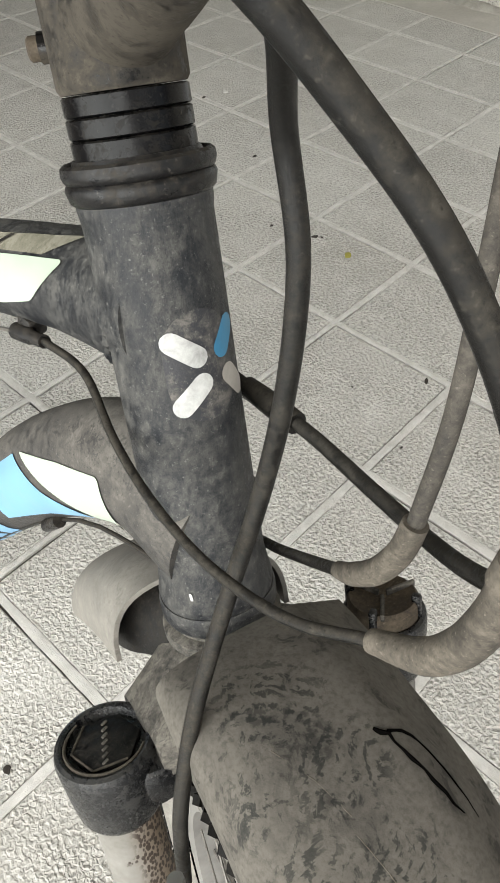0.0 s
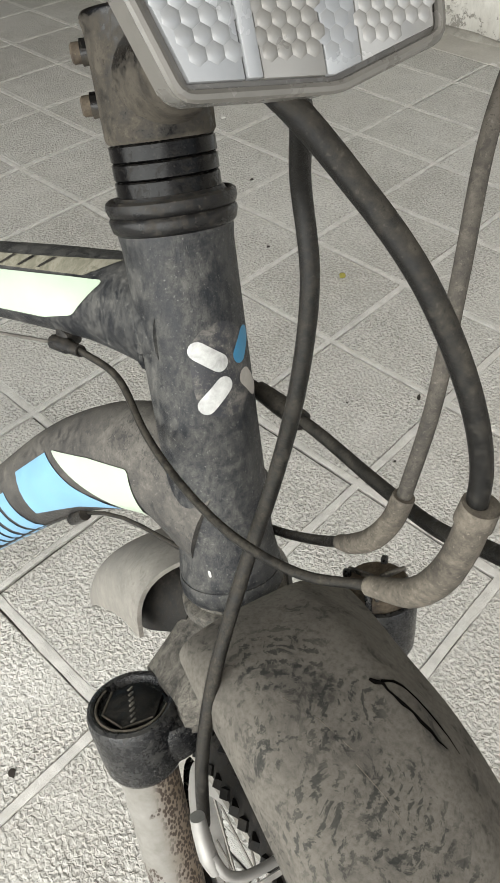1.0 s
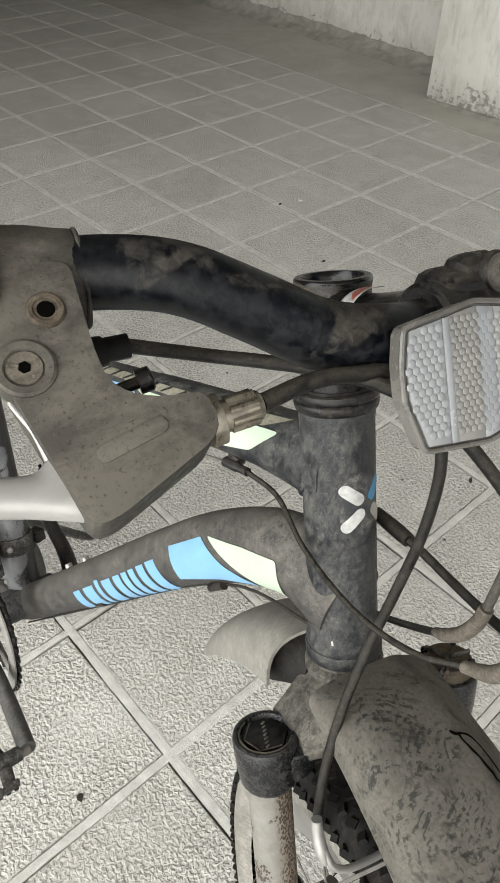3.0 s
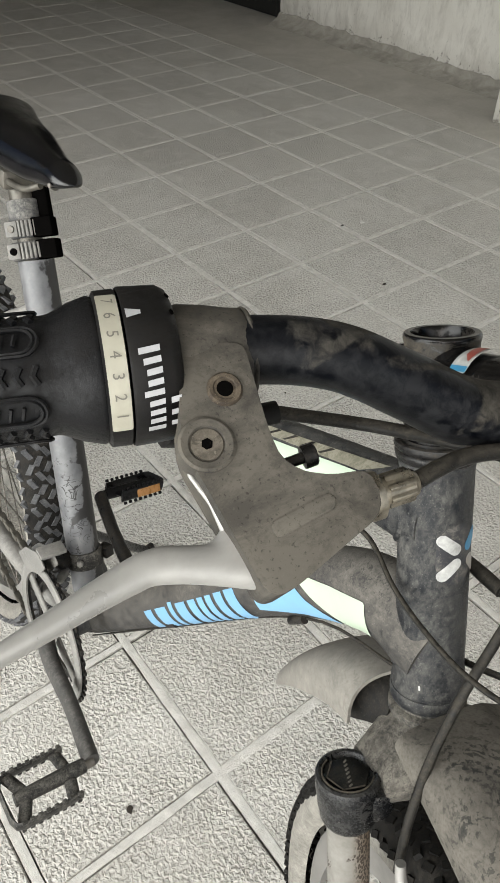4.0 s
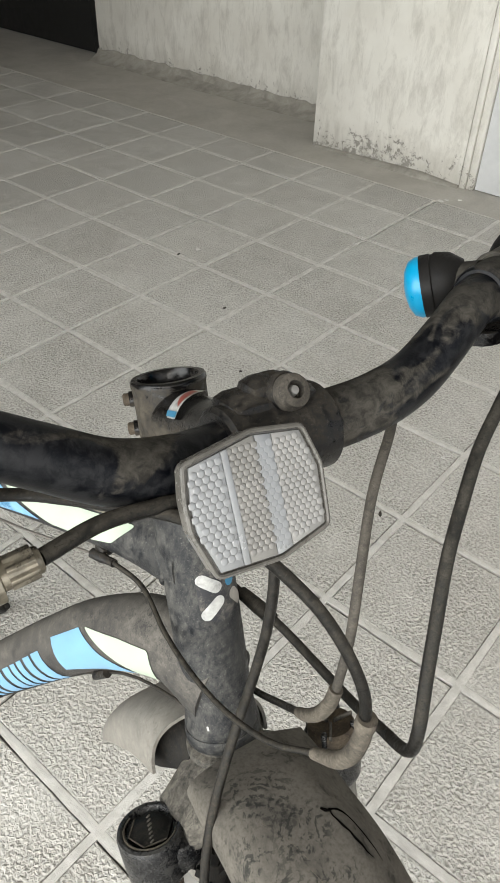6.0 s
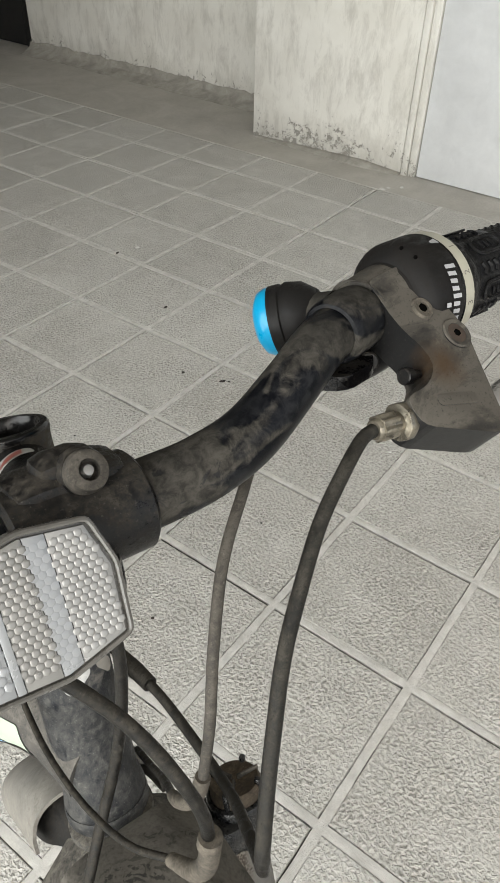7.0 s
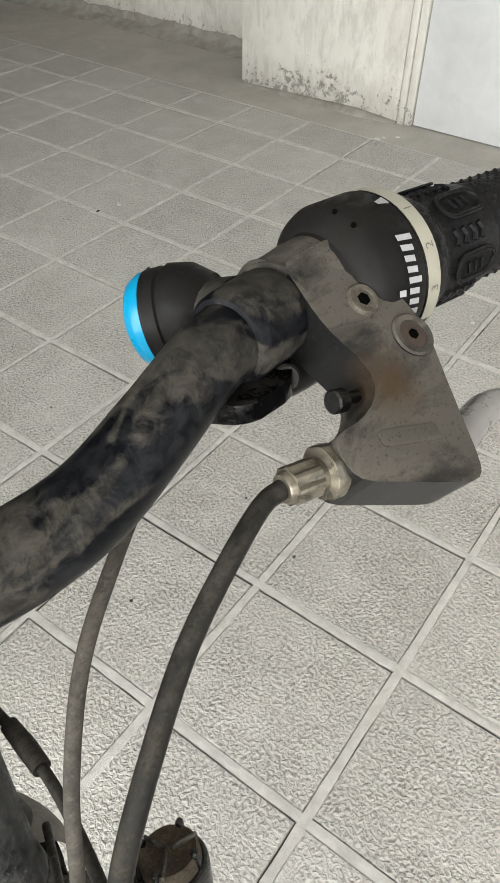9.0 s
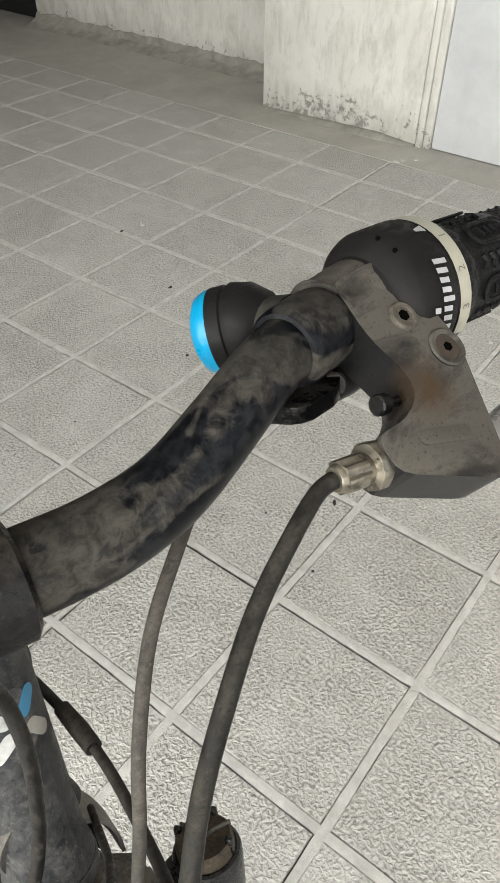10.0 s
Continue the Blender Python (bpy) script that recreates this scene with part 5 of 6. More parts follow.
# ---- brake levers, shifters and grips ----
def ends(side):
    """The pose at a brake lever's clamp: x outward along the bar, y away from it, z up."""
    a = Vector(at_bar(7, side))
    b = Vector(at_bar(9, side))
    u = (b - a).normalized()
    if side > 0:
        a = a + u * 0.003
    d = Vector((0.62, 0, -0.785))
    d = (d - u * d.dot(u)).normalized()
    n = u.cross(d)
    if n.z < 0:
        n.negate()
    return BAR @ frame_matrix(a, u, d, n)


BODY = [(-0.0157, 0.003), (-0.0160, 0.0104), (-0.0171, 0.0314), (-0.0195, 0.0417), (-0.0316, 0.0460), (-0.0430, 0.0452), (-0.0440, 0.0577), (-0.0260, 0.0672), (-0.0124, 0.0744), (-0.0070, 0.0738), (-0.0020, 0.0581), (0.0030, 0.0430), (0.0072, 0.0313), (0.0048, 0.0149), (0.0028, 0.003)]


ADJ, AXD = {}, {}


def brake_lever(side):
    E = ends(side)
    L = E if side < 0 else E @ pose(0.0053, -0.0036, 0.0006, 0, 0, -1.0)
    shape = BODY if side < 0 else [(-0.0238, -0.0022), (-0.0243, 0.0196), (-0.0200, 0.0330), (-0.0210, 0.0412), *BODY[4:], (-0.0008, -0.0036)]
    bm = slab(rounded(shape, 0.0055, 3), -0.0030, 0.0155, L, 0.0046, None, 4)
    joined(bm, lathe([(-0.0195, 0.0104), (-0.0195, 0.0132), (-0.0185, 0.0140), (-0.0140, 0.0146), (-0.0070, 0.0160), (0.0000, 0.0168), (0.0026, 0.0165), (0.0034, 0.0152), (0.0034, 0.0104)], L @ Vector((0, 0, 0)) if side < 0 else E @ Vector((0.0012, 0, 0)), E.to_3x3() @ Vector((1, 0, 0)), 44))
    skin = M_LEVER if side < 0 else M_LEVER_GREY
    body = part("brake_lever", bm, skin, bike, "dusty black brake lever body")
    part("clamp_rim", lathe([(-0.0203, 0.0110), (-0.0203, 0.0140), (-0.0196, 0.0144), (-0.0190, 0.0140), (-0.0190, 0.0110)], L @ Vector((0, 0, 0)) if side < 0 else E @ Vector((0.0012, 0, 0)), E.to_3x3() @ Vector((1, 0, 0)), 44), M_STEEL if side > 0 else M_LEVER, body)
    c = L @ Vector((0.0005, 0.0322, 0.0152))
    z = L.to_3x3() @ Vector((0, 0, 1))
    part("pivot_screw", lathe([(h, r * (1.0 if side < 0 else 0.86)) for h, r in ((-0.006, 0.0), (-0.006, 0.0078), (0.0008, 0.0078), (0.0013, 0.0070), (0.0010, 0.0052), (0.0002, 0.0046), (0.0002, 0.0026), (-0.002, 0.0022), (-0.002, 0))], c, z, 32), skin, body, "worn lever pivot screw")
    part("rust", lathe([(0.0003, 0.0046), (0.0008, 0.0044), (0.0009, 0.0020), (0.0009, 0)], c, z, 20), M_RUST if side > 0 else M_BOOT, body, "worn socket of the pivot")
    # dark caps here and in the clamp screw paint the sockets' shade
    part("pivot_hole", lathe([(0.0006, 0.0017), (0.0012, 0.0016), (0.0012, 0)], c, z, 6), M_DARK, body)
    c = L @ Vector((-0.0074, 0.0172, 0.0153))
    ring = part("clamp_screw", lathe([(-0.004, 0.0050), (0.0006, 0.0050), (0.0014, 0.0044), (0.0013, 0.0034), (0.0009, 0.0031), (0.0009, 0)], c, z, 24), M_OLD if side < 0 else M_BOOT, body, "recessed clamp screw")
    part("socket", lathe([(0.0006, 0.0024), (0.0011, 0.0023), (0.0011, 0)] if side < 0 else [(0.0006, 0.0021), (0.0011, 0.0020), (0.0011, 0)], c, z, 6 if side > 0 else 16), M_DARK, ring)
    lip = splined([(-0.0060, 0.0560, 0.0136), (-0.0098, 0.0650, 0.0136), (-0.0148, 0.0708, 0.0136)], 4)
    part("lip", tube([L @ q for q in lip], [0.0008, 0.0011, 0.0008], 8), skin, body)
    # cable adjuster
    d0, d1 = L @ Vector((-0.0425, 0.0517, 0.0075)), L @ Vector((-0.0580, 0.0496, 0.0080))
    ax = (d1 - d0).normalized()
    ADJ[side], AXD[side] = d1, ax
    adj = lathe([(-0.003, 0.0), (-0.003, 0.0058), (0.0035, 0.0062), (0.0040, 0.0046), (0.0060, 0.0046), (0.0150, 0.0042), (0.0158, 0.0036), (0.0158, 0)], d0, ax, 14)
    adj = part("cable_adjuster", adj, M_BRASSY, body, "tarnished metal cable adjuster")
    m = axes(d0, ax, E.to_3x3() @ Vector((0, 0, 1))) @ pose(0, 0, 0, 0, 90, 0)
    star = [((0.0052 if k % 4 < 2 else 0.0044) * math.cos(math.pi * k / 16), (0.0052 if k % 4 < 2 else 0.0044) * math.sin(math.pi * k / 16)) for k in range(32)]
    part("barrel", slab(star, 0.0058, 0.0140, m, 0.0002), M_BRASSY, adj)
    lobes = [(0.0076 * math.cos(2 * math.pi * k / 8), 0.0076 * math.sin(2 * math.pi * k / 8)) for k in range(8)]
    part("lock_nut", slab(rounded(lobes, 0.0012, 2), -0.0005, 0.0036, m, 0.0004), M_BRASSY, adj)
    # reach screw
    s0, s1 = L @ Vector((-0.0150, 0.0395, 0.0060)), L @ Vector((-0.0275, 0.0375, 0.0080))
    screw = tube([s0, s1], 0.0017, 10)
    joined(screw, lathe([(-0.0005, 0.0), (-0.0005, 0.0034), (0.003, 0.0034), (0.0035, 0.0028), (0.0035, 0)], s1, s1 - s0, 14))
    part("reach_screw", screw, M_BLACK, body)
    # blade
    rows = [(-0.0012, 0.0526, -0.0120, 0.0722), (0.0030, 0.0562, -0.0068, 0.0710), (0.0078, 0.0563, 0.0005, 0.0688), (0.0125, 0.0556, 0.0078, 0.0668), (0.0163, 0.0551, 0.0137, 0.0656), (0.0215, 0.0557, 0.0195, 0.0650), (0.0260, 0.0571, 0.0239, 0.0661), (0.0360, 0.0614, 0.0333, 0.0690), (0.0510, 0.0683, 0.0480, 0.0740), (0.0640, 0.0735, 0.0618, 0.0788), (0.0870, 0.0810, 0.0850, 0.0878), (0.1150, 0.0845, 0.1150, 0.0920), (0.1380, 0.0830, 0.1390, 0.0905)]
    top, low = splined([(a, b, 0) for a, b, _, _ in rows], 4), splined([(c, d, 0) for _, _, c, d in rows], 4)
    blade, ring0 = bmesh.new(), None
    for a, b in zip(top, low):
        ring = []
        for k in range(16):
            w = 2 * math.pi * k / 16
            q = (a + b) / 2 + (a - b) / 2 * math.copysign(abs(math.cos(w)) ** 0.8, math.cos(w))
            ring.append(blade.verts.new(L @ Vector((q.x, q.y, 0.0060 + 0.0048 * math.copysign(abs(math.sin(w)) ** 0.8, math.sin(w))))))
        for k in range(16):
            if ring0:
                blade.faces.new((ring0[k], ring0[(k + 1) % 16], ring[(k + 1) % 16], ring[k]))
        if not ring0:
            blade.faces.new(ring)
        ring0 = ring
    blade.faces.new(ring0)
    joined(blade, tube([L @ q for q in splined([(0.0034, 0.0330, 0.0080), (0.0054, 0.0372, 0.0092), (0.0040, 0.0412, 0.0094), (0.0012, 0.0467, 0.0090), (-0.0010, 0.0540, 0.0078)], 4)], [0.0006, 0.0008, 0.0008, 0.0009, 0.0012], 10))
    part("lever_blade", blade, M_BLADE, body, "satin silver lever blade")
    raised = slab(rounded([(-0.0300, 0.0500), (-0.0115, 0.0560), (-0.0125, 0.0605), (-0.0310, 0.0545)], 0.002), 0.0150, 0.0158, L, 0.0002)
    part("moulded_mark", raised, skin, body, "raised moulded maker's mark")
    return body


rust_run(M_LEVER_GREY, tuple(ends(1) @ Vector((-0.0105, 0.0375, 0.0150))), 0.012)
brake_lever(-1)
brake_lever(1)


def round_place(E, r, lift, flip=1):
    """x: along the bar outward; y: round it, from its top towards the front."""
    def place(x, y):
        a = y / r
        return E @ Vector((x, math.sin(a) * (r + lift), math.cos(a) * (r + lift)))
    return place


M_SHIFT = dusty("shifter_plastic", (0.0030, 0.0030, 0.0034), (0.020, 0.018, 0.016), 0.26, 30, 0.36, contrast=0.3, gloss=0.22, specks=0.12, fines=0.4)
M_PRINT = plain("white_print", (0.38, 0.38, 0.39), 0.5, 0, 0.1, 200)
M_FAINT = plain("worn_dark_print", (0.15, 0.14, 0.12), 0.6, 0, 0.1, 200)


def shifter(side):
    E = ends(side) @ pose(0.0015 if side < 0 else 0.002, 0, 0)
    o, x = E @ Vector((0, 0, 0)), E.to_3x3() @ Vector((1, 0, 0))
    K, cut, inner = (0.93, 0.0035, 0.0) if side < 0 else (0.98, -0.0008, 0.0030)
    E0, E = E, E @ pose(-cut, 0, 0) @ Matrix.Diagonal((1, K, K, 1))

    def turned(profile, seg=64):
        """A ring of the shifter, its radii and its length cut to this side's size."""
        return lathe([(d - inner if d < 0.01 else d - cut, r * K) for d, r in profile], o, x, seg)

    body = part("twist_shifter", turned([(0.0012, 0.0104), *(((0.0012, 0.0208), (0.0022, 0.0232), (0.0045, 0.0246)) if side < 0 else ((0.0012, 0.0178), (0.0020, 0.0196), (0.0060, 0.0234), (0.0085, 0.0245))), (0.0185, 0.0250), (0.0192, 0.0246), (0.0192, 0.0104)], 64), M_SHIFT, bike, "black twist-grip gear shifter with an ivory scale")
    # two dark discs set on the rim for shaded holes
    for a in (-0.55, -0.22):
        part("rim_hole", lathe([(0.0, 0.0008), (0.0004, 0.0008), (0.0004, 0.0)], E @ Vector((0.0026 + cut if side < 0 else 0.0023, math.sin(a) * 0.0236, math.cos(a) * 0.0236)), E.to_3x3() @ Vector((-0.7, math.sin(a) * 0.7, math.cos(a) * 0.7)), 10), M_DARK, body)
    if side > 0:
        part("inner_collar", turned([(-0.0005, 0.0104), (-0.0005, 0.0165), (0.0012, 0.0176), (0.0012, 0.0104)], 48), M_SHIFT, body)
    dial = part("dial_ring", turned([(0.0197, 0.0104), (0.0197, 0.0241), (0.0200, 0.0245), (0.0255, 0.0243), (0.0262, 0.0231), (0.0262, 0.0104)], 64), M_SHIFT, body)
    span = (-0.0150, 0.0310) if side < 0 else (-0.026, 0.032)
    p = round_place(E, 0.0245, 0.0004)
    strip = part("dial", wrapped(rounded([(0.0200, span[0]), (0.0256, span[0]), (0.0256, span[1]), (0.0200, span[1])], 0.001), p, 0.003), M_IVORY, dial, "ivory plastic gear scale")
    p2 = round_place(E, 0.0245, 0.0007)
    digits = "7654321" if side < 0 else "123"
    for k, ch in enumerate(digits):
        y = (-0.0110 + 0.0060 * k) if side < 0 else (-0.0040 + 0.0126 * k)
        flat_text(ch, 0.0045, p2, "numeral", M_FAINT, dial, 90 if side < 0 else -90, 0.0228, y, mirror=side > 0)
    p3 = round_place(E, 0.0249, 0.0005)
    py = 0.0062 if side < 0 else 0.0022
    part("pointer", wrapped([(0.0184, py - 0.0132), (0.0184, py - 0.0098), (0.0144, py - 0.0108), (0.0144, py - 0.0122)], p3, 0.002), M_PRINT, body, "white pointer")
    # the maker's wordmark as plain bars
    y = 0.0060 if side < 0 else 0.0035
    for k in range(9):
        h = (0.0048, 0.0042, 0.0042, 0.0042, 0.0054, 0.0042, 0.0042, 0.0048, 0.0058)[k]
        y0 = y + 0.0260 - 0.0031 * k
        part("wordmark_bar", wrapped([(0.0110, y0), (0.0110 + h, y0 + 0.0007), (0.0110 + h, y0 - 0.0011), (0.0110, y0 - 0.0018)], p3, 0.002), M_PRINT, body)
    for k in range(3):
        y0 = y + 0.0245 - 0.0041 * k
        part("wordmark_bar", wrapped([(0.0066, y0), (0.0094, y0 + 0.0005), (0.0094, y0 - 0.0014), (0.0066, y0 - 0.0019)], p3, 0.002), M_PRINT, body)
    # rubber grip that turns
    end = 0.086 if side < 0 else 0.066
    R0 = [(0.0262, 0.0104), (0.0262, 0.0226), (0.0275, 0.0231), (0.0330, 0.0214), (0.0385, 0.0187), (0.0400, 0.0184), (end - 0.004, 0.0184), (end, 0.0176), (end, 0.0104)]
    grip = part("twist_grip", turned(R0), M_RUBBER, body, "black ribbed rubber twist grip")
    ribs = bmesh.new()
    for k in range(-4, 6):
        a0 = -0.15 + 0.56 * k
        if k % 2 == 0:
            pr = round_place(E, 0.0184, 0.0011)
            ring = capsule((0.046, a0 * 0.0184), (end - 0.009, a0 * 0.0184), 0.0046, 8)
            for rr in (1.0, 0.82):
                c0 = (0.0185 + end / 2, a0 * 0.0184)
                pts = [pr(c0[0] + (q[0] - c0[0]) * (0.98 if rr == 1 else 0.92), c0[1] + (q[1] - c0[1]) * rr) for q in ring]
                joined(ribs, tube(pts + [pts[0]], 0.0006, 6, False))
            for u in np.arange(0.0475, end - 0.011, 0.0033):
                joined(ribs, tube([pr(u, a0 * 0.0184 - 0.0018), pr(u + 0.0008, a0 * 0.0184 + 0.0018)], 0.0006, 5))
        else:
            pr = round_place(E, 0.0184, 0.0003)
            for u in np.arange(0.043, end - 0.008, 0.0042):
                joined(ribs, tube([pr(u, (a0 - 0.14) * 0.0184), pr(u + 0.0012, a0 * 0.0184), pr(u, (a0 + 0.14) * 0.0184)], 0.0010, 6))
    part("rib", ribs, M_RUBBER, body)
    hand = part("handlebar_grip", turned([(end + 0.0005, 0.0104), (end + 0.0005, 0.0168), (end + 0.002, 0.0174), (end + 0.079, 0.0174), (end + 0.082, 0.0160), (end + 0.083, 0.0)], 48), M_RUBBER, bike, "black knobbly rubber handlebar grip")
    verts, faces = [], []
    for i in range(30):
        for k in range(30):
            a = 2 * math.pi * (k + 0.5 * (i % 2)) / 30
            u = end + 0.0035 + 0.0025 * i
            i0 = len(verts)
            for dx, da, rr in ((-0.0012, 0, 0.0173), (0, -0.085, 0.0173), (0.0012, 0, 0.0173), (0, 0.085, 0.0173), (0, 0, 0.0180)):
                verts.append(E @ Vector((u + dx, math.sin(a + da) * rr, math.cos(a + da) * rr)))
            faces += [(i0, i0 + 1, i0 + 4), (i0 + 1, i0 + 2, i0 + 4), (i0 + 2, i0 + 3, i0 + 4), (i0 + 3, i0, i0 + 4)]
    me = bpy.data.meshes.new("knurl")
    me.from_pydata(verts, [], faces)
    me.materials.append(M_RUBBER)
    new("knurl", me).parent = hand
    # cable outlet under the bar
    out = tube([E0 @ Vector(q) for q in splined([(0.004, 0.012, -0.017), (-0.012, 0.014, -0.022), (-0.026, 0.012, -0.0235)], 4)], [0.0085, 0.0070, 0.0048], 14)
    joined(out, tube([E0 @ Vector((-0.026, 0.012, -0.0235)), E0 @ Vector((-0.034, 0.0115, -0.0235))], 0.0040, 12))
    part("cable_outlet", out, M_SHIFT, body)
    return body


shifter(-1)
shifter(1)

# ---- bell on the left of the bar ----
u0 = Vector(at_bar(6, 1)) + Vector((0.001, -0.001, 0))
ud = (Vector(at_bar(7, 1)) - Vector(at_bar(5, 1))).normalized()
bell_body = lathe([(-0.0115, 0.0104), (-0.0112, 0.0118), (-0.0100, 0.0127), (-0.006, 0.0131), (0.006, 0.0132), (0.0090, 0.0128), (0.0100, 0.0120), (0.0100, 0.0104)], u0, ud, 40)
joined(bell_body, tube([u0 + Vector((-0.006, 0, 0.001)), u0 + Vector((-0.022, -0.005, 0.002))], [0.0120, 0.0100], 20))
bell = part("bell", bell_body, M_BAR, bike, "black bicycle bell with a bright blue dome", m=BAR)
bd = Vector((-0.72, -0.62, -0.10)).normalized()
bc = u0 + Vector((-0.0198, -0.0045, 0.0036))
part("bell_base", lathe([(-0.008, 0.0), (-0.008, 0.0090), (-0.002, 0.0134), (0.0045, 0.0146), (0.0058, 0.0139), (0.0066, 0.0138), (0.0072, 0.0144), (0.0116, 0.0143), (0.0122, 0.0130), (0.0122, 0)], bc, bd, 44), M_SHIFT, bell, m=BAR)
part("bell_dome", lathe([(0.0108, 0.0133), (0.0109, 0.0141), (0.0135, 0.0140), (0.0165, 0.0126), (0.0186, 0.0090), (0.0197, 0.0042), (0.0200, 0)], bc, bd, 44), M_BLUE, bell, "bright blue bell dome", m=BAR)
part("bell_screw", lathe([(-0.002, 0.0), (-0.002, 0.0042), (0.002, 0.0042), (0.0028, 0.0034), (0.0028, 0)], u0 + Vector((0.0045, 0.0055, -0.0165)), (0.7, -0.5, 0.3), 18), M_BLACK, bell, m=BAR)
part("bell_lever", slab(rounded([(-0.024, -0.004), (0.006, -0.010), (0.012, 0.002), (0.000, 0.012), (-0.018, 0.010)], 0.004), -0.0035, 0.0025, axes(u0 + Vector((-0.001, 0.000, -0.0155)), ud, (0.95, 0, -0.2)), 0.0015), M_GLOSS, bell, m=BAR)
part("clamp_ring", lathe([(0.0104, 0.0110), (0.0104, 0.0138), (0.0116, 0.0138), (0.0116, 0.0110)], u0, ud, 40), M_LEVER, bell, m=BAR)

# ---- cables ----
def cable(name, pts, r, mat, label, n=8):
    return part(name, tube(splined(pts, n), r, 14), mat, bike, label)


LADJ = BAR.inverted() @ ADJ[1]
RADJ = BAR.inverted() @ ADJ[-1]
cable("brake_cable", [BAR @ RADJ, (0.0255, -0.126, 1.0195), (0.0275, -0.109, 1.0185), (0.0305, -0.0945, 1.0172), (0.0330, -0.070, 1.008), (0.0270, -0.045, 0.992), (0.0195, -0.0295, 0.969), (0.0254, -0.0251, 0.9427), (0.0284, -0.0246, 0.9099), (0.0279, -0.0258, 0.873), (0.0304, -0.0359, 0.8347), (0.0377, -0.0506, 0.7967), (0.0474, -0.0609, 0.7604), (0.0563, -0.0634, 0.7239)],
      0.0027, M_CABLE, "dusty black front brake cable")
ROUT = ends(-1) @ Vector((-0.032, 0.0115, -0.0235))
cable("gear_cable", [ROUT, (-0.0173, -0.1267, 1.0042), (-0.0013, -0.1191, 1.0092), (0.0165, -0.1137, 1.0152), (0.034, -0.100, 1.015), (0.0500, -0.082, 1.004), (0.0640, -0.070, 0.990), (0.0760, -0.0625, 0.977), (0.0870, -0.0560, 0.960), (0.0940, -0.0510, 0.943), (0.0971, -0.0489, 0.927)],
      0.0024, M_CABLE, "dusty black rear gear cable")
boot = part("cable_boot", tube(splined([(0.0971, -0.0492, 0.930), (0.0968, -0.0470, 0.916), (0.0945, -0.0448, 0.902), (0.0890, -0.0435, 0.8905), (0.0776, -0.0423, 0.8812)], 5), [0.0037, 0.0039, 0.0041, 0.0039, 0.0028], 18), M_BOOT, bike, "dust-caked grey rubber cable boot")
part("boot_rim", tube([(0.0971, -0.0493, 0.9325), (0.0971, -0.0490, 0.927)], [0.0042, 0.0044], 18), M_BOOT, boot)
cable("gear_cable", [(0.0776, -0.0423, 0.8812), (0.0565, -0.0446, 0.8681), (0.0271, -0.0419, 0.8574), (-0.0044, -0.0362, 0.853), (-0.036, -0.0265, 0.8499), (-0.0685, -0.0156, 0.853), (-0.0995, -0.0129, 0.8483)], 0.0016, M_CABLE, "thin dusty gear cable to the top tube")
LOUT = ends(1) @ Vector((-0.034, 0.0115, -0.0235))
cable("gear_cable", [LOUT, (0.026, 0.072, 1.022), (0.0230, 0.0545, 1.008), (0.0356, 0.0275, 0.9985), (0.0451, 0.0083, 0.981), (0.0566, -0.0054, 0.9524), (0.0636, -0.0099, 0.919), (0.0654, -0.0110, 0.884)], 0.0024, M_CABLE_PALE, "pale dust-caked front gear cable")
boot = part("cable_boot", tube(splined([(0.0654, -0.0112, 0.887), (0.0648, -0.0120, 0.876), (0.0610, -0.0125, 0.8650), (0.0540, -0.0105, 0.8550), (0.0480, -0.0075, 0.8485)], 5), [0.0035, 0.0037, 0.0038, 0.0035, 0.0027], 16), M_BOOT, bike, "dust-caked grey rubber cable boot")
cable("gear_cable", [(0.0500, -0.0090, 0.8510), (0.0310, 0.0065, 0.8250), (0.0080, 0.0205, 0.7990), (-0.0120, 0.0320, 0.7790)], 0.0021, M_CABLE, "thin dark gear cable behind the head tube")
cable("brake_cable", [BAR @ LADJ, (0.0746, 0.0385, 1.0420), (0.0783, 0.0230, 1.0380), (0.0826, 0.0056, 1.0277), (0.0890, -0.0103, 1.0146), (0.0956, -0.0241, 0.9991), (0.1029, -0.0341, 0.9815), (0.1096, -0.0418, 0.9625), (0.1160, -0.0475, 0.9415), (0.1125, -0.0375, 0.9175), (0.0938, -0.0190, 0.8950), (0.0742, -0.0020, 0.8750), (0.0437, 0.0115, 0.8640), (0.0075, 0.0228, 0.8571), (-0.0282, 0.0281, 0.8527), (-0.0700, 0.0262, 0.8560), (-0.1150, 0.0235, 0.8520)], 0.0026, M_CABLE_DARK, "dusty black rear brake cable in a long loop")
part("cable_sleeve", tube([(0.0000, 0.0242, 0.8560), (-0.0120, 0.0262, 0.8545), (-0.0282, 0.0283, 0.8527)], [0.0042, 0.0046, 0.0040], 14), M_CABLE, bike, "dusty rubber cable sleeve")

# ---- saddle, seat post and drive ----
POST = Vector((-0.627, 0, 0.776))
sdir = Vector((-0.041, 0, 0.080)).normalized()
post = part("seat_post", tube([POST - sdir * 0.02, POST + sdir * 0.104], 0.0140, 24), M_OLDPOST, bike, "dull brownish metal seat post")
part("post_collar", lathe([(-0.013, 0.0135), (-0.013, 0.0185), (0.011, 0.0185), (0.013, 0.0170), (0.013, 0.0135)], POST + sdir * 0.062, sdir, 28), M_PALEFRAME, bike, "grey collar on the seat post")
front = Vector((0.78, -0.62, 0.30)).normalized()
f = (front - sdir * front.dot(sdir)).normalized()
l = sdir.cross(f)
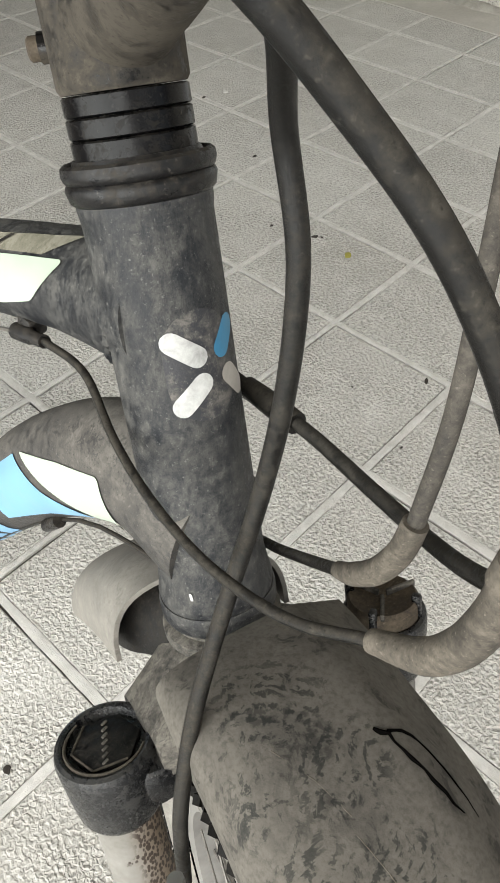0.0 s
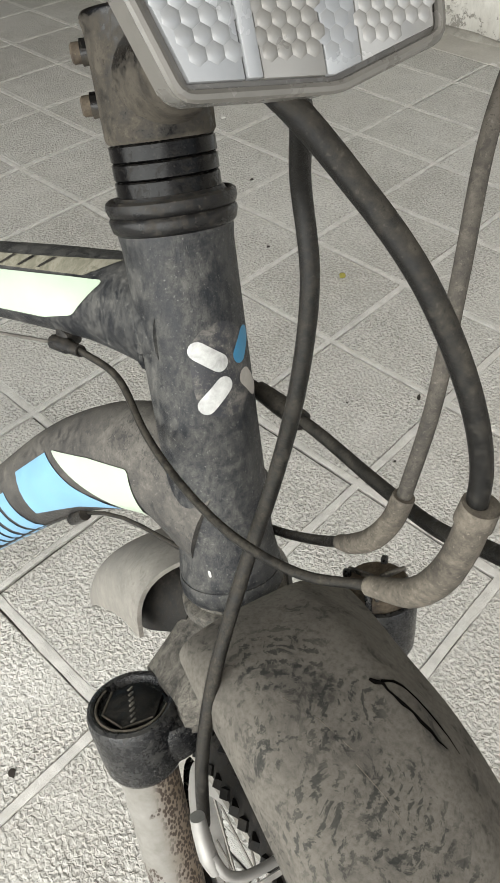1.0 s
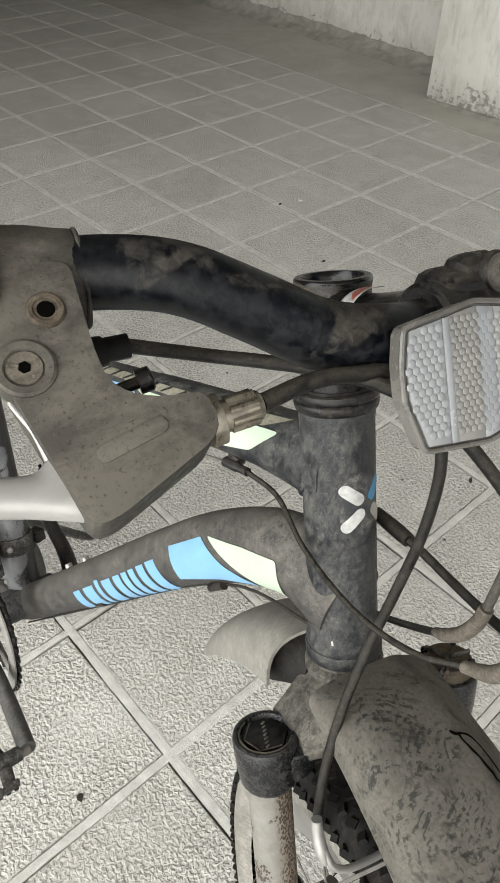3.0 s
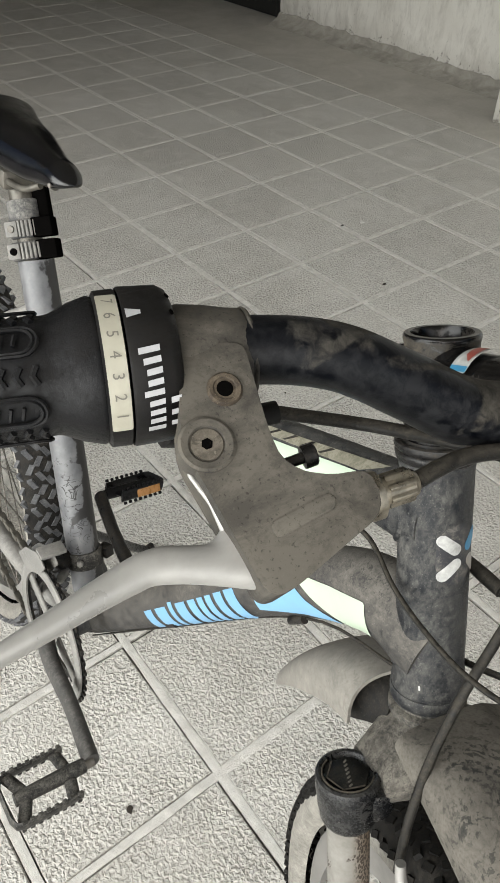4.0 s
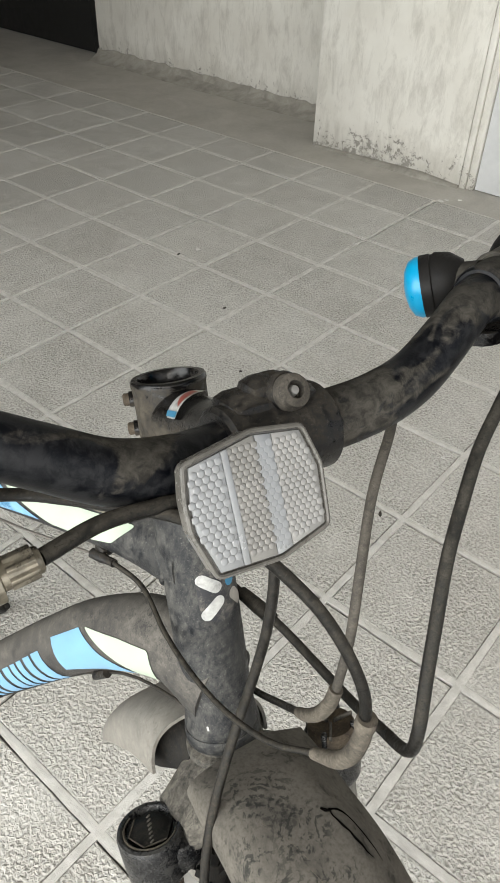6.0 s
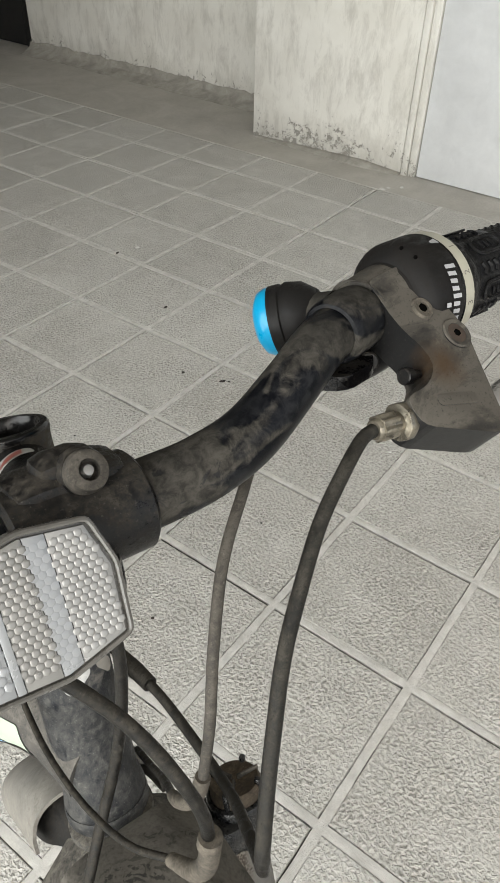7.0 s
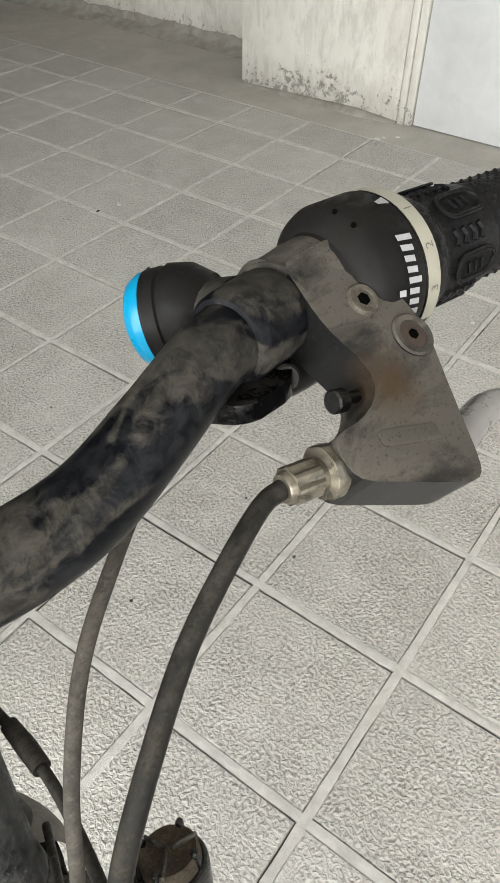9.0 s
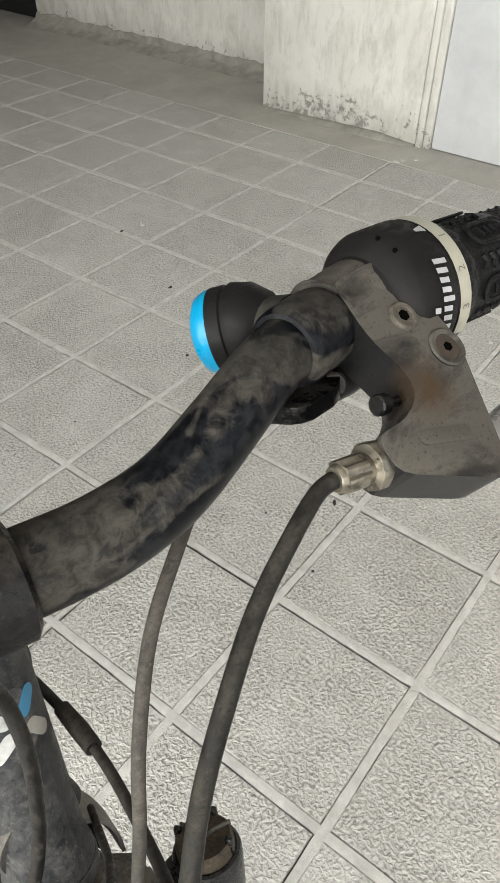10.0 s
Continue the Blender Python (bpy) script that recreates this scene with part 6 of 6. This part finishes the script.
part("lamp_bracket", block(-0.012, 0.006, -0.009, 0.009, -0.018, 0.018, 0.003, axes(POST + sdir * 0.070 + l * 0.020, f, l)), M_DARK, bike, "black plastic bracket on the seat post")
for d, r in ((0.044, 0.0200), (0.020, 0.0215)):
    c = POST + sdir * d
    collar = part("seat_clamp", lathe([(-0.010, 0.0135), (-0.010, r - 0.001), (-0.009, r), (0.009, r), (0.010, r - 0.001), (0.010, 0.0135)], c, sdir, 28), M_PALEFRAME, bike, "silvery toothed strap clamp with a black block")
    for k in range(6):
        a = -0.35 + 0.20 * k
        n = f * math.cos(a) + l * math.sin(a)
        part("tooth", block(-0.0012, 0.0022, -0.0013, 0.0013, -0.0085, 0.0085, 0.0005, axes(c + n * r, n, l * math.cos(a) - f * math.sin(a))), M_STAY, collar)
    part("clamp_block", block(-0.014, 0.012, -0.010, 0.013, -0.0105, 0.0105, 0.002, axes(c + (f * 0.30 + l * 0.95) * r, f, l)), M_DARK, collar)
    part("clamp_buckle", block(-0.002, 0.007, -0.007, 0.007, -0.0085, 0.0085, 0.0015, axes(c + (f * 0.80 - l * 0.60) * r, f, l)), M_STAY, collar)
    part("buckle_screw", lathe([(0, 0.0042), (0.0016, 0.0036), (0.0016, 0)], c + (f * 0.80 - l * 0.60) * r + f * 0.007, f, 12), M_DARK if d < 0.03 else M_STEEL, collar)


def saddle_mesh():
    """A slim padded saddle: a rounded drooping nose, a step where the top panel begins and flaring wings."""
    def line(u, table):
        return float(np.interp(u, [a for a, _ in table], [b for _, b in table]))
    rows = []
    for u in [*(0.12 * (1 - math.cos(a)) for a in np.linspace(0, math.pi / 2, 9)), *np.linspace(0.14, 1, 26)]:
        x = -0.527 - 0.25 * u
        end = math.sqrt(max(0.0, 1 - (1 - min(1.0, u / 0.12)) ** 2))
        w = line(u, ((0, 0.0172), (0.12, 0.0180), (0.20, 0.0200), (0.30, 0.0260), (0.50, 0.0370), (0.65, 0.0410), (0.85, 0.052), (1, 0.062))) * max(0.03, end)
        top = line(u, ((0, 0.912), (0.06, 0.9165), (0.12, 0.9195), (0.20, 0.9200), (0.27, 0.9210), (0.34, 0.9230), (0.50, 0.9265), (0.68, 0.9275), (1, 0.9250)))
        low = line(u, ((0, 0.899), (0.12, 0.893), (0.30, 0.884), (0.6, 0.880), (1, 0.884)))
        mid = low + (top - low) * 0.45
        up, dn = (top - mid) * max(0.03, end), (mid - low) * max(0.03, end)
        ring = []
        for k in range(28):
            a = 2 * math.pi * k / 28
            ca, sa = math.cos(a), math.sin(a)
            ring.append((x, w * math.copysign(abs(ca) ** (0.9 if sa > 0 else 0.5), ca), mid + (up * abs(sa) ** 1.05 if sa > 0 else -dn * abs(sa) ** 0.6)))
        rows.append(ring)
    bm = bmesh.new()
    vs = [[bm.verts.new(p) for p in r] for r in rows]
    for a, b in zip(vs, vs[1:]):
        for k in range(28):
            bm.faces.new((a[k], a[(k + 1) % 28], b[(k + 1) % 28], b[k]))
    bm.faces.new(vs[0])
    bm.faces.new(vs[-1][::-1])
    return bm


saddle = part("saddle", saddle_mesh(), M_SEAT, bike, "black padded saddle, worn glossy", angle=70)
part("rivet", lathe([(0, 0.0026), (0.001, 0.0022), (0.0016, 0)], (-0.545, -0.0172, 0.900), (0.35, -0.92, 0.0), 12), M_STEEL, saddle)
for y in (-1, 1):
    part("saddle_rail", tube(splined([(-0.590, 0.008 * y, 0.884), (-0.62, 0.018 * y, 0.872), (-0.70, 0.022 * y, 0.868), (-0.755, 0.030 * y, 0.890)], 5), 0.0036, 10), M_OLDPOST, saddle)
part("saddle_clamp", block(-0.694, -0.648, -0.026, 0.026, 0.858, 0.880, 0.005), M_OLDPOST, saddle, "dull metal saddle clamp")

# cranks, chainring and pedals
BB = Vector((-0.435, 0, 0.385))
ring_prof = lathe([(-0.0595, 0.079), (-0.0595, 0.091), (-0.0565, 0.091), (-0.0565, 0.079), (-0.0595, 0.079)], BB, (0, 1, 0), 64, up=(1, 0, 0))
for k in range(42):
    a = 2 * math.pi * k / 42
    joined(ring_prof, block(-0.0030, 0.0030, -0.0595, -0.0565, 0.0905, 0.0960, 0.0006, Matrix.Translation(BB) @ pose(0, 0, 0, 0, math.degrees(a), 0)))
chainring = part("chainring", ring_prof, M_BLACK, bike, "dark toothed chainring")
spider = bmesh.new()
for k in range(4):
    joined(spider, block(-0.009, 0.009, -0.0600, -0.0560, 0.015, 0.082, 0.002, Matrix.Translation(BB) @ pose(0, 0, 0, 0, 90 * k + 20, 0)))
part("spider", spider, M_STAY, chainring, "pale four-armed chainring spider")
mid_ring = lathe([(-0.0520, 0.060), (-0.0520, 0.071), (-0.0495, 0.071), (-0.0495, 0.060), (-0.0520, 0.060)], BB, (0, 1, 0), 48)
for k in range(32):
    joined(mid_ring, block(-0.0028, 0.0028, -0.0520, -0.0495, 0.0705, 0.0750, 0.0005, Matrix.Translation(BB) @ pose(0, 0, 0, 0, 11.25 * k, 0)))
part("middle_ring", mid_ring, M_BLACK, chainring)
part("chain_guard", lathe([(-0.0635, 0.0760), (-0.0640, 0.0775), (-0.0640, 0.0905), (-0.0630, 0.0920), (-0.0612, 0.0920), (-0.0612, 0.0760), (-0.0635, 0.0760)], BB, (0, 1, 0), 64), M_STAY, chainring, "pale grey chain guard ring")
up_line = [Vector((-0.440, -0.056, 0.455)), Vector((-0.87, -0.056, 0.380))]
dn_line = [Vector((-0.440, -0.056, 0.311)), Vector((-0.87, -0.056, 0.312))]
for a, b in (up_line, dn_line):
    n = int((b - a).length / 0.0127)
    for k in range(n):
        c = a.lerp(b, (k + 0.5) / n)
        part("chain_link", block(-0.0075, 0.0075, -0.0025 - 0.0015 * (k % 2), 0.0025 + 0.0015 * (k % 2), -0.004, 0.004, 0.001, axes(c, b - a, (0, 1, 0))), M_OLDPOST, bike)
cage = bmesh.new()
for y in (-0.066, -0.050):
    joined(cage, slab(rounded([(-0.525, 0.442), (-0.500, 0.436), (-0.455, 0.470), (-0.440, 0.492), (-0.462, 0.498), (-0.500, 0.474)], 0.005, 3), y - 0.0008, y + 0.0008, Matrix(((1, 0, 0, 0), (0, 0, 1, 0), (0, 1, 0, 0), (0, 0, 0, 1))), 0.0003))
joined(cage, block(-0.527, -0.515, -0.066, -0.050, 0.438, 0.444, 0.001))
joined(cage, block(-0.470, -0.452, -0.066, -0.034, 0.493, 0.499, 0.001))
part("derailleur_cage", cage, M_STAY, bike, "pale front derailleur cage")
band = part("derailleur_clamp", lathe([(-0.011, 0.0200), (-0.011, 0.0222), (-0.009, 0.0230), (0.009, 0.0230), (0.011, 0.0222), (0.011, 0.0200)], (-0.474, 0, 0.452), (-0.40, 0, 0.92), 32), M_PEDAL, bike, "dirty front derailleur band")
part("band_lug", block(-0.006, 0.010, -0.005, 0.009, -0.008, 0.008, 0.002, axes((-0.470, 0.024, 0.455), (0.9, 0.3, 0.3), (-0.3, 0.9, 0))), M_BLACK, band)
part("band_bolt", lathe([(0, 0.0042), (0.004, 0.0042), (0.005, 0.003), (0.005, 0)], (-0.456, -0.014, 0.462), (0.75, -0.55, 0.30), 6), M_STAY, band)
part("derailleur_link", tube([(-0.478, -0.020, 0.455), (-0.470, -0.034, 0.458), (-0.468, -0.046, 0.470)], [0.011, 0.009, 0.007], 12), M_BLACK, bike)
part("derailleur_arm", block(-0.012, 0.012, -0.004, 0.004, -0.006, 0.006, 0.002, axes((-0.462, -0.034, 0.444), (0.6, -0.6, 0.3), (0.6, 0.7, 0))), M_STAY, bike, "pale derailleur arm")


def pedal(centre, out, amber, label):
    """An open caged pedal: toothed side plates, a rounded outer end and a slim barrel with four arms."""
    m = Matrix.Translation(Vector(centre)) @ Matrix(((1, 0, 0, 0), (0, out, 0, 0), (0, 0, 1, 0), (0, 0, 0, 1))) @ pose(0, 0, 0, 0, -24 if amber else 0, 0)
    tall = 0.0105 if amber else 0.0072
    loop = [(-0.028, 0.010), (-0.029, 0.030), (-0.029, 0.072), (-0.026, 0.079), (-0.018, 0.082), (0.018, 0.082), (0.026, 0.079), (0.029, 0.072), (0.029, 0.030), (0.028, 0.010)]
    bm = tube([m @ Vector((x, y, 0)) for x, y in loop], tall, 10, True, 0.0023 / tall, side=(0, 0, 1))
    for s in (-1, 1):
        for k in range(8):
            for z in (-1, 1):
                joined(bm, block(-0.0018, 0.0018, -0.0024, 0.0024, -0.0021, 0.0021, 0.0008, m @ pose(s * 0.029, 0.014 + 0.0084 * k, z * tall)))
    joined(bm, tube([m @ Vector((0, -0.004, 0)), m @ Vector((0, 0.014, 0)), m @ Vector((0, 0.060, 0)), m @ Vector((0, 0.072, 0))], [0.0080, 0.0085, 0.0075, 0.0070], 16))
    for x, y0, y1 in ((-0.030, 0.014, 0.020), (0.030, 0.014, 0.020), (-0.028, 0.060, 0.072), (0.028, 0.060, 0.072)):
        joined(bm, tube([m @ Vector((0, y0, 0)), m @ Vector((x, y1, 0))], 0.0035, 8, True, 1.9, side=(0, 0, 1)))
    pd = part("pedal", bm, M_RUBBER if amber else M_PEDAL, bike, label)
    if amber:
        part("pedal_reflector", block(-0.0015, 0.0015, 0.034, 0.072, -0.0064, 0.0064, 0.001, m @ pose(0.0322, 0, 0)), M_ORANGE, pd, "amber pedal reflector")
    part("pedal_axle", tube([m @ Vector((0, -0.014, 0)), m @ Vector((0, 0.004, 0))], 0.006, 14), M_STEEL, pd)
    return pd


for s, tip in ((-1, Vector((-0.253, -0.092, 0.385))), (1, Vector((-0.615, 0.092, 0.405)))):
    root = BB + Vector((0, (0.060 if s > 0 else 0.070) * s, 0))
    crank = part("crank", tube(splined([root, root.lerp(tip, 0.25) + Vector((0, 0.004 * s, 0)), root.lerp(tip, 0.6), tip], 5), [0.0160, 0.0138, 0.0122, 0.0130], 16, True, 0.72, side=(0, 0, 1)), M_CRANK if s < 0 else M_BLACK, bike, "scuffed grey crank arm" if s < 0 else "dull black crank arm")
    part("crank_bolt", lathe([(-0.004, 0.0), (-0.004, 0.010), (0.006, 0.010), (0.008, 0.007), (0.008, 0)], root + Vector((0, 0.006 * s, 0)), (0, s, 0), 18), M_STEEL, crank)
    pedal(tip + Vector((0, 0.012 * s, 0)), s, s > 0, "black caged pedal with an amber reflector" if s > 0 else "black open caged pedal with toothed edges")
bm = tube(splined([(-0.62, 0.05, 0.36), (-0.64, 0.075, 0.32), (-0.70, 0.17, 0.20), (-0.765, 0.275, 0.072), (-0.773, 0.300, 0.064)], 6), 0.0085, 14)
part("kickstand", bm, M_BLACK, bike, "dusty black side stand")

# ---- small dirt that lies on the tiles ----
M_CRUMB = plain("dark_crumb", (0.035, 0.028, 0.022), 0.9, 0, 0.3, 400)
M_CHIP = plain("white_paint_chip", (0.66, 0.65, 0.62), 0.8, 0, 0.1, 300)
M_LEAF = plain("yellowed_leaf_bit", (0.36, 0.33, 0.06), 0.8, 0, 0.2, 300)


def flake(name, x, y, size, mat, label, seed, category, group, long=1.0):
    """An irregular crumb, curled a little, flat on the floor."""
    r = random.Random(seed)
    n = 11
    turn = r.uniform(0, 6.28)
    outline = []
    for k in range(n):
        a = 2 * math.pi * k / n
        d = size * r.uniform(0.55, 1.1)
        outline.append((d * math.cos(a) * long, d * math.sin(a)))
    bm = slab(outline, -0.0005, size * 0.22, pose(x, y, 0.0009, r.uniform(-6, 6), r.uniform(-6, 6), math.degrees(turn)), size * 0.08)
    tagged(part(name, bm, mat), label, category, group)


for k, (x, y, size, long) in enumerate(((1.154, -0.323, 0.0045, 2.2), (0.653, -0.073, 0.0060, 1.6), (1.163, -1.343, 0.0060, 1.3), (0.540, -0.109, 0.0050, 1.2), (0.261, 0.132, 0.0065, 1.2), (1.033, -0.772, 0.0030, 1.4),
                                        (-0.126, 0.307, 0.0060, 1.5), (0.506, -0.486, 0.0035, 1.0), (1.220, -0.506, 0.0028, 1.5), (1.053, -0.439, 0.0030, 1.1), (0.668, -0.062, 0.0035, 1.3))):
    flake("dirt_crumb", x, y, size, M_CRUMB, "dark dried crumb of dirt lying on a floor tile", k, "dirt crumb", "crumbs on the floor", long)
for k, (x, y, size) in enumerate(((-0.103, 0.385, 0.009), (1.172, 0.462, 0.006), (1.164, -0.048, 0.005), (0.322, 1.452, 0.012), (0.338, 1.480, 0.010), (0.378, 1.520, 0.012))):
    flake("paint_flake", x, y, size, M_CHIP, "white flake of old wall paint on the floor", 40 + k, "paint flake", "paint flakes on the floor", 1.3)
flake("leaf_bit", 0.764, -0.079, 0.010, M_LEAF, "small yellowed bit of leaf on a floor tile", 60, "leaf bit", "", 1.4)

# ---- floor tiles, each a piece of its own ----
def tile_mesh(name, w, d):
    bm = bmesh.new()
    b, h, r = 0.0022, 0.0, 0.0060
    low = [bm.verts.new((x * w / 2, y * d / 2, h - r)) for x, y in ((-1, -1), (1, -1), (1, 1), (-1, 1))]
    mid = [bm.verts.new((x * (w / 2 - b * 0.3), y * (d / 2 - b * 0.3), h - r * 0.35)) for x, y in ((-1, -1), (1, -1), (1, 1), (-1, 1))]
    top = [bm.verts.new((x * (w / 2 - b), y * (d / 2 - b), h)) for x, y in ((-1, -1), (1, -1), (1, 1), (-1, 1))]
    bm.faces.new(top)
    for a, c in ((low, mid), (mid, top)):
        for i in range(4):
            bm.faces.new((a[i], a[(i + 1) % 4], c[(i + 1) % 4], c[i]))
    bmesh.ops.recalc_face_normals(bm, faces=list(bm.faces))
    me = bpy.data.meshes.new(name)
    bm.to_mesh(me)
    bm.free()
    me.materials.append(M_TILE)
    return me


GAP_X, GAP_Y = 0.0160, 0.0182
TILE = tile_mesh("tile", S - GAP_X, S - GAP_Y)
rng = random.Random(11)
cells = [(i, j) for i in range(-24, 15) for j in range(-20, 5)]
verts, faces = [], []
for n, axis in [(i, 0) for i in range(-24, 16)] + [(j, 1) for j in range(-20, 6)]:
    lo, hi = (-6.0, 1.5) if axis == 0 else (-7.2, 4.5)
    gap = (GAP_X if axis == 0 else GAP_Y) - 0.0012
    steps = int((hi - lo) / 0.02)
    crack, side, swell = 0.0018, 1 if axis == 0 else -1, 1.0
    for k in range(steps + 1):
        swell = 0.8 * swell + 0.2 + rng.uniform(-0.09, 0.07)
        u, w = lo + (hi - lo) * k / steps, gap / 2 * swell * rng.uniform(0.95, 1.04)
        crack = min(0.0034, max(-0.0022, crack + rng.uniform(-0.0010, 0.0010)))
        c, top = S * n + 0.0005, 0.0007 + rng.uniform(-0.0011, 0.0006) - 0.0004 * axis
        left, right = (-w, w - crack) if side > 0 else (-w + crack, w)
        i0 = len(verts)
        for d, z in ((left, -0.0066), (left * 0.97, top - 0.0003), ((left + right) / 2 + rng.uniform(-0.002, 0.002), top), (right * 0.97, top - 0.0004), (right, -0.0066)):
            verts.append((c + d, u, z) if axis == 0 else (u, c + d, z))
        if k:
            faces += [(i0 + q, i0 + q + 1, i0 + q - 4, i0 + q - 5) for q in range(4)]
me = bpy.data.meshes.new("mortar_joints")
me.from_pydata(verts, [], faces)
me.materials.append(M_MORTAR)
mortar = new("mortar_joints", me)
mortar.parent = ground
tagged(mortar, "pale raised mortar between the tiles", kind="stuff")
cells.sort(key=lambda c: (c[0] - 1) ** 2 + (c[1] + 1) ** 2)
rest = bmesh.new()
for k, (i, j) in enumerate(cells):
    m = pose(S * (i + 0.5) + rng.uniform(-0.001, 0.001), S * (j + 0.5) + rng.uniform(-0.001, 0.001), rng.uniform(-0.0005, 0.0006), rng.uniform(-0.12, 0.12), rng.uniform(-0.12, 0.12), rng.uniform(-0.15, 0.15))
    if k < 300:
        tile = new("tile", TILE)
        tile.parent = ground
        tile.matrix_basis = m
    else:
        tmp = bmesh.new()
        tmp.from_mesh(TILE)
        tmp.transform(m)
        joined(rest, tmp)
me = bpy.data.meshes.new("far_tiles")
rest.to_mesh(me)
rest.free()
me.materials.append(M_TILE)
far = new("far_tiles", me)
far.parent = ground
tagged(far, kind="stuff")
